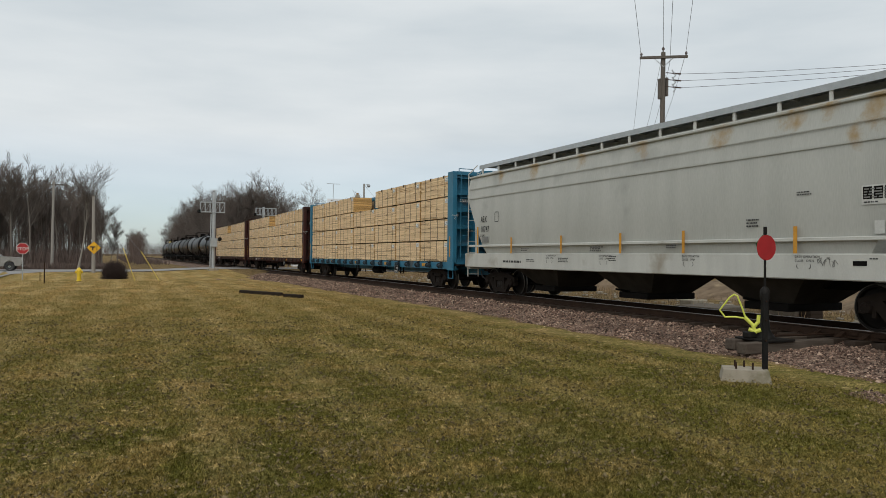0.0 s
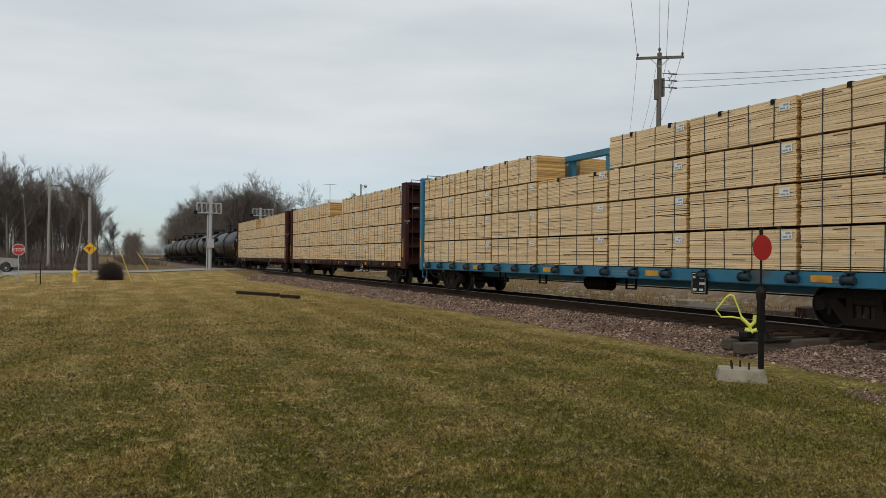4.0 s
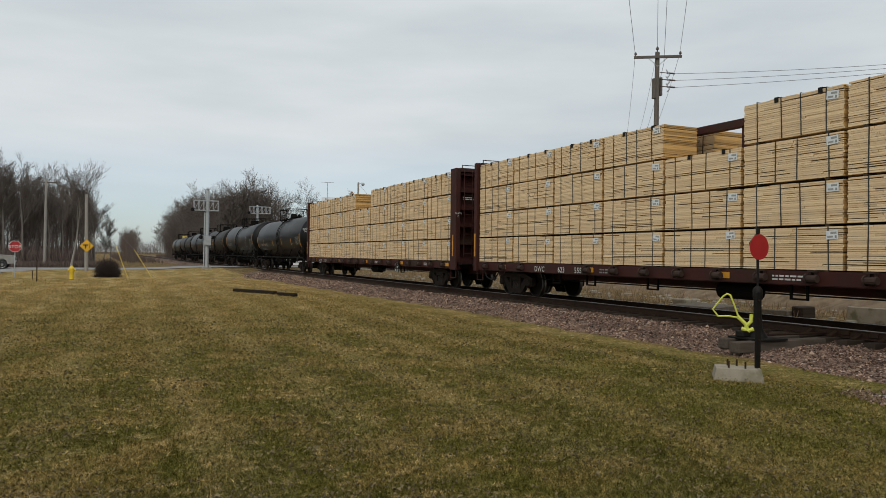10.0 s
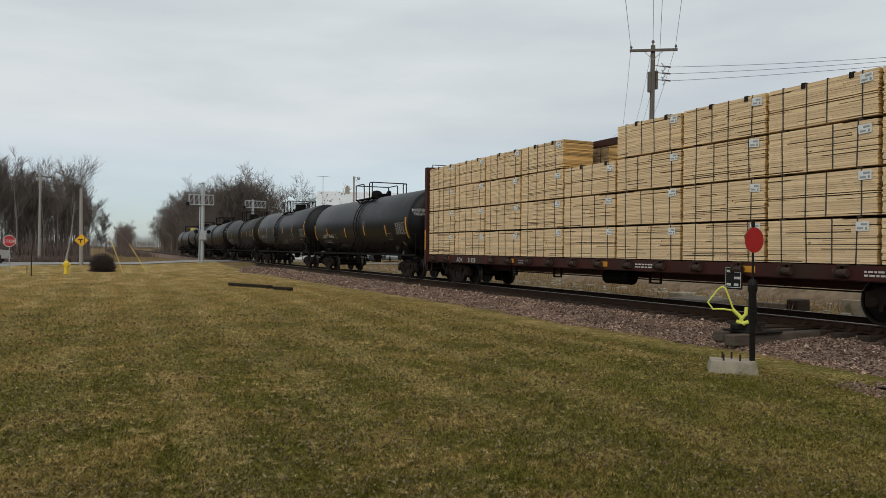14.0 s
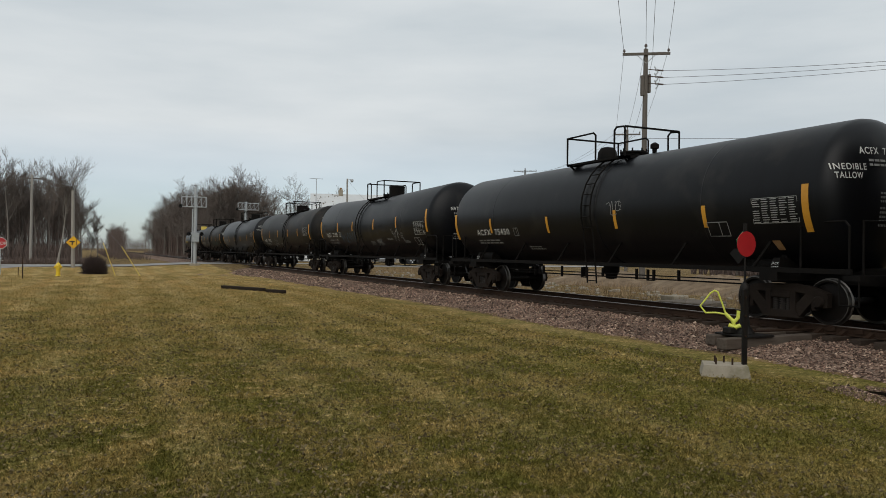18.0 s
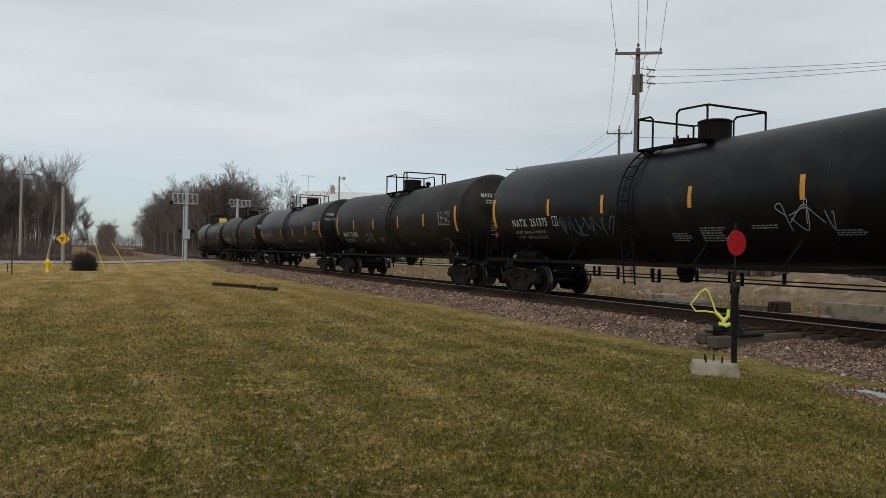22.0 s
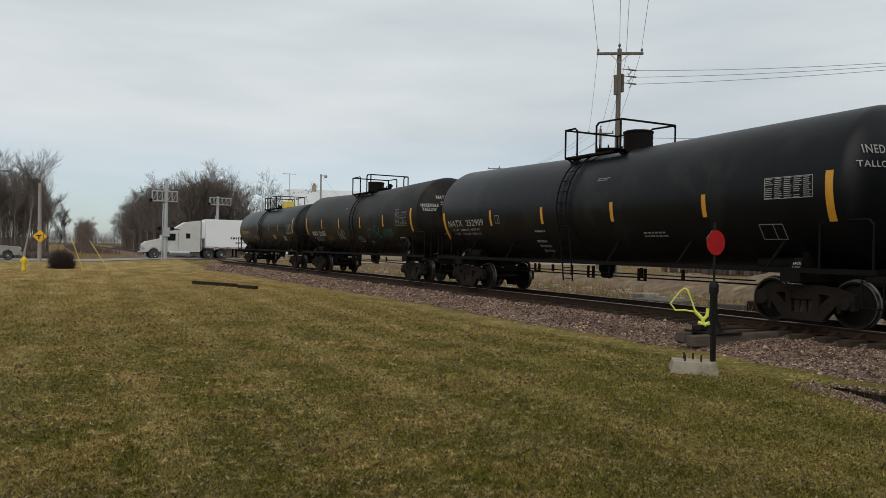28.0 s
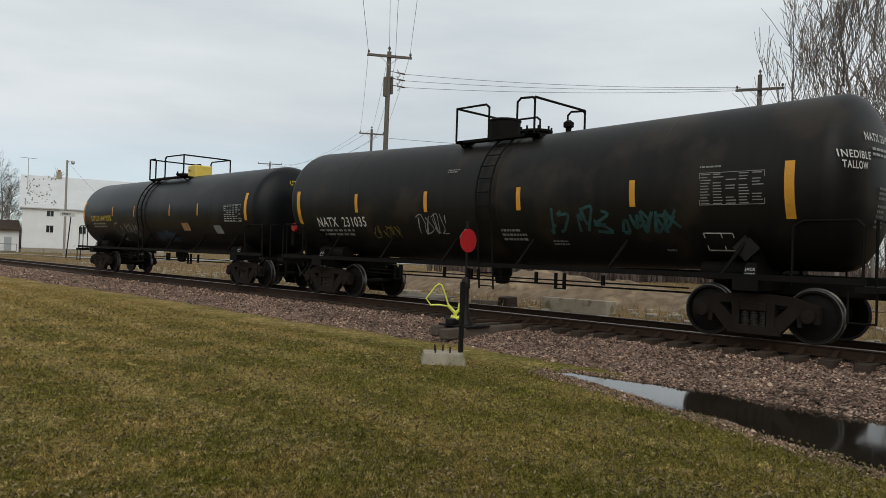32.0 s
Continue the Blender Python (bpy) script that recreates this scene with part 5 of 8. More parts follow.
def lumber_pack(x, y, z, length, at_y, group, seed, near, top):
    """One pack resting on a car, at y along the train."""
    key = (round(length, 2), seed % 6)
    if key not in PACKS:
        # added dark box behind the boards: its colour stands for shade in the gaps
        core = Build().box(-0.5, 0.5, -length / 2 + 0.05, length / 2 - 0.05, 0.01, 0.85).mesh("core", M["bearer_and_shade"])
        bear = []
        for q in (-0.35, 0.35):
            bear.append(Build().box(-0.55, 0.55, length * q - 0.045, length * q + 0.045, -0.045, 0.003).mesh("bearer", M["bearer_and_shade"]))
        st = []
        rs = random.Random(seed)
        for q in (-0.34, -0.10, 0.12, 0.33):
            o = (q + rs.uniform(-0.035, 0.035)) * length
            k = rs.uniform(-0.03, 0.03)
            st.append(Build().add([(-0.568, o - 0.012, 0.0), (-0.568, o + 0.012, 0.0), (-0.568, o + k + 0.012, 0.868), (-0.568, o + k - 0.012, 0.868), (-0.562, o - 0.012, 0.0), (-0.562, o + 0.012, 0.0), (-0.562, o + k + 0.012, 0.862), (-0.562, o + k - 0.012, 0.862)],
                              [(0, 1, 2, 3), (7, 6, 5, 4), (0, 4, 5, 1), (3, 2, 6, 7), (0, 3, 7, 4), (1, 5, 6, 2)]).box(-0.568, 0.568, o + k - 0.012, o + k + 0.012, 0.862, 0.868).mesh("strap", M["strap"]))
        PACKS[key] = (lumber_pack_mesh(length, 21, seed * 7 + int(length * 100)), core, bear, st)
    boards, core, bear, st = PACKS[key]
    p = thing("lumber_pack", "strapped pack of pale sawn boards stacked on the lumber car", "lumber", group)
    TRAIN.append((p, at_y + y, x, z))
    tagged(part("pack_body", boards, None, p, "stacked pale sawn boards"), kind="stuff")
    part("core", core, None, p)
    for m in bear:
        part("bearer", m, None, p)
    for m in st:
        part("strap", m, None, p, "dark steel strap")
    if near:
        rnd = random.Random(seed)
        tag = part("tag", TAG, None, p, "white plastic tag", at=(-0.572, -length / 2 + 0.22 + rnd.uniform(0, 0.08), 0.62 + rnd.uniform(-0.04, 0.04)))
        tag.rotation_euler = (radians(rnd.uniform(-5, 5)), 0, 0)
        part("tag_print", TAG_PRINT, None, tag)
        if top:
            for q in (-0.30, 0.14):
                part("corner_pad", CORNER_PAD, None, p, "black strap corner pad", at=(0, (q + rnd.uniform(-0.05, 0.05)) * length, 0))


M["winch_brown"] = mat("rusty_brown_black_steel", (0.040, 0.018, 0.010), (0.018, 0.010, 0.008), 5, 0.8)
M["winch_blue"] = mat("oily_blue_black_steel", (0.010, 0.030, 0.045), (0.006, 0.012, 0.016), 5, 0.7)


def lumber_car(y0, colour, label, packs, gap_at, name_col, marks):
    """A bulkhead flatcar with a centre beam. packs: lengths of the packs from the front end; gap_at: which column has no top pack."""
    car = thing("lumber_car", label, "flatcar", "lumber cars of the train")
    TRAIN.append((car, y0))
    mt = M[colour]
    H, W = 11.72, 1.42
    b = Build()
    b.box(-0.35, 0.35, -H, H, 0.62, 1.05)
    part("center_sill", b, mt, car)
    part("deck", Build().box(-1.38, 1.38, -H, H, 1.05, 1.12), mt, car)
    for s in (-1, 1):
        side = part("side_sill", Build().box(s * 1.42 - 0.02, s * 1.42 + 0.02, -H, H, 0.86, 1.14).box(s * 1.34 - 0.08, s * 1.34 + 0.08, -H, H, 0.84, 0.87), mt, car)
        if s < 0:
            for i in range(18):
                y = 10.68 - 1.245 * i
                if colour == "red" and any(at - 0.15 * len(word) - 0.15 < y < at + 0.15 for word, at in marks):
                    continue
                part("winch", Build().cyl((-1.52, y - 0.13, 0.99), (-1.52, y + 0.10, 0.99), 0.075, n=10).cyl((-1.52, y + 0.10, 0.99), (-1.52, y + 0.13, 0.99), 0.105, n=12).box(-1.50, -1.43, y - 0.07, y - 0.04, 0.9, 1.16).box(-1.50, -1.43, y + 0.04, y + 0.07, 0.9, 1.16).box(-1.53, -1.43, y - 0.09, y + 0.09, 1.12, 1.16), M["winch_brown"] if colour == "red" else M["winch_blue"], side, "strap winch")
            for y in ((11.1, 6.25, 1.3, -3.65, -8.6) if colour == "blue" else (9.55, 4.47, -0.6, -5.67, -10.7)):
                part("reflector", Build().box(-1.452, -1.441, y - 0.24, y + 0.24, 0.93, 1.07), M["stripe"], side, "amber reflective rectangle")
    # cross bearers
    for i in range(13):
        y = -H + 1.2 + (2 * H - 2.4) * i / 12
        part("cross_bearer", Build().box(-1.36, 1.36, y - 0.06, y + 0.06, 0.84, 1.05), mt, car)
    # centre beam
    part("top_chord", Build().box(-0.13, 0.13, -H + 0.4, H - 0.4, 4.62, 4.80), mt, car)
    for i in range(11):
        y = -H + 1.5 + (2 * H - 3.0) * i / 10
        part("beam_post", Build().box(-0.08, 0.08, y - 0.12, y + 0.12, 1.12, 4.62), mt, car)
    # bulkheads: ribs and recesses on the outer face
    for s in (-1, 1):
        yo, yi = (-H, -H + 0.52) if s < 0 else (H - 0.10, H - 0.32)
        lo, hi = min(yo, yi), max(yo, yi)
        mid0, mid1 = hi - 0.09, hi - 0.02
        bh = part("bulkhead", Build().box(-1.36, 1.36, mid0, mid1, 1.12, 4.82), mt, car)
        for q in (-1, 1):
            part("corner_post", Build().cbox(q * 1.42 - 0.1, q * 1.42 + 0.1, lo, hi, 0.80, 4.86, 0.015), mt, bh)
        for q in (-0.45, 0.45):
            part("upright", Build().box(q - 0.09, q + 0.09, lo + 0.02, hi - 0.02, 1.12, 4.8), mt, bh)
        for k in range(6):
            z = 1.2 + k * 0.7
            part("rib", Build().box(-1.32, 1.32, lo + (0.1 if s < 0 else 0.03), hi - (0.1 if s < 0 else 0.03), z - 0.09, z + 0.09), mt, bh)
        part("top_rail", Build().box(-1.34, 1.34, lo, hi, 4.72, 4.87), mt, bh)
        b = Build()
        b.tube([(-1.2, yo - s * 0.1, 4.87), (-1.2, yo - s * 0.1, 4.99), (-0.55, yo - s * 0.1, 4.99), (-0.55, yo - s * 0.1, 4.87)], 0.02)
        b.prism([(-0.35, 4.86), (0.35, 4.86), (0.35, 4.98), (-0.2, 4.95)], "y", lo + 0.08, lo + 0.16)
        part("roof_grab", b, mt, bh)
        if s < 0:
            b = Build()
            for xa in (-1.18, -0.82):
                b.tube([(xa, lo + 0.02, 1.25), (xa, lo - 0.06, 1.35), (xa, lo - 0.06, 4.70), (xa, lo + 0.02, 4.80)], 0.017)
            for k in range(9):
                b.tube([(-1.18, lo - 0.06, 1.45 + k * 0.39), (-0.82, lo - 0.06, 1.45 + k * 0.39)], 0.013)
            part("ladder", b, mt, car)
        part("end_stripe", Build().box(-1.528, -1.522, (lo + hi) / 2 - 0.045, (lo + hi) / 2 + 0.045, 1.35, 2.2), M["stripe"], bh, "amber reflective tape")
        if s < 0:
            for t, x, z, size in (("CAUTION", -0.45, 4.74, 0.10),):
                v, f = letters(t, size, 1.1)
                part("lettering", Build().add([(x + u, lo - 0.012, z + w) for u, w in v], f), M["white_text"], bh, "white stencilled warning")
            for text, z in (("PLATE", 3.02), ("C", 2.90)):
                v, f = letters(text, 0.07)
                wd = max(u for u, _ in v)
                part("lettering", Build().add([(-1.42 - wd / 2 + u, lo - 0.012, z + w) for u, w in v], f), M["white_text"], bh, "white stencilled letters")
            if colour == "red" and y0 > 70:
                v, f = letters("21328", 0.15)
                part("lettering", Build().add([(0.55 + u, lo + 0.008, 4.05 + w) for u, w in v], f), M["white_text"], bh, "white stencilled number")
            v, f = bars(0.7, 0.8, 7, int(y0))
            part("small_print", Build().add([(0.55 + u, lo + 0.008, 2.7 + w) for u, w in v], f), M["white_text"], bh)
            v, f = bars(0.5, 0.14, 2, 3)
            part("small_print", Build().add([(-1.15 + u, lo + 0.095, 3.6 + w) for u, w in v], f), M["white_text"], bh)
        part("end_platform", Build().box(-1.4, 1.4, min(yo, yo + s * 0.35), max(yo, yo + s * 0.35), 1.0, 1.06), M["frame_black"], car)
        b = Build()
        b.tube([(-1.42, yo - s * 0.15, 0.85), (-1.42, yo - s * 0.15, 0.48), (-1.42, yo - s * 0.6, 0.48), (-1.42, yo - s * 0.6, 0.85)], 0.02)
        part("sill_step", b, mt, car)
        truck(car, s * 9.25)
        coupler(car, s * (H + 0.1), s)
    # under-frame gear and lettering
    b = Build()
    b.cyl((-0.7, -1.0, 0.62), (-0.7, 0.1, 0.62), 0.2, n=14)
    part("air_reservoir", b, M["frame_black"], car, smooth=40)
    b = Build()
    b.tube([(-0.9, -8.0, 0.62), (-0.9, 8.0, 0.62)], 0.018)
    part("brake_rod", b, M["frame_black"], car)
    for y in (-5.2, -2.6, 1.9, 4.6, 6.4):
        b = Build()
        b.box(-1.1, -1.06, y, y + 0.05, 0.55, 0.86).box(-1.1, -1.06, y + 0.4, y + 0.45, 0.55, 0.86).box(-1.1, -1.06, y, y + 0.45, 0.52, 0.56)
        part("hanger", b, M["frame_black"], car)
    part("placard_board", Build().box(-1.56, -1.54, -5.66, -5.18, 0.56, 1.06), M["black_metal"], car)
    part("placard_print", on_plane(cells(0.42, 0.44, 2, 3, 0.02, 4), -5.21, 0.59, -1.565), M["white_text"], car)
    for word, y in marks:
        part("lettering", on_plane(letters(word, 0.17, 0.95), y, 0.89, -1.446), M[name_col], car, "stencilled lettering on the sill")
    part("small_print", on_plane(bars(0.8, 0.16, 2, int(y0)), 3.94, 0.90, -1.446), M["grey_text"], car, "unreadable stencilled lettering")
    part("lettering", on_plane(bars(0.7, 0.14, 2, int(y0) + 3), -8.4, 0.92, -1.445), M[name_col], car)
    part("lettering", on_plane(bars(0.9, 0.14, 2, int(y0) + 5), -2.0, 0.92, -1.445), M[name_col], car)
    # the load, four packs high on both sides of the beam
    y = -H + 0.58
    gap = (2 * H - 0.96 - sum(packs)) / max(1, len(packs) - 1)
    for i, ln in enumerate(packs):
        for tier in range(4):
            for s in (-1, 1):
                if tier == 3 and i in gap_at:
                    continue
                lumber_pack(s * 0.855, y + ln / 2, 1.165 + tier * 0.912, ln, y0, "lumber packs on the cars", i * 5 + tier * 3 + int(y0) + (s > 0), s < 0, tier == 3 or (tier == 2 and i in gap_at))
        y += ln + gap
    return car


lumber_car(38.95, "blue", "blue bulkhead lumber car loaded with sawn boards, rolling on the track", [3.05, 3.05, 3.05, 3.66, 3.05, 3.05, 3.05], {3}, "grey_text", (("GNRR", 8.94), ("7393", 7.65)))
lumber_car(64.05, "red", "maroon bulkhead lumber car loaded with sawn boards, rolling on the track", [2.44] * 9, {4}, "white_text", (("DWC", 7.4), ("623", 6.05), ("555", 5.17)))
lumber_car(88.95, "red", "maroon bulkhead lumber car stacked high with sawn boards", [2.44] * 9, {4}, "white_text", (("AOK", 8.61), ("21328", 7.65)))


M["chute"] = mat("dusty_chute_steel", (0.045, 0.038, 0.030), (0.018, 0.015, 0.012), 2, 0.85, bump=0.15, spec=0.1)


def hopper_car(y0):
    car = thing("hopper_car", "pale grey covered hopper car with rust streaks, rolling on the track", "hopper car")
    TRAIN.append((car, y0))
    H = 9.1
    # cross-section: side with a bulge, roof sloping to the hatch trough
    sec = [(-1.40, 1.15), (-1.56, 1.75), (-1.58, 2.6), (-1.56, 3.7), (-1.42, 4.42), (-1.2, 4.54), (-0.75, 4.68), (0.75, 4.68), (1.2, 4.54), (1.42, 4.42), (1.56, 3.7), (1.58, 2.6), (1.56, 1.75), (1.40, 1.15)]
    b = Build()
    v, f = [], []
    n = len(sec)

    def slope(z):
        return H if z > 3.4 else H - 0.15 - (3.4 - z) * 0.72
    for s in (-1, 1):
        for x, z in sec:
            v.append((x, s * slope(z), z))
    f += [(i, (i + 1) % n, n + (i + 1) % n, n + i) for i in range(n)] + [tuple(range(n)), tuple(range(n, 2 * n))]
    body = part("body", b.add(v, f), M["hopper"], car, smooth=25)
    for s in (-1, 1):
        part("top_chord", Build().cbox(s * 1.44 - 0.05, s * 1.44 + 0.05, -H + 0.02, H - 0.02, 4.40, 4.47, 0.015), M["hopper"], body)
        part("side_seam", Build().box(s * 1.585 - 0.008, s * 1.585 + 0.008, -H + 0.2, H - 0.2, 3.58, 3.62), M["hopper"], body)
        part("roof_seam", Build().box(s * 1.545 - 0.012, s * 1.545 + 0.012, -H + 0.1, H - 0.1, 3.955, 3.975), M["hopper"], body)
        part("side_rail", Build().cbox(s * 1.60 - 0.035, s * 1.60 + 0.035, -H + 0.3, H - 0.3, 1.74, 1.82, 0.012), M["hopper_white"], body)
        part("side_sill", Build().cbox(s * 1.50 - 0.07, s * 1.50 + 0.07, -H - 0.15, H + 0.15, 0.98, 1.50, 0.02), M["hopper_white"], car)
    # bay chutes
    for k in range(3):
        y = -4.6 + 4.6 * k
        b = Build()
        b.add([(-1.35, y - 1.5, 1.15), (1.35, y - 1.5, 1.15), (1.35, y + 1.5, 1.15), (-1.35, y + 1.5, 1.15), (-0.7, y - 0.6, 0.40), (0.7, y - 0.6, 0.40), (0.7, y + 0.6, 0.40), (-0.7, y + 0.6, 0.40)],
              [(0, 1, 5, 4), (1, 2, 6, 5), (2, 3, 7, 6), (3, 0, 4, 7), (4, 5, 6, 7), (3, 2, 1, 0)])
        d = part("hopper_bay", b, M["chute"], car, "dusty dark steel discharge bay")
        part("outlet_gate", Build().cbox(-0.85, 0.85, y - 0.62, y + 0.62, 0.24, 0.42, 0.02), M["frame_black"], d)
        part("gate_crank", Build().cyl((-1.2, y + 0.3, 0.5), (-0.7, y + 0.3, 0.42), 0.03, n=6), M["frame_black"], d)
    # roof: hatch trough, running boards and their brackets
    part("hatch_trough", Build().cbox(-0.42, 0.42, -H + 0.3, H - 0.3, 4.66, 4.95, 0.03), M["galv"], car)
    for k in range(10):
        y = -H + 1.3 + (2 * H - 2.6) * k / 9
        part("hatch_cover", Build().cbox(-0.36, 0.36, y - 0.7, y + 0.7, 4.95, 5.02, 0.02), M["galv"], car)
    for s in (-1, 1):
        rb = part("running_board", Build().box(s * 0.72 - 0.30, s * 0.72 + 0.30, -H, H, 4.90, 4.93).box(min(s * 1.02, s * 1.05), max(s * 1.02, s * 1.05), -H, H, 4.80, 4.95), M["galv"], car)
        for k in range(15):
            y = -H + 0.2 + (2 * H - 0.4) * k / 14
            part("bracket", Build().box(s * 1.0 - 0.02, s * 1.0 + 0.02, y - 0.04, y + 0.04, 4.56, 4.90).box(min(s * 0.3, s * 1.0), max(s * 0.3, s * 1.0), y - 0.04, y + 0.04, 4.86, 4.897), M["hopper_white"], rb)
    for s in (-1, 1):
        y = s * H
        part("end_sill", Build().cbox(-1.5, 1.5, y - 0.15, y + 0.15, 0.9, 1.15, 0.02), M["hopper_white"], car)
        part("stub_sill", Build().box(-0.25, 0.25, min(s * 5.6, s * (H + 0.2)), max(s * 5.6, s * (H + 0.2)), 0.75, 1.1), M["frame_black"], car)
        b = Build()
        for x in (-1.45, -1.0):
            b.tube([(x, y + s * 0.12, 0.6), (x, y + s * 0.12, 4.6), (x * 0.8, y - s * 0.05, 4.95)], 0.022)
        for k in range(10):
            b.tube([(-1.45, y + s * 0.12, 0.7 + 0.42 * k), (-1.0, y + s * 0.12, 0.7 + 0.42 * k)], 0.014)
        part("ladder", b, M["hopper_white"], car)
        b = Build()
        for x in (-1.2, 1.2):
            b.prism([(y - s * 0.1, 1.1), (y - s * 0.25, 1.1), (y - s * 0.12, 4.3), (y - s * 0.02, 4.3)], "x", x - 0.05, x + 0.05)
        b.tube([(-1.2, y - s * 0.1, 2.2), (1.2, y - s * 0.1, 2.2)], 0.03)
        part("end_post", b, M["hopper_white"], car)
        part("brake_reservoir", Build().cyl((-1.0, y - s * 0.7, 1.45), (1.0, y - s * 0.7, 1.45), 0.27, n=16), M["chute"], car, smooth=40)
        part("end_shelf", Build().box(-1.35, 1.35, min(y - s * 0.05, y - s * 1.3), max(y - s * 0.05, y - s * 1.3), 1.12, 1.17), M["chute"], car)
        part("brake_valve", Build().cbox(-0.3, 0.35, min(y - s * 0.15, y - s * 0.45), max(y - s * 0.15, y - s * 0.45), 1.6, 2.1, 0.05).cyl((0.1, y - s * 0.3, 2.1), (0.1, y - s * 0.3, 2.9), 0.035, n=8), M["frame_black"], car)
        truck(car, 7.35 if s > 0 else -8.1)
        coupler(car, s * (H + 0.15), s)
    # stripes, stains, lettering
    for y in (5.5, 2.43, -0.45, -2.86, -6.05, -8.2):
        part("reflective_stripe", Build().box(-1.650, -1.644, y - 0.045, y + 0.045, 1.50, 2.05), M["stripe"], car, "amber reflective tape")
    part("reflective_stripe", Build().box(-1.592, -1.586, H - 1.0, H - 0.9, 1.5, 2.5), M["stripe"], car, "amber reflective tape")
    tx = -1.592
    part("lettering", on_plane(letters("AEX", 0.23, 0.74), H - 1.2, 2.66, tx), M["dark_text"], car, "black stencilled lettering")
    part("lettering", on_plane(letters("10747", 0.23, 0.74), H - 1.2, 2.29, tx), M["dark_text"], car, "black stencilled lettering")
    for word, z in (("LD LMT", 2.13), ("LT WT", 2.00)):
        part("lettering", on_plane(letters(word, 0.085, 0.8), H - 1.15, z, tx), M["dark_text"], car, "small black stencilled words")
    part("stencil_box", on_plane(strip([(0, 0), (0.26, 0), (0.26, 0.34), (0, 0.34), (0, 0)], 0.02), H - 2.3, 2.65, tx), M["dark_text"], car)
    part("builder_plate", on_plane(([(0, 0), (0.5, 0), (0.5, 0.22), (0, 0.22)], [(0, 1, 2, 3)]), H - 1.3, 1.9, tx - 0.004), M["grey_text"], car)
    for i, (y, z, w, h, rows) in enumerate(((6.2, 1.15, 1.3, 0.14, 1), (4.6, 1.22, 0.6, 0.10, 2), (2.7, 1.22, 0.6, 0.16, 3), (-7.6, 1.38, 0.2, 0.05, 1), (-6.04, 2.66, 0.4, 0.1, 2), (1.0, 1.55, 0.7, 0.16, 3), (4.9, 1.58, 0.5, 0.1, 2), (-4.75, 2.06, 0.4, 0.2, 3), (-2.2, 1.62, 0.45, 0.16, 3), (0.15, 1.28, 0.4, 0.16, 3))):
        part("small_print", on_plane(bars(w, h, rows, i), y, z, -1.60 if z > 1.5 else -1.576), M["dark_text"], car)
    db = part("data_board", on_plane(([(0, 0), (0.95, 0), (0.95, 0.36), (0, 0.36)], [(0, 1, 2, 3)]), -7.45, 2.40, -1.592), M["white_text"], car, "white-edged data board")
    part("data_panel", on_plane(([(0.03, 0.1), (0.21, 0.1), (0.21, 0.33), (0.03, 0.33), (0.24, 0.1), (0.42, 0.1), (0.42, 0.33), (0.24, 0.33), (0.45, 0.1), (0.92, 0.1), (0.92, 0.33), (0.45, 0.33)], [(0, 1, 2, 3), (4, 5, 6, 7), (8, 9, 10, 11)]), -7.45, 2.40, -1.596), M["frame_black"], db)
    part("data_print", on_plane(bars(0.84, 0.2, 4, 3), -7.5, 2.51, -1.600), M["grey_text"], db)
    part("data_print", on_plane(bars(0.3, 0.05, 1, 6), -7.5, 2.42, -1.597), M["dark_text"], db)
    part("route_card", on_plane(([(0, 0), (0.2, 0), (0.2, 0.24), (0, 0.24)], [(0, 1, 2, 3)]), -7.72, 1.86, -1.61), M["white_text"], car, "white route card")
    part("card_holder", Build().box(-1.578, -1.572, -7.55, -7.27, 1.27, 1.36), M["frame_black"], car)
    for y in (-5.98, -2.74, 0.6, 3.4):
        part("gate_lettering", on_plane(letters("GATE OPERATION", 0.05, 0.9), y, 1.41, -1.576), M["dark_text"], car, "small black stencilled words")
        part("gate_lettering", on_plane(letters("CLOSE   OPEN", 0.05, 0.9), y, 1.33, -1.576), M["dark_text"], car)
        part("gate_arrow", on_plane(strip([(0.06, 0.1), (0.04, 0.04), (0.09, 0.0)], 0.012), y, 1.19, -1.576), M["dark_text"], car)
        part("gate_arrow", on_plane(strip([(0.36, 0.1), (0.38, 0.04), (0.33, 0.0)], 0.012), y, 1.19, -1.576), M["dark_text"], car)
    tagged(part("graffiti", on_plane(scrawl(0.45, 0.17, 77, 0.012), -6.5, 1.24, -1.577), M["grey_text"], car, "thin pen scrawl"), kind="stuff")
    return car


hopper_car(16.7)


# ---- beside the track ----
def gz(x, y):
    return ground_z(x, y)


M["brown_timber"] = mat("weathered_brown_timber", (0.105, 0.086, 0.070), (0.062, 0.046, 0.036), 3, 0.9, bump=0.5, fine=30, streak=(0.6, 6, 6), spec=0.1)


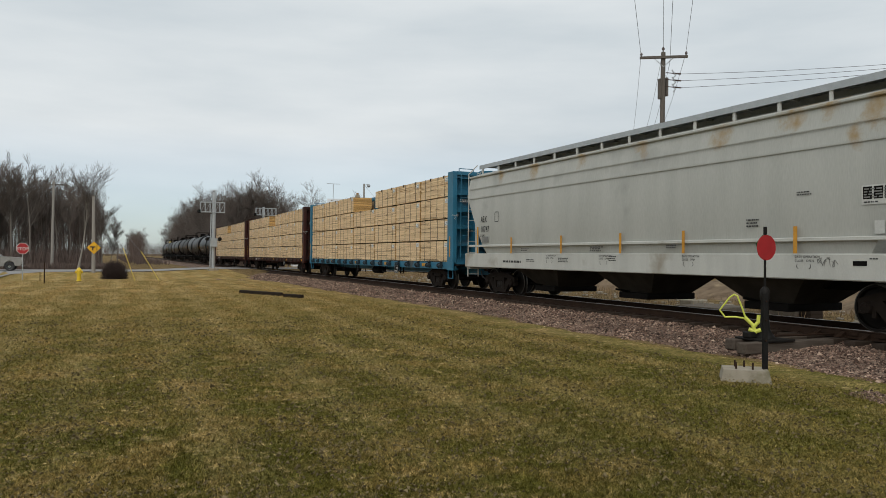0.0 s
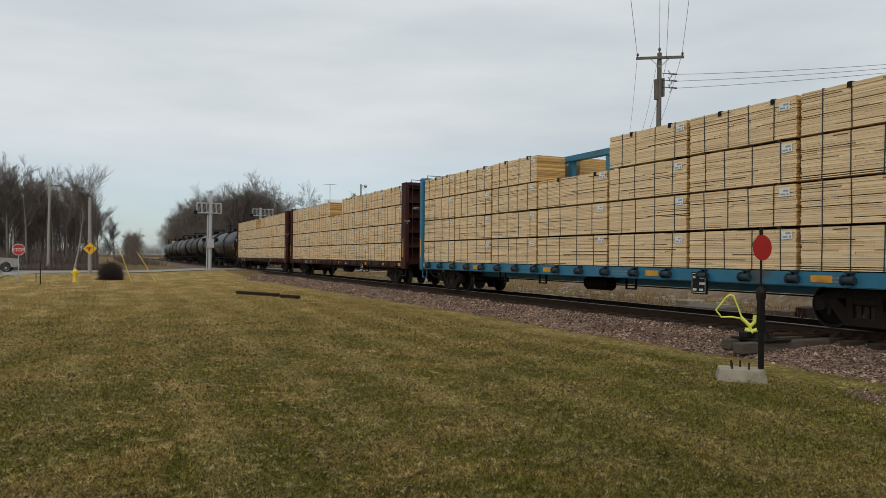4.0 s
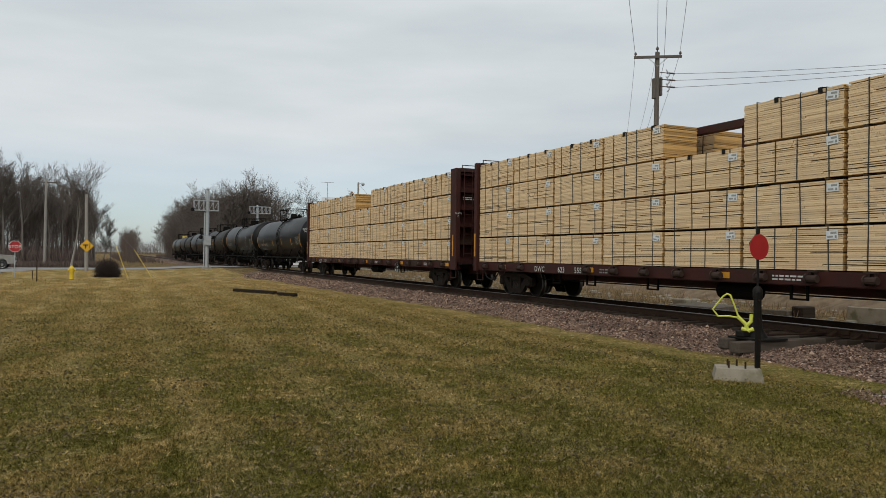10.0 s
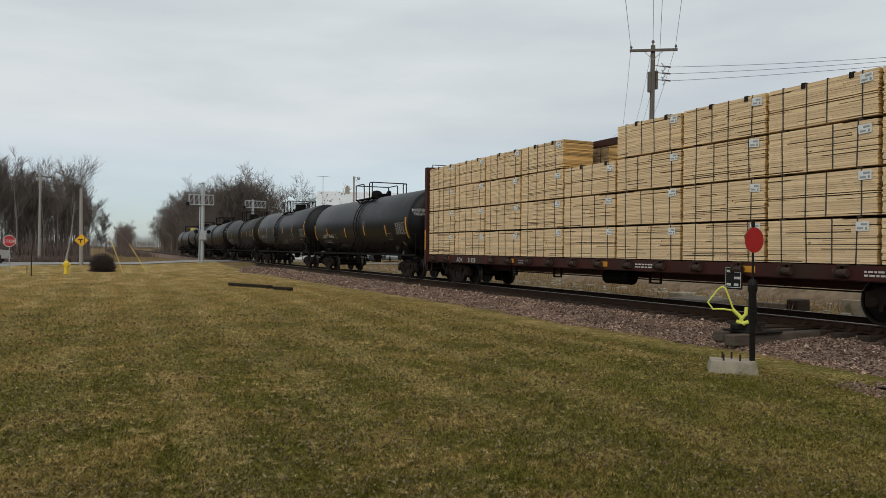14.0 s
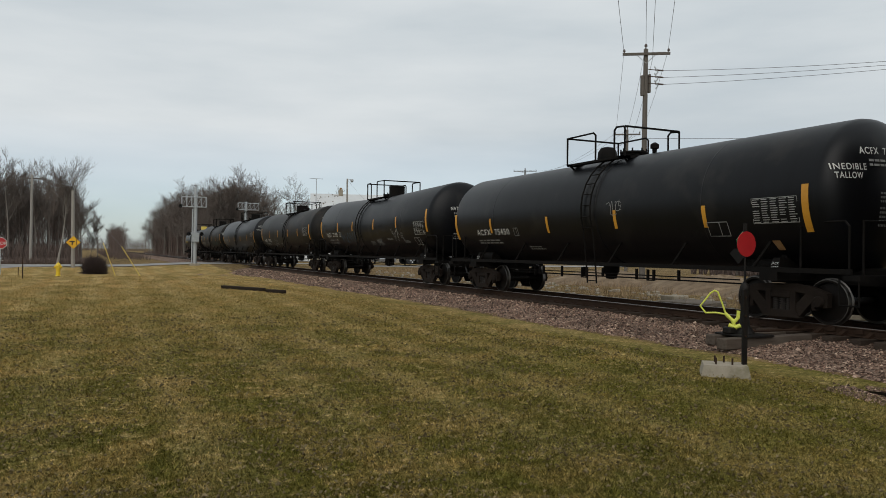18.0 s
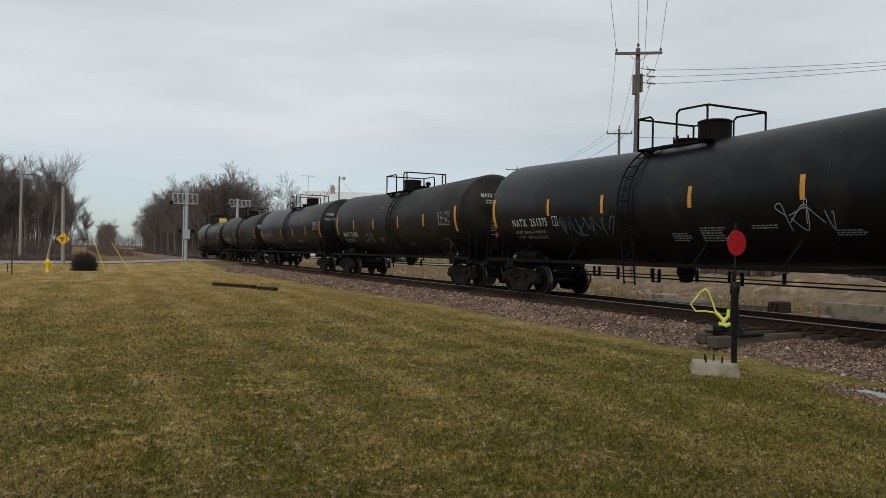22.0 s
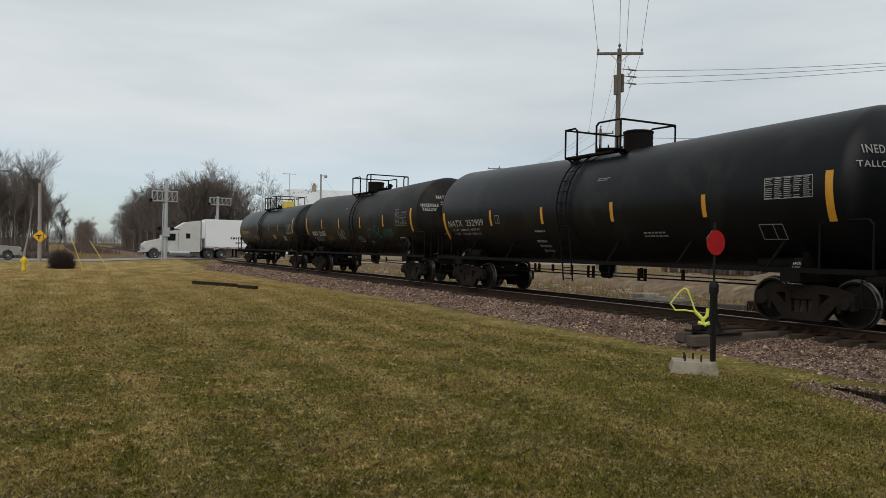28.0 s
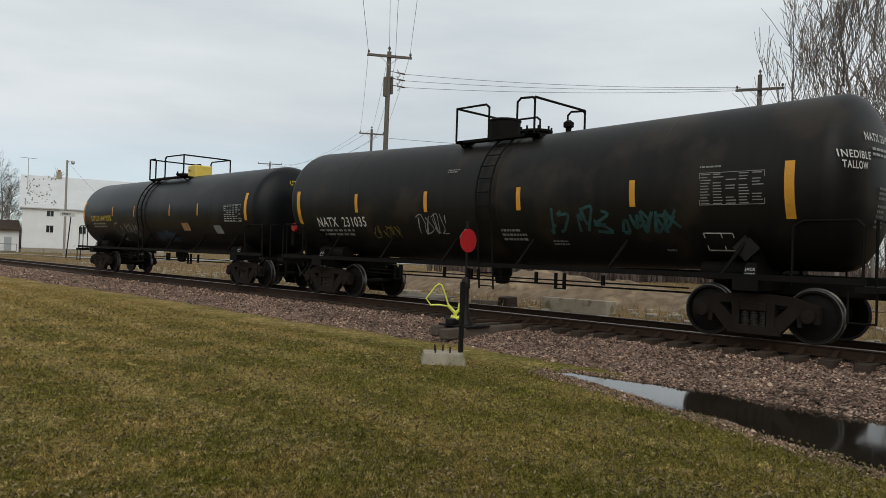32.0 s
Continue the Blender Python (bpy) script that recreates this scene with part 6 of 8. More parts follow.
def switch_stand():
    # head-block ties that carry the stand
    for y, a in ((10.12, 10.62), (10.72, 10.95)):
        b = Build().cbox(a, TX - 1.34, y - 0.12, y + 0.12, -0.14, 0.06, 0.015)
        part_ob = part("head_block_tie", b, M["brown_timber"])
        tagged(part_ob, "weathered grey head-block timber lying in the ballast", "timber", "head-block timbers")
    s = thing("switch_stand", "black switch stand with a red disc target on weathered timbers", "switch stand", at=(11.48, 10.36, 0.06))
    part("base_plate", Build().cbox(-0.34, 0.34, -0.42, 0.42, 0, 0.04, 0.01), M["black_metal"], s)
    part("pedestal", Build().lathe([(0.20, 0.04), (0.16, 0.10), (0.10, 0.2), (0.075, 0.45), (0.07, 0.75), (0.09, 0.80), (0.09, 0.95), (0.04, 1.02)], 16, axis="z"), M["black_metal"], s, smooth=40)
    part("spindle", Build().cyl((0, 0, 1.0), (0, 0, 2.17), 0.022, n=8), M["black_metal"], s)
    part("lamp_tip", Build().cyl((0, 0, 2.02), (0, 0, 2.17), 0.035, n=8), M["black_metal"], s)
    part("red_target", Build().cyl((0, -0.035, 1.77), (0, -0.025, 1.77), 0.245, n=40), M["red_target"], s, "red disc target")
    part("green_target", Build().cyl((0.03, 0.03, 1.79), (0.03, 0.04, 1.79), 0.235, n=6), M["green_target"], s, "green target behind the red disc")
    part("target_bracket", Build().box(-0.04, 0.04, -0.025, 0.03, 1.55, 1.99), M["black_metal"], s)
    # throw lever, bent from one bar, with its forked foot
    lev = Build()
    h = Vector((0.707, -0.707, 0))
    base = Vector((-0.36, 0.22, 0.0))

    def q(u, z):
        return tuple(base + h * u + Vector((0, 0, z)))
    loop = [(0.10, 0.40), (-0.12, 0.43), (-0.30, 0.42), (-0.40, 0.55), (-0.22, 0.80), (-0.14, 0.86), (-0.08, 0.83), (0.0, 0.62), (0.06, 0.44)]
    lev.tube([q(u, z) for u, z in loop], 0.017, 8)
    part("throw_lever", lev, M["lime"], s, "bent safety-yellow throw lever")
    lev = Build()
    lev.tube([q(0.05, 0.43), q(0.20, 0.28), q(0.24, 0.12)], 0.036, 8).tube([q(0.20, 0.24), q(0.29, 0.34), q(0.30, 0.48)], 0.034, 8).tube([q(0.12, 0.20), q(0.24, 0.16), q(0.34, 0.20)], 0.04, 8)
    part("lever_foot", lev, M["lime"], s, "safety-yellow forked lever foot")
    part("keeper", Build().cbox(-0.36, -0.14, 0.02, 0.22, 0.04, 0.16, 0.02), M["black_metal"], s)
    part("throw_rod", Build().tube([(0.1, 0.1, 0.06), (2.6, 0.1, 0.03)], 0.025), M["rail"], s)
    # concrete block with its anchor bolts and the stub post
    z0 = gz(8.65, 8.15)
    b = Build()
    w0, w1, d = 0.36, 0.31, 0.235
    b.add([(-w0, -w0 * 0.8, 0), (w0, -w0 * 0.8, 0), (w0, w0 * 0.8, 0), (-w0, w0 * 0.8, 0), (-w1, -w1 * 0.8, d), (w1, -w1 * 0.8, d), (w1, w1 * 0.8, d), (-w1, w1 * 0.8, d)], [(0, 3, 2, 1), (4, 5, 6, 7), (0, 1, 5, 4), (1, 2, 6, 5), (2, 3, 7, 6), (3, 0, 4, 7)])
    f = thing("concrete_footing", "weathered concrete footing block with rusty anchor bolts on the lawn", "footing", at=(8.66, 8.18, z0 - 0.06), turn=-42)
    part("block", b, M["concrete"], f)
    for x, y in ((-0.13, -0.12), (0.0, 0.13), (0.10, -0.12), (-0.13, 0.13)):
        part("anchor_bolt", Build().cyl((x, y, d - 0.01), (x, y, d + 0.10), 0.014, n=6), M["rail"], f)
    p = thing("steel_post", "black steel post beside the concrete footing", "post", at=(8.86, 7.98, z0 + 0.1))
    part("post", Build().box(-0.045, 0.045, -0.006, 0.006, -0.1, 1.2).box(-0.006, 0.006, 0, 0.06, -0.1, 1.2), M["black_metal"], p)
    for z in (0.5, 0.8, 1.08):
        part("bolt", Build().cyl((0, -0.02, z), (0, -0.006, z), 0.015, n=6), M["rail"], p)


switch_stand()


def lawn_timbers():
    for x0, y0, x1, y1, w in ((5.35, 33.3, 6.55, 30.6, 0.11), (6.6, 30.2, 7.1, 29.3, 0.10)):
        ln = math.hypot(x1 - x0, y1 - y0)
        o = part("old_timber", Build().cbox(-w, w, -ln / 2, ln / 2, 0, 0.14, 0.02), M["rotten"])
        o.location = ((x0 + x1) / 2, (y0 + y1) / 2, gz((x0 + x1) / 2, (y0 + y1) / 2) - 0.01)
        o.rotation_euler = (0, 0, math.atan2(y1 - y0, x1 - x0) - math.pi / 2)
        tagged(o, "dark rotting timber lying at the lawn's edge", "timber", "old timbers")


lawn_timbers()


def puddle():
    b = Build()
    n = 40
    pts = []
    for i in range(n):
        a = 2 * math.pi * i / n
        r = 1 + 0.12 * noise.noise((math.cos(a) * 2, math.sin(a) * 2, 7))
        pts.append((8.75 + 2.3 * r * math.cos(a) - 0.32 * (5.6 * r * math.sin(a) < 0) * 0, 1.7 + 5.6 * r * math.sin(a)))
    b.add([(x, y, PUDDLE_Z) for x, y in pts], [tuple(range(n))])
    o = part("puddle", b, M["water"])
    tagged(o, "still rain puddle between lawn and ballast", "water", kind="structure")


puddle()


# ---- across the track ----
def far_side():
    rnd = random.Random(12)
    b = Build()
    for i in range(420):
        y = rnd.uniform(-4, 60)
        x = rnd.uniform(18.0, 23.0)
        s = rnd.uniform(0.03, 0.09) * (1.9 if i % 9 == 0 else 1)
        z = gz(x, y)
        b.cbox(x - s, x + s, y - s * 1.3, y + s * 1.3, z - 0.05, z + s * 0.9, s * 0.3)
    tagged(part("rubble", b, M["concrete"]), "broken rubble along the far ballast edge", "rubble", kind="stuff")
    for i, (x, y, sx, sy, h, m) in enumerate(((19.6, 13.1, 0.35, 1.1, 0.42, "concrete"), (19.0, 19.4, 0.7, 0.9, 0.16, "old_tie"), (19.2, 15.6, 0.22, 0.26, 0.36, "tie"), (19.0, 16.4, 0.2, 0.5, 0.22, "old_tie"), (19.2, 20.6, 0.3, 0.3, 0.28, "concrete"), (19.4, 8.0, 0.2, 0.9, 0.2, "tie"))):
        z = gz(x, y)
        o = part("concrete_block" if m == "concrete" else "scrap_timber", Build().cbox(-sx, sx, -sy, sy, -0.05, h, 0.03), M[m], at=(x, y, z))
        o.rotation_euler = (0, radians(rnd.uniform(-4, 4)), radians(rnd.uniform(-20, 20)))
        tagged(o, "weathered concrete block in the dry grass across the track" if m == "concrete" else "grey scrap timber in the dry grass across the track", "block" if m == "concrete" else "timber")
    # heaps of dirt
    for x, y, r, h in ((24, 14.5, 2.6, 0.9), (25.5, 19, 3.2, 1.1), (24.5, 10, 2.4, 0.8), (26, 25, 3.0, 0.8), (27, 34, 3.5, 0.8)):
        b = Build()
        n, m = 18, 7
        v, f = [], []
        for j in range(m + 1):
            for i in range(n):
                a, q = 2 * math.pi * i / n, j / m
                rr = r * (1 - q) * (1 + 0.18 * noise.noise((math.cos(a) * 1.5 + x, math.sin(a) * 1.5 + y, q)))
                v.append((x + rr * math.cos(a), y + 1.4 * rr * math.sin(a), gz(x, y) - 0.05 + h * (1 - (1 - q) ** 2) * (1 + 0.2 * noise.noise((rr * 1.5, a * 2, 3)))))
        for j in range(m):
            for i in range(n):
                f.append((j * n + i, j * n + (i + 1) % n, (j + 1) * n + (i + 1) % n, (j + 1) * n + i))
        tagged(part("earth_mound", b.add(v, f), M["earth"], smooth=60), "brown heap of earth across the track", "earth heap", "earth heaps")
    # gravel drive behind
    b = Build()
    v, f = [], []
    for i in range(30):
        y = -10 + i * 2.9
        for x in (31.0, 33.5):
            v.append((x + 0.8 * math.sin(y * 0.05), y, gz(x, y) + 0.03))
    f = [(2 * i, 2 * i + 1, 2 * i + 3, 2 * i + 2) for i in range(29)]
    tagged(part("gravel_drive", b.add(v, f), M["gravel"]), "pale gravel drive across the track", "drive", kind="structure")
    # dry grass tufts
    rnd = random.Random(5)
    v, f = [], []
    for i in range(30000):
        y = -6 + 72 * rnd.random() ** 1.3
        x = 18.6 + 15 * rnd.random() ** 1.1
        if noise.noise((x * 0.35, y * 0.22, 4)) < rnd.uniform(-0.35, 0.3) * (1 - smooth(26, 31, x)):
            continue
        z = gz(x, y) - 0.02
        h = rnd.uniform(0.12, 0.42)
        a, w = rnd.uniform(0, 6.28), rnd.uniform(0.008, 0.02)
        dx, dy = rnd.uniform(-0.15, 0.15), rnd.uniform(-0.15, 0.15)
        k = len(v)
        v += [(x - w * math.cos(a), y - w * math.sin(a), z), (x + w * math.cos(a), y + w * math.sin(a), z), (x + dx, y + dy, z + h)]
        f.append((k, k + 1, k + 2))
    me = bpy.data.meshes.new("dry_grass")
    me.from_pydata(v, [], f)
    me.materials.append(M["straw"])
    tagged(new("dry_grass", me), "tall straw-coloured dead grass across the track", "grass", kind="stuff")


M["straw"] = mat("dead_straw", (0.26, 0.178, 0.098), (0.17, 0.115, 0.064), 2, 0.9, island=0.7)
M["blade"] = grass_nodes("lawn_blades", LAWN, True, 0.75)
far_side()


def lawn_blades():
    """Short mown blades and dead leaves over the near lawn."""
    rnd = np.random.default_rng(2)
    n = 620000
    r = 4.3 + 50 * rnd.random(n) ** 2.3
    a = rnd.uniform(-14, 86, n)
    keep = (rnd.random(n) > np.clip((r - 20) / 34, 0, 0.96)) & (rnd.random(n) < (r - 4.3) / 0.7) & (rnd.random(n) < np.minimum(a + 14, 86 - a) / 5)
    r, a = r[keep], np.radians(a[keep])
    x, y = r * np.sin(a), r * np.cos(a)
    fringe, wet = 0.25 * rnd.random(len(r)) ** 2, 0.10 * rnd.random(len(r))
    keep = np.array([px <= edge_x(py) + q and dip(px, py) <= w and (q > 0.12 or not bank(px, py)) for px, py, q, w in zip(x.tolist(), y.tolist(), fringe, wet)])
    x, y, r = x[keep], y[keep], r[keep]
    n = len(x)
    z = np.array([gz(px, py) for px, py in zip(x.tolist(), y.tolist())]) - 0.004
    h = rnd.uniform(0.016, 0.048, n) * (1 + np.minimum(r, 25) * 0.018)
    w = rnd.uniform(0.0022, 0.0046, n) * (1 + r * 0.10)
    b, c = rnd.uniform(0, 6.283, n), rnd.uniform(0, 6.283, n)
    lean = rnd.uniform(0.3, 1.4, n) * h
    v = np.empty((n, 3, 3))
    v[:, 0] = np.stack((x - w * np.cos(b), y - w * np.sin(b), z), 1)
    v[:, 1] = np.stack((x + w * np.cos(b), y + w * np.sin(b), z), 1)
    v[:, 2] = np.stack((x + lean * np.cos(c), y + lean * np.sin(c), z + h), 1)
    me = bpy.data.meshes.new("lawn_grass")
    me.from_pydata(v.reshape(-1, 3).tolist(), [], np.arange(3 * n).reshape(-1, 3).tolist())
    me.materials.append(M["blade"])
    tagged(new("lawn_grass", me), "short mown half-dormant grass", "grass", kind="stuff")
    # withered leaves, folded along the rib, lying in drifts
    rnd = random.Random(4)
    v, f = [], []
    for i in range(38000):
        r = 4.4 + 17 * rnd.random() ** 1.5
        a = radians(rnd.uniform(-12, 84))
        x, y = r * math.sin(a), r * math.cos(a)
        if x > edge_x(y) or noise.noise((x * 0.8, y * 0.8, 8)) + 0.5 * noise.noise((x * 2.6, y * 2.6, 3)) < rnd.uniform(-0.55, 0.62):
            continue
        z = gz(x, y) + 0.030 + rnd.random() * 0.018
        s = rnd.uniform(0.007, 0.014) * (1.4 if rnd.random() < 0.08 else 1.0) * (1 + r * 0.045)
        t = rnd.uniform(0, 6.283)
        u, w = (math.cos(t) * s, math.sin(t) * s), (-math.sin(t) * s * 0.75, math.cos(t) * s * 0.75)
        lift, curl = s * rnd.uniform(0.7, 1.9), s * rnd.uniform(-0.4, 1.2)
        k = len(v)
        v += [(x - u[0], y - u[1], z), (x + u[0] * 1.2, y + u[1] * 1.2, z + curl), (x + w[0] + u[0] * 0.3, y + w[1] + u[1] * 0.3, z + lift), (x - w[0] - u[0] * 0.2, y - w[1] - u[1] * 0.2, z + lift * 0.7), (x + w[0] * 0.8 - u[0] * 0.7, y + w[1] * 0.8 - u[1] * 0.7, z + lift * 0.5)]
        f += [(k, k + 1, k + 2, k + 4), (k, k + 3, k + 1)]
    me = bpy.data.meshes.new("fallen_leaves")
    me.from_pydata(v, [], f)
    me.materials.append(M["leaf"])
    tagged(new("fallen_leaves", me), "small withered leaves on the lawn", "leaves", kind="stuff")


lawn_blades()


# ---- the road and its furniture ----
def roads():
    def sheet(name, xs, ys, lift, material, label):
        v = [(x, y, gz(x, y) + lift) for y in ys for x in xs]
        n = len(xs)
        f = [(j * n + i, j * n + i + 1, (j + 1) * n + i + 1, (j + 1) * n + i) for j in range(len(ys) - 1) for i in range(n - 1)]
        tagged(part(name, Build().add(v, f), material, smooth=60), label, "road", kind="structure")
    xs = [-300, -120, -60] + list(np.arange(-40, 12.9, 1.5)) + [12.95]
    sheet("road", xs, list(np.linspace(74.0, 81.5, 6)), 0.05, M["asphalt"], "worn pale asphalt road")
    xs = [15.6] + list(np.arange(16, 60, 2)) + [100, 200, 300]
    sheet("road", xs, list(np.linspace(74.0, 81.5, 6)), 0.05, M["asphalt"], "worn pale asphalt road beyond the crossing")
    sheet("side_road", list(np.linspace(-15.0, -8.0, 4)), [-40, -20, 0, 20, 30, 40, 50, 55, 60, 64, 68, 72, 74.0], 0.05, M["asphalt"], "worn pale asphalt side road")
    b = Build()
    b.add([(-8.0, 64, gz(-8, 64) + 0.05), (-8.0, 74, gz(-8, 74) + 0.05), (-1.5, 74, gz(-1.5, 74) + 0.05), (-5.0, 72, gz(-5, 72) + 0.05), (-7.2, 68.5, gz(-7, 68.5) + 0.05)], [(0, 4, 3, 2, 1)])
    tagged(part("road_corner", b, M["asphalt"]), "rounded asphalt corner of the side road", "road", kind="structure")
    # crossing panels between the rails
    for k in range(8):
        y = 74.0 + k * 0.94
        for x0, x1 in ((TX - 0.68, TX + 0.68), (TX - 1.33, TX - 0.83), (TX + 0.83, TX + 1.33)):
            part("crossing_panel", Build().cbox(x0, x1, y, y + 0.92, 0.05, 0.215, 0.01), M["tie"], TRACK, "dark timber crossing panel")


roads()


def signal_mast(x, y, turn, label, arms, za=5.4, zb=6.3):
    z = gz(x, y)
    s = thing("crossing_signal", label, "signal", at=(x, y, z), turn=turn)
    part("foundation", Build().cbox(-0.45, 0.45, -0.45, 0.45, -0.2, 0.18, 0.03), M["concrete"], s)
    part("mast", Build().cyl((0, 0, 0.15), (0, 0, 7.1), 0.18, 0.16, n=16), M["galv"], s, smooth=40)
    part("conduit", Build().cyl((-0.28, 0, 0.15), (-0.24, 0, 5.2), 0.06, n=8), M["galv"], s)
    part("equipment_box", Build().cbox(-0.30, 0.30, -0.42, -0.18, 2.15, 3.0, 0.03), M["galv"], s)
    part("mast_cap", Build().lathe([(0.18, 7.1), (0.16, 7.18), (0.03, 7.22)], 16, axis="z"), M["galv"], s)
    # latticed cantilever with walkway rails
    for a, b in arms:
        arm = part("cantilever", Build().tube([(a, -0.25, za), (b, -0.25, za)], 0.035), M["galv"], s)
        for zz, q in ((za, 0.25), (zb, -0.25), (zb, 0.25)):
            part("chord", Build().tube([(a, q, zz), (b, q, zz)], 0.035), M["galv"], arm)
        n = max(2, int(abs(b - a) / 0.4))
        for i in range(n + 1):
            u = a + (b - a) * i / n
            for q in (-0.25, 0.25):
                part("lattice_post", Build().tube([(u, q, za), (u, q, zb)], 0.022), M["galv"], arm)
            if i < n:
                part("lattice_brace", Build().tube([(u, -0.25, za), (u + (b - a) / n, -0.25, zb)], 0.016), M["galv"], arm)
        g = Build()
        g.box(min(a, b), max(a, b), -0.28, 0.28, za - 0.04, za + 0.01)
        part("walkway", g, M["galv"], s)
    for u, zz in ((-0.55, 2.9), (0.55, 2.9)) + (((arms[0][0] * 1.08, za + 0.05),) if arms else ()):
        for q in (-1, 1):
            h = part("flasher", Build().cyl((u, q * 0.15, zz), (u, q * 0.23, zz), 0.17, n=20), M["black_metal"], s)
            part("lens", Build().cyl((u, q * 0.225, zz), (u, q * 0.25, zz), 0.085, n=14), M["dark_glass"], h)
            part("hood", Build().cyl((u, q * 0.24, zz + 0.02), (u, q * 0.48, zz + 0.02), 0.10, 0.11, n=14, caps=False), M["black_metal"], h)
    part("flasher_arm", Build().tube([(-0.55, 0, 2.9), (0.55, 0, 2.9)], 0.04), M["galv"], s)
    part("bell", Build().lathe([(0.02, 7.2), (0.06, 7.22), (0.06, 7.3), (0.16, 7.32), (0.18, 7.4), (0.03, 7.48)], 14, axis="z"), M["galv"], s)
    return s


signal_mast(8.9, 71.3, 0, "grey cantilever crossing signal mast beside the road", [(-1.2, 0.95)])
signal_mast(17.0, 90.0, 0, "grey crossing signal mast with a short cantilever beyond the road", [(-0.9, 1.5)], 6.5, 7.3)


def street_furniture():
    def post(x, y, h, r, m, name, label, cat):
        z = gz(x, y)
        t = thing(name, label, cat, at=(x, y, z))
        part("post", Build().cyl((0, 0, -0.2), (0, 0, h), r, r * 0.85, n=10), M[m], t, smooth=40)
        return t
    # stop sign
    t = post(-5.95, 64.7, 2.75, 0.035, "galv", "stop_sign", "red stop sign on a galvanised post by the side road", "sign")
    octo = [(0.46 * math.cos(radians(22.5 + 45 * i)), 2.38 + 0.46 * math.sin(radians(22.5 + 45 * i))) for i in range(8)]
    part("rim", Build().prism(octo, "y", -0.062, -0.052), M["white_text"], t)
    inner = [(u * 0.92, 2.38 + (w - 2.38) * 0.92) for u, w in octo]
    part("face", Build().prism(inner, "y", -0.066, -0.061), M["stop_red"], t, "red sign face")
    v, f = letters("STOP", 0.24, 0.92)
    wd = max(p[0] for p in v)
    part("lettering", Build().add([(u - wd / 2, -0.072, 2.25 + w) for u, w in v], f), M["white_text"], t)
    # warning diamond on its pole
    x, y = -1.15, 71.9
    z = gz(x, y)
    t = thing("utility_pole", "short grey utility pole carrying a yellow warning sign", "pole", at=(x, y, z))
    part("post", Build().cyl((0, 0, -0.4), (-0.08, 0, 6.7), 0.17, 0.12, n=12), M["pole_grey"], t, smooth=40)
    s = part("warning_sign", Build().prism([(0, 1.62), (0.56, 2.18), (0, 2.74), (-0.56, 2.18)], "y", -0.215, -0.20), M["sign_yellow"], t, "yellow diamond warning sign")
    part("symbol_bar", Build().box(-0.30, 0.12, -0.222, -0.216, 2.20, 2.30), M["dark_text"], s)
    part("symbol_stem", Build().box(-0.13, -0.03, -0.222, -0.216, 1.95, 2.20), M["dark_text"], s)
    part("symbol_track", Build().box(0.22, 0.27, -0.222, -0.216, 1.95, 2.45), M["dark_text"], s)
    # tall pole behind the junction
    x, y = -5.8, 94.8
    t = thing("utility_pole", "tall grey utility pole with a crossarm before the woods", "pole", at=(x, y, gz(x, y)))
    part("post", Build().cyl((0, 0, -0.4), (0.05, 0, 10.0), 0.17, 0.12, n=12), M["pole_grey"], t, smooth=40)
    part("crossarm", Build().box(-1.2, 1.2, -0.06, 0.06, 9.5, 9.62), M["pole_wood"], t)
    # hydrant
    x, y = -1.6, 50.0
    t = thing("fire_hydrant", "yellow fire hydrant standing on the lawn", "hydrant", at=(x, y, gz(x, y)))
    part("barrel", Build().lathe([(0.17, -0.05), (0.17, 0.03), (0.12, 0.05), (0.115, 0.42), (0.15, 0.45), (0.15, 0.50), (0.12, 0.52), (0.12, 0.60), (0.15, 0.62), (0.14, 0.70), (0.08, 0.78), (0.03, 0.80), (0.03, 0.86), (0.01, 0.87)], 18, axis="z"), M["hydrant"], t, smooth=35)
    part("hose_cap", Build().cyl((-0.10, 0, 0.56), (-0.22, 0, 0.56), 0.07, n=10), M["hydrant"], t)
    part("hose_cap", Build().cyl((0.10, 0, 0.56), (0.22, 0, 0.56), 0.07, n=10), M["hydrant"], t)
    part("pumper_cap", Build().cyl((0, -0.10, 0.52), (0, -0.24, 0.52), 0.09, n=10), M["hydrant"], t)
    # thin marker posts
    for x, y, h in ((-3.1, 44.9, 1.15), (-4.6, 62.5, 0.6)):
        t = post(x, y, h, 0.03, "rail", "marker_post", "thin rusty marker post on the lawn", "post")
    t = post(-9.6, 92.0, 2.2, 0.05, "old_tie", "marker_post", "weathered marker stake before the woods", "post")
    # guy wires with yellow guards
    for x0, y0, x1, z1 in ((1.89, 60, 1.01, 2.0), (3.59, 59.9, 2.26, 1.75)):
        z0 = gz(x0, y0)
        t = thing("guy_guard", "leaning yellow guy-wire guard in the grass", "guy guard", "guy-wire guards", at=(x0, y0, z0))
        part("guard_tube", Build().cyl((0, 0, -0.05), (x1 - x0, 0, z1 - z0), 0.024, n=8), M["yellow_paint"], t)
        part("guy_wire", Build().cyl((x1 - x0, 0, z1 - z0), (-1.2 - x0, 71.9 - y0, 6.3 - z0), 0.008, n=4), M["wire"], t)
    # leaning mile board on a steel post, its figures unreadable bars
    x, y = 23.3, 70.0
    t = thing("number_board", "small white board on a leaning steel post across the track", "sign", at=(x, y, gz(x, y)))
    part("post", Build().cyl((0, 0, -0.2), (0.32, 0, 3.75), 0.05, n=8), M["frame_black"], t)
    part("board", Build().box(-0.62, 0.62, -0.09, -0.06, 3.72, 4.2), M["white_text"], t)
    v, f = bars(0.9, 0.35, 1, 3)
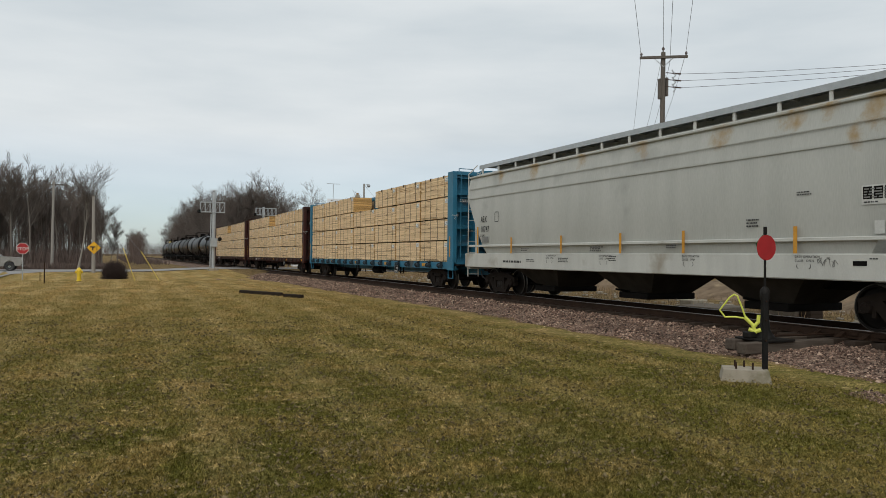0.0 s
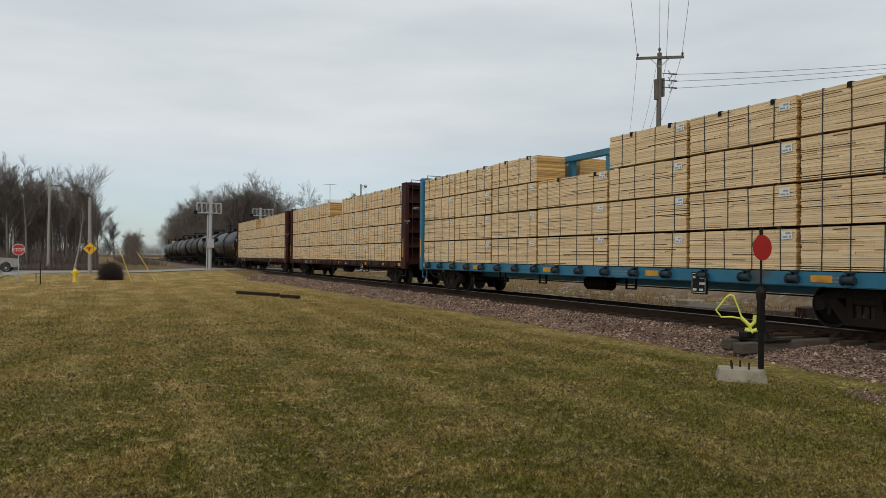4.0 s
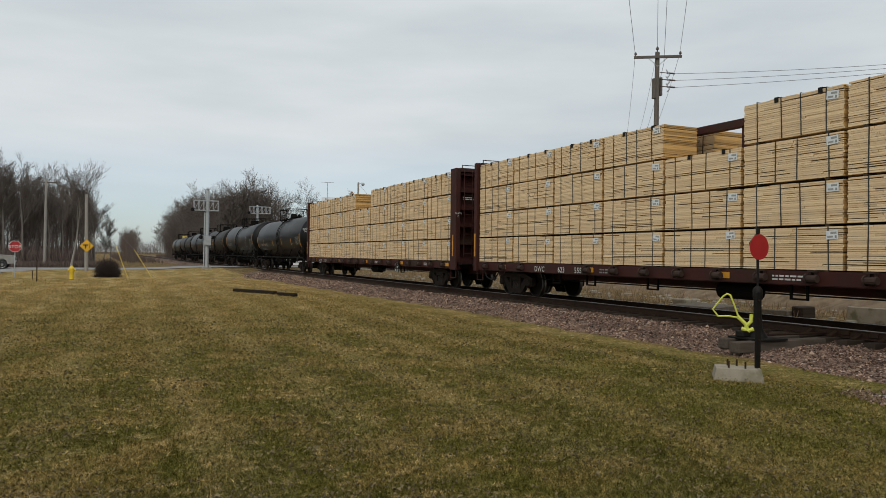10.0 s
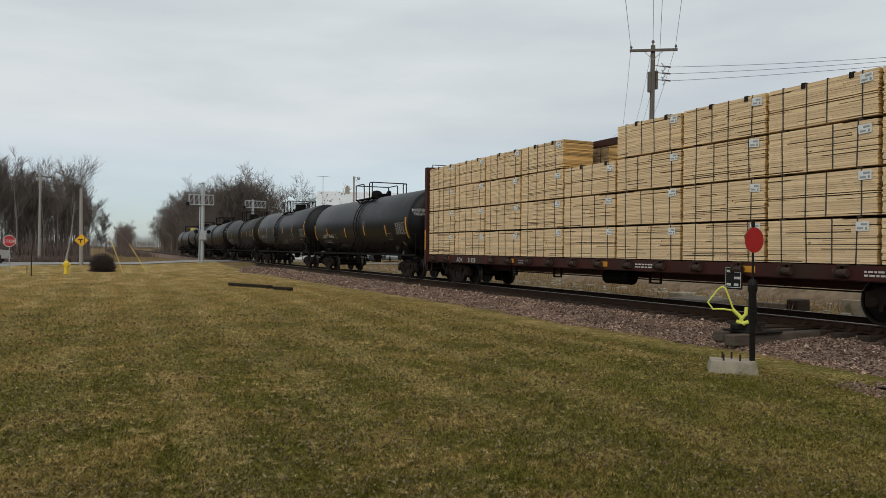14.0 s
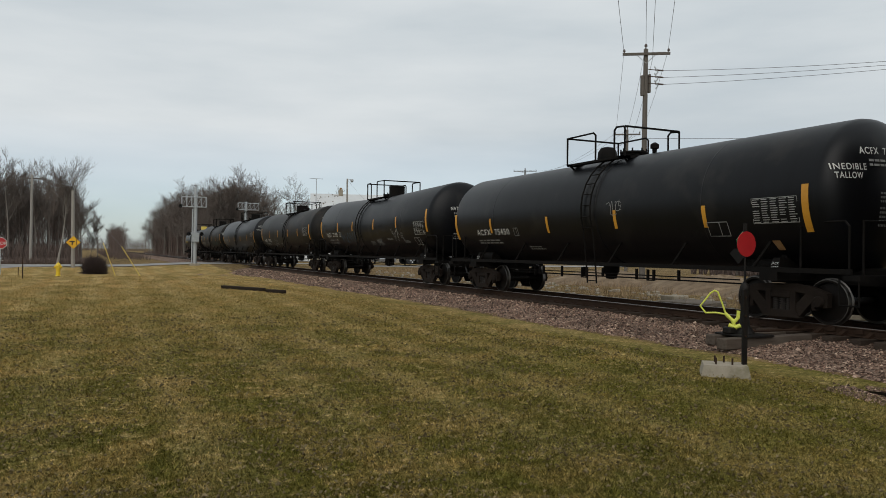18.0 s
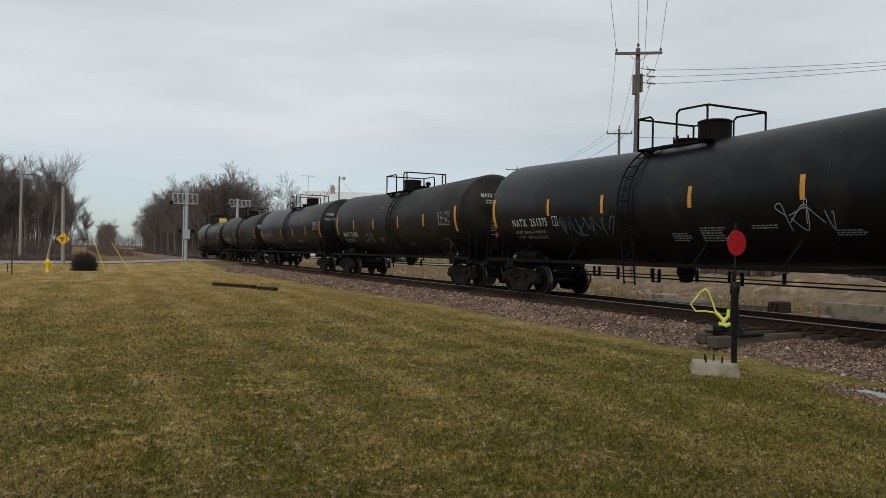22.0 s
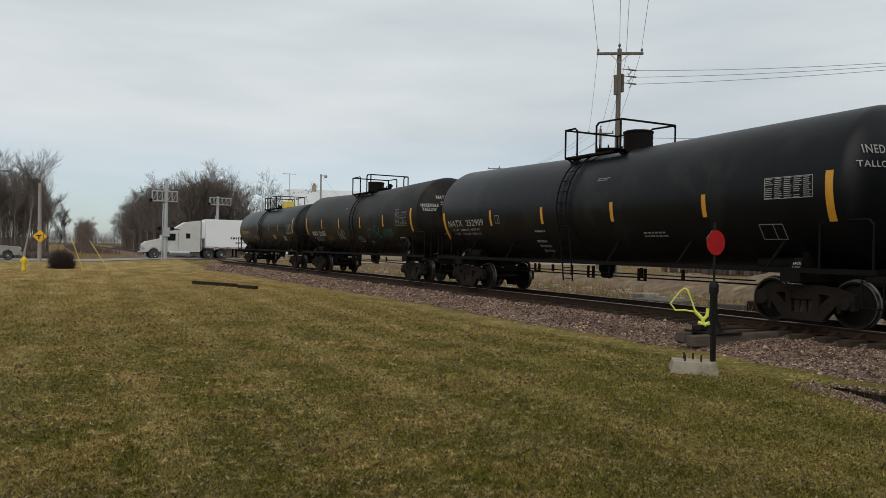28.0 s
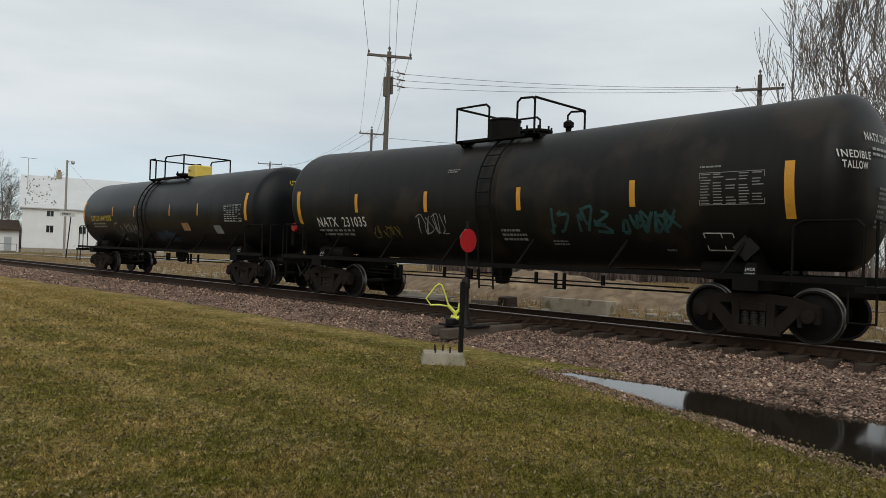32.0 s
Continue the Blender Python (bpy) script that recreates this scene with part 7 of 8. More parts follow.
    part("print", Build().add([(-0.45 + u, -0.095, 3.78 + w) for u, w in v], f), M["dark_text"], t)


street_furniture()


# ---- poles and wires ----
def crossarm_pole(x, y, h, lean, arm_z, arm, label, extra=False, arm_half=1.25):
    z = gz(x, y)
    t = thing("utility_pole", label, "pole", "utility poles", at=(x, y, z))
    part("post", Build().cyl((-lean[0], -lean[1], -0.5), (0, 0, h - z), 0.17, 0.12, n=14), M["pole_wood"], t, smooth=40)
    ax, ay = arm
    b = Build()
    p, q = Vector((-ax * arm_half, -ay * arm_half, arm_z - z)), Vector((ax * arm_half, ay * arm_half, arm_z - z))
    side = Vector((-ay, ax, 0)) * 0.06
    up = Vector((0, 0, 0.065))
    off = Vector((-ay, ax, 0)) * -0.18
    v = [tuple(c + s * side + k * up + off) for c in (p, q) for s in (-1, 1) for k in (-1, 1)]
    b.add(v, [(0, 1, 3, 2), (4, 6, 7, 5), (0, 4, 5, 1), (2, 3, 7, 6), (0, 2, 6, 4), (1, 5, 7, 3)])
    part("crossarm", b, M["pole_wood"], t)
    for s in (-1, 1):
        part("arm_brace", Build().tube([tuple(Vector((ax * 0.5 * s, ay * 0.5 * s, arm_z - z - 0.05)) + off), tuple(Vector((0, 0, arm_z - z - 0.5)) + off * 0.7)], 0.018), M["galv"], t)
        e = Vector((ax * (arm_half - 0.08) * s, ay * (arm_half - 0.08) * s, arm_z - z + 0.06)) + off
        part("insulator", Build().lathe([(0.02, 0), (0.03, 0.06), (0.07, 0.08), (0.07, 0.14), (0.04, 0.2), (0.02, 0.22)], 10, tuple(e), "z"), M["porcelain"], t)
    part("insulator", Build().lathe([(0.03, h - z), (0.03, h - z + 0.12), (0.08, h - z + 0.14), (0.08, h - z + 0.22), (0.03, h - z + 0.3)], 10, axis="z"), M["porcelain"], t)
    if extra:
        for k, zz in enumerate((11.65, 11.28, 10.9)):
            part("dead_end", Build().tube([(0.1, -0.1, zz - z), (0.95, -0.30, zz - z - 0.02)], 0.022).cyl((0.5, -0.2, zz - z - 0.01), (0.95, -0.3, zz - z - 0.02), 0.045, n=8), M["porcelain"], t)
            part("cutout", Build().tube([(0.25, -0.4, zz - z + 0.1), (0.42, -0.5, zz - z - 0.2), (0.3, -0.45, zz - z - 0.35)], 0.03), M["galv"], t)
        part("riser_box", Build().cbox(-0.30, -0.16, -0.1, 0.1, 10.2 - z, 11.3 - z, 0.02), M["pole_wood"], t)
        part("riser_box", Build().cbox(0.15, 0.28, -0.12, 0.08, 10.4 - z, 11.4 - z, 0.02), M["pole_wood"], t)
    return t


def wire(p, q, sag, r=0.012, n=14):
    b = Build()
    p, q = Vector(p), Vector(q)
    pts = []
    for i in range(n + 1):
        u = i / n
        c = p.lerp(q, u)
        c.z -= 4 * sag * u * (1 - u)
        pts.append(tuple(c))
    b.tube(pts, r, 4)
    tagged(part("overhead_wire", b, M["wire"]), "thin overhead power line", "wire", "overhead wires")


def power_lines():
    a = (0.836, -0.548)
    crossarm_pole(27.2, 31.4, 12.75, (0.25, 0.15), 12.45, a, "tall wooden utility pole with a crossarm and hardware across the track", True)
    crossarm_pole(47.9, 57.9, 13.9, (0, 0), 13.4, a, "wooden utility pole with a crossarm behind the track")
    crossarm_pole(68.8, 110.3, 16.2, (0, 0), 15.9, a, "distant wooden utility pole with a crossarm", arm_half=2.0)
    crossarm_pole(42.0, 16.7, 12.2, (0, 0), 11.35, (0.35, -0.94), "wooden utility pole with a crossarm beside a bare tree")
    # towards the pole behind the camera
    for s, z in ((-1.17, 12.65), (1.17, 12.65), (0.0, 13.0), (0.35, 12.2)):
        p = (27.2 + a[0] * s, 31.4 + a[1] * s, z)
        wire(p, (-9.5 + a[0] * s * 1.1, -11.0 + a[1] * s * 1.1, z + 1.2), 0.55)
        wire(p, (47.9 + a[0] * s, 57.9 + a[1] * s, z + 0.9), 0.5)
        wire((47.9 + a[0] * s, 57.9 + a[1] * s, z + 0.9), (68.8 + a[0] * s, 110.3 + a[1] * s, z + 3.2), 1.6)
    t = crossarm_pole(-9.5, -11.0, 14.0, (0, 0), 13.7, a, "wooden utility pole with a crossarm on the lawn side")
    for k, zz in enumerate((11.65, 11.28, 10.9)):
        wire((28.15, 31.1, zz - 0.02), (41.6 + 0.25 * k, 17.6 - 0.8 * k, 11.55 - 0.12 * k), 0.25)
    wire((27.3, 31.3, 7.9), (42.0, 16.7, 8.0), 0.3)
    # lamp pole by the barn
    x, y = 31.3, 95.0
    t = thing("yard_light", "grey pole with a yard lamp near the white barn", "yard light", at=(x, y, gz(x, y)))
    part("post", Build().cyl((0, 0, -0.3), (0, 0, 11.5), 0.14, 0.11, n=12), M["pole_grey"], t, smooth=40)
    part("lamp_arm", Build().tube([(0, 0, 11.3), (0.5, 0, 11.45)], 0.03), M["galv"], t)
    part("lamp_head", Build().lathe([(0.05, 11.5), (0.2, 11.42), (0.24, 11.25), (0.12, 11.05)], 12, (0.65, 0, 0), "z"), M["galv"], t)
    wire((31.3, 95, 11.2), (43.0, 110.0, 6.5), 0.4)


power_lines()


# ---- trees ----
def limb(b, p, d, ln, r, depth, rnd, twigs, droop, rise=0.25, spread=1.0):
    segs = 3
    q = p
    for i in range(segs):
        nd = (d + Vector((rnd.uniform(-1, 1), rnd.uniform(-1, 1), rnd.uniform(-0.6, 1.0) * droop)) * 0.16).normalized()
        e = q + nd * ln / segs
        r2 = r * (0.86 if i < segs - 1 else 0.72)
        (b if depth > 1 else twigs).cyl(q, e, max(r, 0.014), max(r2, 0.010), n=7 if depth > 3 else (4 if depth > 1 else 3), caps=False)
        if depth > 0:
            kids = rnd.choice((1, 2)) if depth > 1 else rnd.choice((1, 2, 2))
            for k in range(kids):
                if i == 0 and depth > 3:
                    continue
                side = nd.orthogonal().normalized()
                side.rotate(Matrix.Rotation(rnd.uniform(0, 6.283), 3, nd))
                c = (nd * rnd.uniform(0.7, 1.2) + side * rnd.uniform(0.55, 1.0) * spread + Vector((0, 0, rise))).normalized()
                limb(b, e, c, ln * rnd.uniform(0.5, 0.72), r2 * rnd.uniform(0.45, 0.66), depth - 1, rnd, twigs, droop, rise, spread)
        q, d, r = e, nd, r2
    if depth > 0:
        limb(b, q, d, ln * 0.7, r * 0.9, depth - 1, rnd, twigs, droop, rise, spread)


def tree_meshes(seed, height, r, depth, bark, lean=0.0, clear=0.25, twig="twig", rise=0.25, spread=1.0, reach=1.0):
    rnd = random.Random(seed)
    trunk, twigs = Build(), Build()
    p, d = Vector((0, 0, -0.2)), Vector((lean, 0, 1)).normalized()
    n = 7
    rr = r
    for i in range(n):
        d = (d + Vector((rnd.uniform(-1, 1), rnd.uniform(-1, 1), 0.4)) * 0.06).normalized()
        e = p + d * height * 0.8 / n
        trunk.cyl(p, e, rr * (1.35 if i == 0 else 1), rr * 0.85, n=9, caps=False)
        rr *= 0.85
        if i / n > clear:
            for k in range(rnd.choice((2, 2, 3))):
                a = rnd.uniform(0, 6.283)
                c = Vector((math.cos(a), math.sin(a), rnd.uniform(0.5, 1.3) + 2.2 * (rise - 0.25))).normalized()
                limb(trunk, e, c, height * reach * rnd.uniform(0.16, 0.26) * (1.15 - 0.6 * i / n), rr * 0.5, depth - 1, rnd, twigs, 1, rise, spread)
        p = e
    limb(trunk, p, d, height * 0.2, rr * 0.8, depth - 1, rnd, twigs, 1, rise, spread)
    return trunk.mesh("trunk", M[bark]), twigs.mesh("crown", M[twig])


# woodland kinds: 0 to 2 tall and upswept, 3 spreading, 4 slight
KINDS = [tree_meshes(11, 13.5, 0.20, 4, "bark", clear=0.38, rise=0.5, spread=0.85), tree_meshes(12, 14.0, 0.22, 4, "bark", clear=0.28, rise=0.45, spread=0.9), tree_meshes(13, 12.5, 0.16, 4, "bark", clear=0.45, rise=0.65, spread=0.75),
         tree_meshes(14, 16.0, 0.30, 4, "bark", clear=0.15, reach=1.1), tree_meshes(15, 10.5, 0.13, 4, "bark", clear=0.25, rise=0.55, spread=0.7)]


def put_tree(kind, x, y, scale, turn, label, group):
    t = thing("bare_tree", label, "tree", group, at=(x, y, gz(x, y)), turn=turn)
    a, c = KINDS[kind] if isinstance(kind, int) else kind
    for o in (part("trunk", a, None, t), part("crown", c, None, t, "bare twigs")):
        o.scale = (scale, scale, scale)
    return t


def woods():
    rnd = random.Random(31)
    # left of the track, behind the junction: close-grown, its end falling away towards the track
    for i in range(100):
        y = 101 + 34 * rnd.random() ** 1.4
        x = -33 + 33.5 * rnd.random()
        end = smooth(-4, 0.5, x - 0.02 * (y - 100))
        if rnd.random() < 0.35 * end:
            continue
        put_tree(rnd.choice((0, 1, 2, 2, 4)), x + (y - 100) * 0.03, y, rnd.uniform(0.60, 0.82) * (1 - 0.35 * end), rnd.uniform(0, 360), "bare grey-brown winter tree at the edge of the woods", "trees of the woods")
    for i in range(22):
        y = 150 + 60 * rnd.random()
        put_tree(rnd.choice((0, 1, 2)), -34 + 30 * rnd.random(), y, rnd.uniform(0.8, 1.0), rnd.uniform(0, 360), "bare grey-brown winter tree in the woods", "trees of the woods")
    # right of the track beyond the crossing
    for i in range(105):
        y = 152 + 120 * rnd.random() ** 1.8
        x = 18.8 + (13 + 0.02 * y) * rnd.random()
        put_tree(rnd.choice((1, 3, 3, 0)), x, y, rnd.uniform(0.80, 1.02) * (1 - 0.12 * smooth(27, 36, x)) * (1 - 0.25 * smooth(190, 280, y)) * (0.8 + 0.2 * smooth(20, 24, x)), rnd.uniform(0, 360), "bare spreading winter tree beyond the crossing", "trees beyond the crossing")
    # the tall row that follows the track
    for i in range(16):
        y = 172 + 7 * i
        put_tree(rnd.choice((1, 3)), 19.6 + 2.6 * rnd.random(), y, rnd.uniform(0.86, 1.04) * (1 - 0.2 * smooth(225, 280, y)), rnd.uniform(0, 360), "tall bare winter tree beside the far track", "trees beyond the crossing")
    for x, y, s in ((36.6, 170, 0.92), (39.0, 176, 0.98), (44.5, 174, 1.0), (48, 182, 0.9), (56, 178, 0.9), (39, 150, 0.45)):
        put_tree(rnd.choice((1, 3)), x, y, s, rnd.uniform(0, 360), "bare spreading winter tree behind the white barn", "trees by the barn")
    for i in range(9):
        put_tree(rnd.choice((1, 3)), 8.5 + 5 * rnd.random(), 330 + 60 * rnd.random(), rnd.uniform(0.55, 0.75), rnd.uniform(0, 360), "distant bare tree at the end of the track", "distant trees")
    # the pale leaning tree in front of the woods, its limbs fanning out
    pale = tree_meshes(44, 15.0, 0.20, 4, "bark_pale", lean=0.16, clear=0.30, rise=0.35, spread=0.9, reach=1.3)
    put_tree(pale, -2.9, 88, 0.62, 0, "pale bare tree leaning before the woods", "trees of the woods")
    # the hedge row behind the yard across the track, one tree still yellowish
    for x, y, s in ((52, 38, 0.52), (56, 30, 0.56), (60, 22, 0.58), (63, 14, 0.6), (50, 46, 0.5)):
        put_tree(rnd.choice((1, 4)), x, y, s, rnd.uniform(0, 360), "bare winter tree in the hedge row across the track", "hedge row trees")
    put_tree(tree_meshes(71, 9.0, 0.16, 4, "bark", clear=0.15, twig="twig_straw"), 55, 33.5, 0.8, 0, "small tree with straw-yellow twigs in the hedge row", "hedge row trees")
    # the slim tree clump across the track
    for k, (x, y, s) in enumerate(((42.3, 14.3, 1.15), (43.5, 12.9, 1.25), (44.3, 11.2, 1.3), (42.9, 9.7, 1.2))):
        slim = tree_meshes(60 + k, 13.5, 0.10, 3, "bark", lean=0.03 * (k - 1.5), clear=0.12, twig="bark", rise=0.6, spread=0.75, reach=1.2)
        put_tree(slim, x, y, s, 70 * k, "slim bare tree with fine upright twigs across the track", "slim trees across the track")


woods()


def brush(name, label, spots, count, h, seed, material="brush"):
    """Leafless brush: thin upright stems, joined."""
    rnd = random.Random(seed)
    v, f = [], []
    for i in range(count):
        x0, x1, y0, y1 = rnd.choice(spots)
        x, y = rnd.uniform(x0, x1), rnd.uniform(y0, y1)
        z = gz(x, y) - 0.05
        for k in range(3):
            hh = h * rnd.uniform(0.4, 1.0)
            dx, dy = rnd.uniform(-0.35, 0.35) * hh, rnd.uniform(-0.35, 0.35) * hh
            w = 0.016 * h ** 0.5 + 0.012
            a = rnd.uniform(0, 6.28)
            c = (w * math.cos(a), w * math.sin(a))
            m = (x + dx * 0.4, y + dy * 0.4, z + hh * 0.6)
            q = len(v)
            v += [(x - c[0], y - c[1], z), (x + c[0], y + c[1], z), (m[0] + c[0] * 0.7, m[1] + c[1] * 0.7, m[2]), (m[0] - c[0] * 0.7, m[1] - c[1] * 0.7, m[2]), (x + dx, y + dy, z + hh)]
            f += [(q, q + 1, q + 2, q + 3), (q + 3, q + 2, q + 4)]
    me = bpy.data.meshes.new(name)
    me.from_pydata(v, [], f)
    me.materials.append(M[material])
    tagged(new(name, me), label, "brush", kind="stuff")


def thicket(label, spots, count, h, seed):
    """Close-grown saplings: thin stems that fork into twigs, joined."""
    rnd = random.Random(seed)
    v, f = [], []

    def blade(p, q, w):
        k = len(v)
        a = rnd.uniform(0, 6.28)
        c = Vector((math.cos(a) * w, math.sin(a) * w, 0))
        v.extend((tuple(p - c), tuple(p + c), tuple(q + c * 0.3), tuple(q - c * 0.3)))
        f.append((k, k + 1, k + 2, k + 3))
    for i in range(count):
        x0, x1, y0, y1 = rnd.choice(spots)
        x, y = rnd.uniform(x0, x1), rnd.uniform(y0, y1)
        hh = h * rnd.uniform(0.45, 1.0)
        p = Vector((x, y, gz(x, y) - 0.1))
        q = p + Vector((rnd.uniform(-0.12, 0.12) * hh, rnd.uniform(-0.12, 0.12) * hh, hh))
        blade(p, q, 0.05)
        for k in range(9):
            t = rnd.uniform(0.25, 0.95)
            e = p.lerp(q, t)
            ln = hh * rnd.uniform(0.12, 0.3)
            a = rnd.uniform(0, 6.28)
            g = e + Vector((math.cos(a) * ln * 0.6, math.sin(a) * ln * 0.6, ln * rnd.uniform(0.4, 1.0)))
            blade(e, g, 0.026)
            m = e.lerp(g, 0.6)
            blade(m, m + Vector((rnd.uniform(-0.4, 0.4) * ln, rnd.uniform(-0.4, 0.4) * ln, ln * 0.4)), 0.018)
    me = bpy.data.meshes.new("thicket")
    me.from_pydata(v, [], f)
    me.materials.append(M["brush"])
    tagged(new("thicket", me), label, "thicket", kind="stuff")


thicket("close-grown bare saplings in the woods", [(-40, -1.5, 101, 118), (-34, -1, 108, 135)], 850, 8.0, 21)
thicket("close-grown bare saplings beyond the crossing", [(20.5, 31, 154, 185), (21, 38, 165, 220), (20, 24, 190, 280)], 2300, 12.0, 22)
thicket("far woods at the end of the track", [(8.5, 13.0, 310, 380)], 420, 11.0, 23)
thicket("low far woods on the horizon", [(-10, 44, 600, 650)], 900, 10.0, 24)
brush("undergrowth", "dense leafless undergrowth in the woods", [(-45, -1, 97, 112), (-45, -1, 100, 125), (-40, -2, 120, 160)], 12000, 2.7, 3)
brush("undergrowth", "dense leafless undergrowth beyond the crossing", [(22, 34, 140, 165), (21, 30, 160, 270), (26, 60, 150, 175)], 15000, 5.5, 4)
thicket("bare thicket of the hedge row across the track", [(50, 57, 26, 46), (56, 64, 10, 28)], 420, 6.5, 25)
brush("undergrowth", "brown undergrowth along the hedge row across the track", [(48, 56, 28, 50), (54, 64, 8, 30)], 2600, 2.6, 9)
brush("trackside_brush", "low red-brown brush along the far track", [(3, 9, 125, 330), (18.5, 22, 95, 300)], 2600, 1.3, 5)
brush("weeds", "low brown weeds at the wood's edge", [(-45, 0, 90, 99)], 5000, 0.9, 6)


def round_bush(x, y, r, h):
    """A dense round bush: fine stems that fan out from the foot."""
    rnd = random.Random(8)
    v, f = [], []
    z = gz(x, y) - 0.05
    for i in range(6500):
        a, e = rnd.uniform(0, 6.283), math.acos(rnd.uniform(0.02, 1.0))
        k = rnd.uniform(0.45, 1.0) * (1 + 0.12 * noise.noise((math.cos(a) * 2, math.sin(a) * 2, e)))
        tip = Vector((x + r * k * math.sin(e) * math.cos(a), y + r * k * math.sin(e) * math.sin(a), z + h * k * math.cos(e)))
        foot = Vector((x + rnd.uniform(-0.5, 0.5) * r, y + rnd.uniform(-0.5, 0.5) * r, z))
        mid = foot.lerp(tip, rnd.uniform(0.3, 0.7))
        w = 0.014
        q = len(v)
        v += [tuple(mid + Vector((w, 0, 0))), tuple(mid + Vector((-w, 0, w))), tuple(tip)]
        f.append((q, q + 1, q + 2))
    me = bpy.data.meshes.new("bush")
    me.from_pydata(v, [], f)
    me.materials.append(M["brush_dark"])
    tagged(new("bush", me), "round dark leafless bush at the lawn's end", "bush", kind="stuff")


M["brush_dark"] = mat("dark_purple_brush", (0.048, 0.032, 0.028), (0.030, 0.022, 0.020), 2, 0.95, island=0.5)
round_bush(0.45, 65.5, 1.35, 1.75)


# ---- buildings ----
def barn():
    y = 115.0
    z0 = gz(38, y) - 0.1
    t = thing("barn", "white board-sided barn with a peeling pale roof", "barn", at=(32.2, y, z0), turn=-15.5)
    L, W, E, Rg = 19.0, 9.0, 6.6, 11.2
    part("foundation", Build().box(0, L, 0, W, 0, 0.75), M["concrete"], t)
    # gable walls and long walls, openings cut through as framed recesses
    def wall(u0, u1, z1, holes, yy):
        w = Build()
        xs = sorted({u0, u1} | {h[0] for h in holes} | {h[1] for h in holes})
        zs = sorted({0.75, z1} | {h[2] for h in holes} | {h[3] for h in holes})
        for a, b in zip(xs, xs[1:]):
            for c, d in zip(zs, zs[1:]):
                if any(h[0] <= a and b <= h[1] and h[2] <= c and d <= h[3] for h in holes):
                    continue
                w.box(a, b, yy, yy + 0.2, c, d)
        return w
    holes = [(3.0, 3.9, 3.0, 4.0), (3.0, 3.9, 5.3, 6.1), (7.2, 8.1, 3.0, 4.0), (11.5, 12.4, 3.0, 4.0), (15.6, 16.5, 3.0, 4.0)]
    part("front_wall", wall(0, L, E, holes, 0).mesh("front_wall", M["white_wall"], weld=True), None, t)
    part("back_wall", Build().box(0, L, W - 0.2, W, 0.75, E), M["white_wall"], t)
    for x in (0, L - 0.2):
        part("gable_wall", Build().prism([(0.2, 0.75), (W - 0.2, 0.75), (W - 0.2, E), (W / 2, Rg - 0.15), (0.2, E)], "x", x, x + 0.2), M["white_wall"], t)
    for a, b, c, d in holes:
        f = part("window", Build().box(a, b, 0.12, 0.14, c, d), M["dark_glass"], t)
        part("frame", Build().box(a - 0.08, a, -0.03, 0.1, c, d).box(b, b + 0.08, -0.03, 0.1, c, d).box(a - 0.08, b + 0.08, -0.03, 0.1, d, d + 0.08).box(a - 0.1, b + 0.1, -0.06, 0.1, c - 0.08, c), M["white_wall"], f)
        part("mullion", Build().box((a + b) / 2 - 0.02, (a + b) / 2 + 0.02, 0.1, 0.12, c, d), M["white_wall"], f)
    for s in (0, 1):
        a, b = ((-0.4, E - 0.25), (W / 2, Rg)) if s == 0 else ((W + 0.4, E - 0.25), (W / 2, Rg))
        r = part("roof", Build().prism([a, b, (b[0], b[1] + 0.15), (a[0], a[1] + 0.15)], "x", -0.4, L + 0.4), M["roof_white"], t, "peeling white-painted roof")
        if s == 0:
            rnd = random.Random(9)
            for i in range(60):
                u, k = 0.2 + 3.8 * rnd.random() ** 1.3, rnd.uniform(0.03, 0.95)
                yy, zz = a[0] + (b[0] - a[0]) * k, a[1] + 0.17 + (b[1] - a[1]) * k
                h = rnd.uniform(0.08, 0.3)
                sl = (b[1] - a[1]) / (b[0] - a[0])
                part("bare_patch", Build().add([(u, yy, zz), (u + rnd.uniform(0.05, 0.22), yy + rnd.uniform(-0.02, 0.02), zz), (u + rnd.uniform(0.05, 0.25), yy + h, zz + h * sl), (u + rnd.uniform(-0.08, 0.04), yy + h, zz + h * sl)], [(0, 1, 2, 3)]), M["old_tie"], r)
    c = part("chimney", Build().box(4.2, 4.9, W / 2 - 0.35, W / 2 + 0.35, Rg - 0.4, Rg + 0.9), M["concrete"], t)
    part("flue", Build().cyl((4.55, W / 2, Rg + 0.9), (4.55, W / 2, Rg + 1.2), 0.2, n=10), M["rust"], c)
    # lean-to house at the barn's end
    h = thing("small_house", "small white house with a porch beside the barn", "house", at=(26.6, 116.0, z0), turn=-9)
    part("wall", Build().box(0, 5.4, 0.2, 5.0, 0, 3.3), M["white_wall"], h)
    part("roof", Build().prism([(-0.5, 3.1), (2.6, 4.4), (5.4, 3.1), (5.4, 3.25), (2.6, 4.6), (-0.5, 3.25)], "x", -0.3, 5.6), M["tie"], h, "dark shingled roof")
    w = part("window", Build().box(1.5, 2.5, 0.17, 0.198, 1.2, 2.6), M["dark_glass"], h)
    part("frame", Build().box(1.4, 1.5, 0.12, 0.2, 1.1, 2.7).box(2.5, 2.6, 0.12, 0.2, 1.1, 2.7).box(1.4, 2.6, 0.12, 0.2, 2.6, 2.7).box(1.4, 2.6, 0.12, 0.2, 1.1, 1.2), M["white_wall"], w)
    d = part("door", Build().box(3.6, 4.5, 0.15, 0.198, 0.1, 2.15), M["galv"], h)
    part("door_handle", Build().cyl((4.4, 0.1, 1.05), (4.4, 0.15, 1.05), 0.04, n=8), M["black_metal"], d)
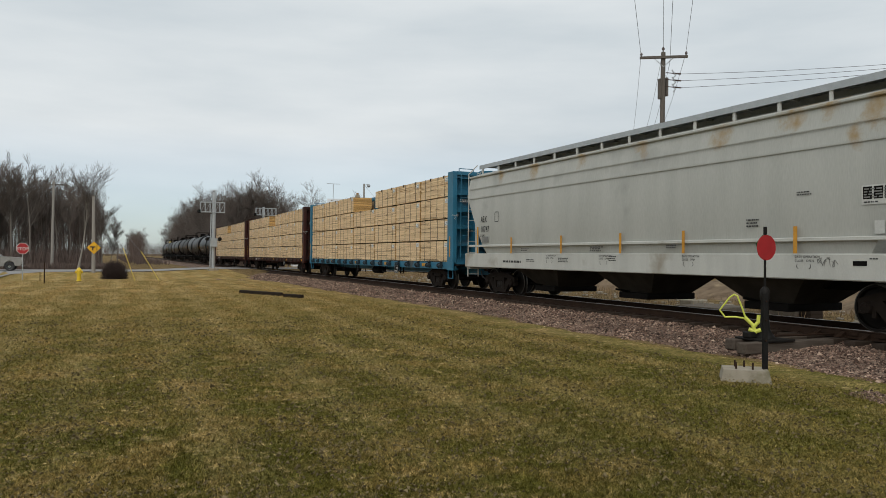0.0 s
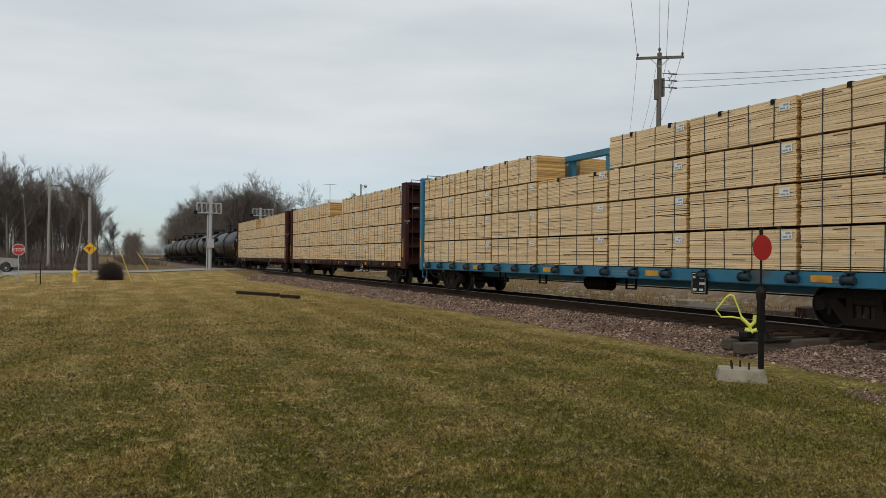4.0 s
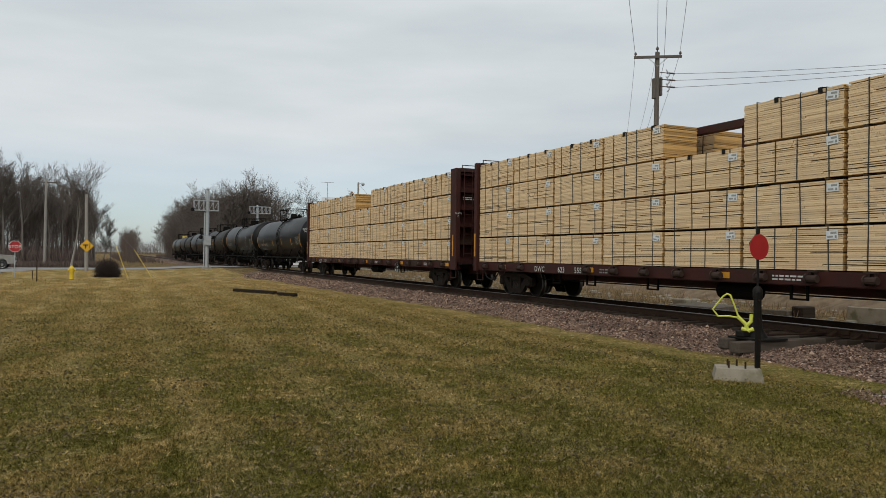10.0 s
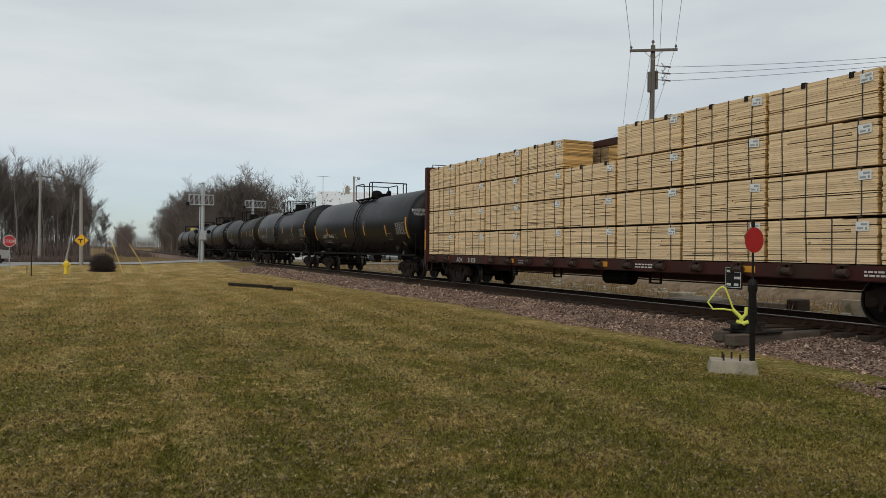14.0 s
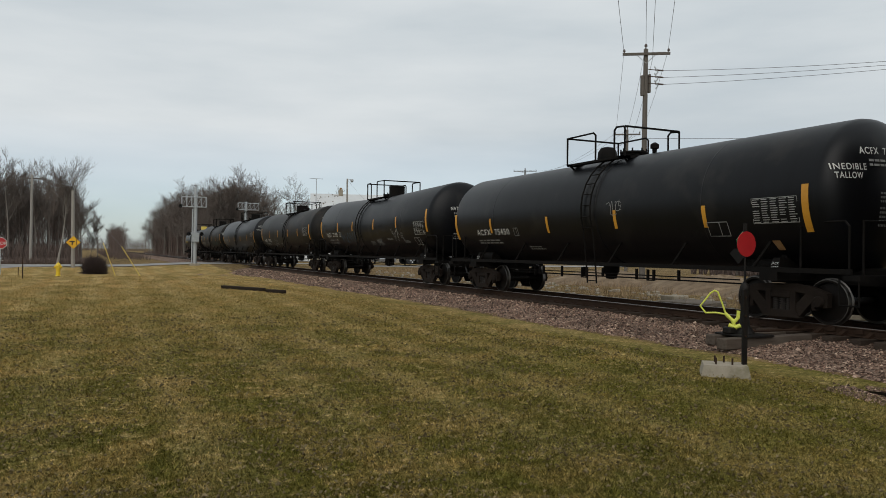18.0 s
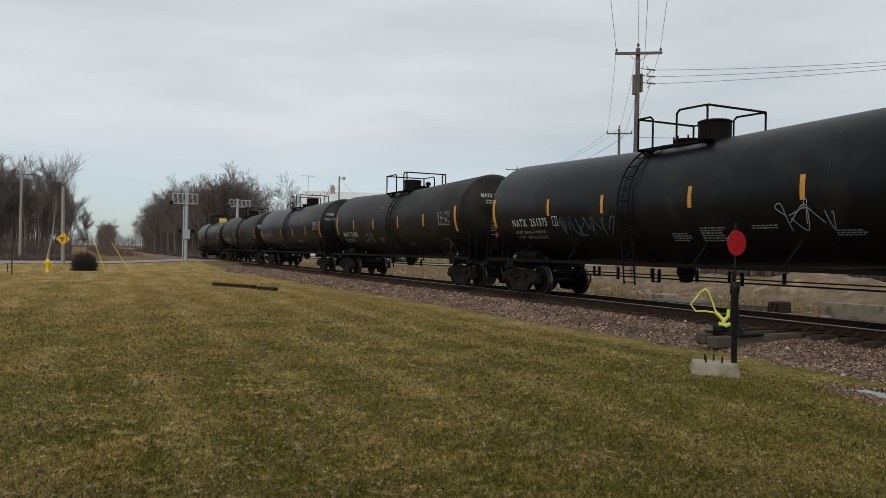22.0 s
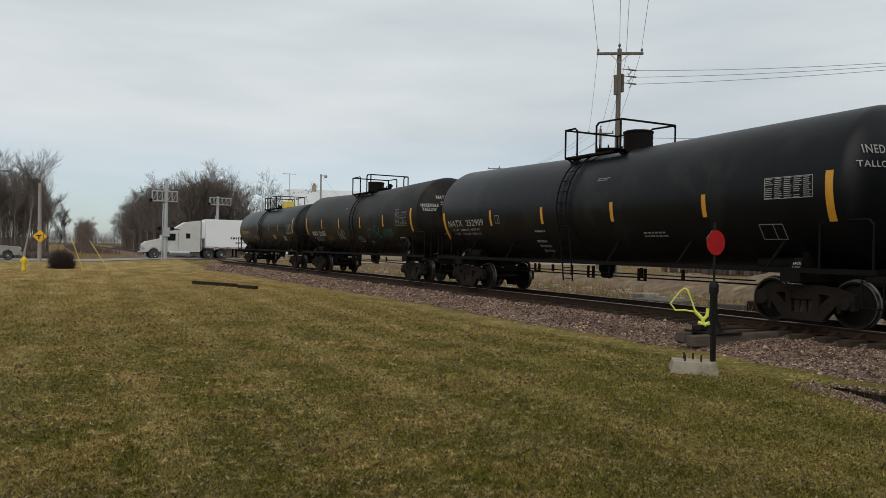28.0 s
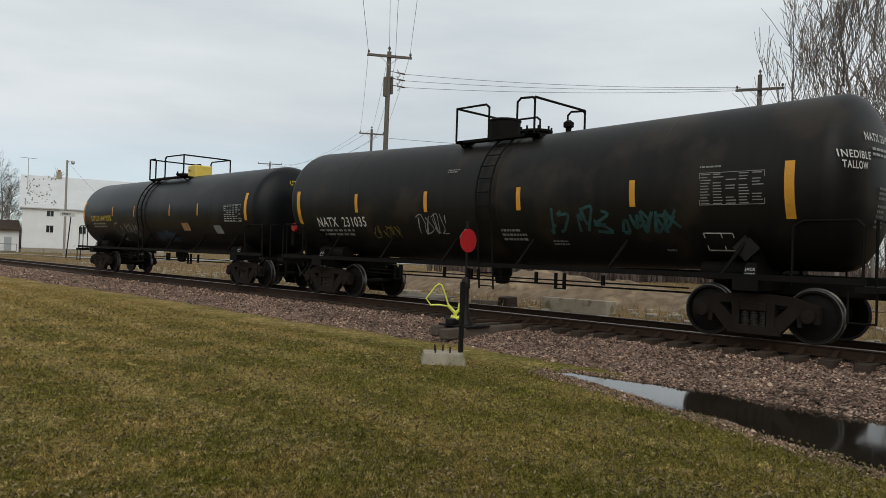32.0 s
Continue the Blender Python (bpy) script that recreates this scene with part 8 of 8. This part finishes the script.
    part("porch_rail", Build().tube([(3.0, -0.9, 0.1), (3.0, -0.9, 1.2), (5.0, -0.9, 1.2), (5.0, -0.9, 0.1)], 0.05), M["old_tie"], h)
    part("porch_step", Build().box(3.2, 5.0, -1.0, 0.2, 0, 0.25), M["old_tie"], h)
    # tall aerial behind
    a = thing("aerial_mast", "thin aerial mast with a crossbar near the barn", "aerial", at=(33.3, 117.0, z0))
    part("mast", Build().cyl((0, 0, 0), (0, 0, 13.6), 0.045, n=6), M["galv"], a)
    part("crossbar", Build().tube([(-1.1, 0, 13.6), (1.1, 0, 13.6)], 0.035), M["galv"], a)


barn()


# ---- road traffic ----
def wheel(parent, x, y, z, r, w, rim, rolled):
    t = part("tyre", Build().lathe([(r * 0.62, -w / 2), (r * 0.93, -w / 2), (r, -w * 0.35), (r, w * 0.35), (r * 0.93, w / 2), (r * 0.62, w / 2)], 28, axis="y"), M["tyre"], parent, at=(x, y, z), smooth=35)
    part("rim", Build().lathe([(0.04, -w * 0.50), (r * 0.25, -w * 0.52), (r * 0.3, -w * 0.38), (r * 0.52, -w * 0.40), (r * 0.66, -w * 0.52), (r * 0.66, w * 0.52), (r * 0.5, w * 0.4), (0.04, w * 0.45)], 20, axis="y"), M[rim], t, smooth=35)
    rolled.append((t, (x, y, z), r))
    return t


def keyed_wheels(rolled, xs):
    """Wheels turn as their vehicle goes along x. xs: (t, x)."""
    a, b = [p[0] for p in xs], [p[1] for p in xs]
    times = [i * 0.125 for i in range(257)]
    go = [float(np.interp(t, a, b)) for t in times]
    for w, at, r in rolled:
        MOVERS.append((w, [(t, pose(*at, 0, math.degrees((g - go[0]) / r) % 360, 0)) for t, g in zip(times, go)]))


def semi_truck():
    """A sleeper tractor with a van trailer, heading towards -x."""
    rolled = []
    t = thing("semi_truck", "silver-white sleeper tractor pulling a white van trailer", "truck")
    body = M["truck_cab"]
    # tractor: nose at x = 0, going back along +x
    hood = part("hood", Build().prism([(0.15, 0.65), (0.0, 0.95), (0.12, 1.45), (0.5, 1.72), (1.9, 2.05), (1.95, 0.75)], "y", -0.95, 0.95), body, t)
    part("grille", Build().box(-0.02, 0.06, -0.5, 0.5, 0.85, 1.4), M["chrome"], hood)
    part("bumper", Build().cbox(-0.12, 0.25, -1.15, 1.15, 0.35, 0.72, 0.05), M["chrome"], t)
    for s in (-1, 1):
        part("headlight", Build().cbox(0.0, 0.3, s * 0.98 - 0.12, s * 0.98 + 0.12, 1.0, 1.25, 0.04), M["galv"], hood)
        part("fender", Build().prism([(0.45, 0.75), (0.6, 1.2), (0.95, 1.35), (1.5, 1.3), (1.8, 0.95), (1.85, 0.75), (1.6, 0.75), (1.5, 1.0), (1.2, 1.15), (0.95, 1.1), (0.8, 0.95), (0.7, 0.75)], "y", min(s * 0.9, s * 1.18), max(s * 0.9, s * 1.18)), body, t)
    cab = part("cab", Build().prism([(1.9, 0.75), (1.9, 2.05), (2.35, 2.75), (2.6, 2.85), (3.6, 2.95), (3.6, 0.75)], "y", -1.12, 1.12), body, t)
    part("windshield", Build().add([(1.93, -1.0, 2.1), (1.93, 1.0, 2.1), (2.33, 0.95, 2.72), (2.33, -0.95, 2.72)], [(0, 1, 2, 3)]), M["dark_glass"], cab)
    sl = part("sleeper", Build().prism([(3.6, 0.75), (3.6, 2.95), (3.2, 3.1), (4.2, 3.75), (5.55, 3.95), (5.6, 3.8), (5.6, 0.75)], "y", -1.2, 1.2), body, t)
    for s in (-1, 1):
        q = s * 1.13
        part("side_window", Build().box(2.25, 3.2, q - 0.006, q + 0.006, 1.85, 2.55), M["dark_glass"], cab)
        part("door_line", Build().box(2.15, 2.17, q - 0.006, q + 0.006, 0.9, 2.6).box(3.45, 3.47, q - 0.006, q + 0.006, 0.9, 2.7), M["frame_black"], cab)
        part("sleeper_window", Build().box(4.2, 4.6, s * 1.21 - 0.006, s * 1.21 + 0.006, 2.1, 2.6), M["dark_glass"], sl)
        part("mirror", Build().cbox(2.0, 2.15, s * 1.35 - 0.1, s * 1.35 + 0.1, 1.75, 2.45, 0.03), M["chrome"], cab)
        part("fuel_tank", Build().cyl((2.6, s * 0.98, 0.62), (4.6, s * 0.98, 0.62), 0.32, n=18), M["chrome"], t, smooth=40)
        part("side_skirt", Build().box(2.0, 5.4, s * 1.16 - 0.02, s * 1.16 + 0.02, 0.72, 0.95), body, t)
        part("exhaust_stack", Build().cyl((5.75, s * 0.85, 0.9), (5.75, s * 0.85, 3.9), 0.07, n=10), M["chrome"], t)
    part("chassis", Build().box(0.6, 8.3, -0.42, 0.42, 0.65, 0.92), M["frame_black"], t)
    for x, ys in ((1.2, (-0.98, 0.98)), (6.45, (-0.9, 0.9)), (7.75, (-0.9, 0.9))):
        for y in ys:
            wheel(t, x, y, 0.52, 0.52, 0.30 if x < 2 else 0.55, "chrome", rolled)
    # trailer
    tr = thing("semi_trailer", "long white van trailer hitched to the tractor", "trailer")
    box = part("box", Build().cbox(6.1, 22.2, -1.3, 1.3, 1.2, 4.1, 0.03), M["white_truck"], tr)
    part("bottom_rail", Build().box(6.1, 22.2, -1.315, -1.30, 1.15, 1.32).box(6.1, 22.2, 1.30, 1.315, 1.15, 1.32), M["galv"], box)
    for i in range(27):
        x = 6.4 + i * 0.6
        part("marker", Build().box(x, x + 0.3, -1.322, -1.316, 1.18, 1.26), M["stop_red"] if i % 2 else M["white_text"], box)
    part("reefer_unit", Build().cbox(5.72, 6.1, -0.95, 0.95, 2.1, 3.9, 0.06), M["white_truck"], tr)
    v, f = bars(2.2, 0.42, 1, 4)
    part("lettering", Build().add([(8.6 + u, -1.308, 2.0 + w) for u, w in v], f), M["dark_text"], box, "company name as dark bars")
    v, f = bars(1.2, 0.24, 2, 8)
    part("small_print", Build().add([(9.1 + u, -1.308, 1.62 + w) for u, w in v], f), M["dark_text"], box)
    for s in (-1, 1):
        part("landing_gear", Build().box(9.2, 9.35, s * 0.8 - 0.07, s * 0.8 + 0.07, 0.3, 1.2).box(9.05, 9.5, s * 0.8 - 0.12, s * 0.8 + 0.12, 0.24, 0.3), M["frame_black"], tr)
    part("spare_carrier", Build().lathe([(0.1, -0.06), (0.45, -0.06), (0.45, 0.06), (0.1, 0.06)], 24, (12.0, -1.0, 0.86)), M["white_truck"], tr, "white spare wheel")
    part("bogie", Build().box(17.6, 21.0, -0.5, 0.5, 0.75, 1.2), M["frame_black"], tr)
    part("rear_guard", Build().tube([(22.0, -1.0, 1.2), (22.1, -1.0, 0.55), (22.1, 1.0, 0.55), (22.0, 1.0, 1.2)], 0.05), M["galv"], tr)
    for s in (-1, 1):
        part("mud_flap", Build().box(21.2, 21.23, s * 0.95 - 0.3, s * 0.95 + 0.3, 0.3, 1.1), M["tyre"], tr)
    for x in (17.95, 19.25):
        for y in (-0.9, 0.9):
            wheel(tr, x, y, 0.52, 0.52, 0.55, "white_truck", rolled)
    xs = [(0, 27.0), (22.0, 27.0), (23.5, 25.5), (25.0, 18.2), (26.5, 12.2), (27.5, 8.9), (28.0, 7.5), (29.0, 4.8), (30.0, 1.8), (31.0, -2.0), (32.0, -6.0)]
    y, z = 79.3, 0.12
    rows = [(tt, pose(x, y, z)) for tt, x in xs]
    MOVERS.append((t, rows))
    MOVERS.append((tr, rows))
    keyed_wheels(rolled, xs)


semi_truck()


def pickup():
    """A crew-cab pickup waiting at the crossing, heading towards +x."""
    rolled = []
    t = thing("pickup_truck", "silver-grey crew-cab pickup truck waiting on the road", "pickup")
    b = M["pickup"]
    part("lower_body", Build().prism([(-5.7, 0.45), (-5.75, 1.2), (-3.6, 1.22), (-1.55, 1.28), (-0.15, 1.18), (0.0, 1.0), (0.0, 0.5), (-0.55, 0.45), (-0.62, 0.75), (-0.95, 0.95), (-1.3, 0.75), (-1.4, 0.42), (-4.0, 0.42), (-4.1, 0.75), (-4.45, 0.95), (-4.8, 0.75), (-4.9, 0.45)], "y", -0.98, 0.98), b, t)
    cab = part("cab", Build().prism([(-3.75, 1.2), (-3.6, 1.9), (-2.55, 1.95), (-1.65, 1.30), (-1.6, 1.2)], "y", -0.9, 0.9), b, t)
    for s in (-1, 1):
        part("side_window", Build().prism([(-3.5, 1.3), (-3.42, 1.82), (-2.6, 1.86), (-1.85, 1.34)], "y", s * 0.905 - 0.005, s * 0.905 + 0.005), M["dark_glass"], cab)
        part("mirror", Build().cbox(-1.95, -1.8, s * 1.08 - 0.1, s * 1.08 + 0.1, 1.3, 1.5, 0.03), b, cab)
        part("headlight", Build().cbox(-0.12, 0.02, s * 0.72 - 0.2, s * 0.72 + 0.2, 0.9, 1.1, 0.03), M["white_text"], t)
    part("grille", Build().cbox(-0.05, 0.03, -0.5, 0.5, 0.75, 1.1, 0.02), M["chrome"], t)
    part("bumper", Build().cbox(-0.1, 0.12, -0.98, 0.98, 0.42, 0.68, 0.04), M["chrome"], t)
    part("bed_rail", Build().box(-5.75, -3.75, -0.98, -0.9, 1.2, 1.3).box(-5.75, -3.75, 0.9, 0.98, 1.2, 1.3), b, t)
    for x in (-0.95, -4.45):
        for y in (-0.85, 0.85):
            wheel(t, x, y, 0.40, 0.40, 0.26, "chrome", rolled)
    xs = [(0, -6.95), (6, -6.92), (14, -6.92), (24, -6.9), (25.5, -5.9), (28, -2.7), (30, 0.2), (32, 3.2)]
    MOVERS.append((t, [(tt, pose(x, 76.0, gz(-6, 76) + 0.05)) for tt, x in xs]))
    keyed_wheels(rolled, xs)


pickup()


# ---- what moves ----
def motions():
    for entry in TRAIN:
        ob, y = entry[0], entry[1]
        x, z = (entry[2], entry[3]) if len(entry) > 2 else (0.0, 0.0)
        walk(ob, [(t, pose(TX + x, y - s, RZ + z)) for t, s in ROLLED])
    times = [i * 0.125 for i in range(257)]
    ts, ss = [t for t, s in ROLLED], [s for t, s in ROLLED]
    turned = [float(np.interp(t, ts, ss)) / WR for t in times]
    for w in WHEELS:
        x, y, z = w.location
        walk(w, [(t, pose(x, y, z, math.degrees(a) % 360)) for t, a in zip(times, turned)])
    for ob, rows in MOVERS:
        walk(ob, rows)


motions()
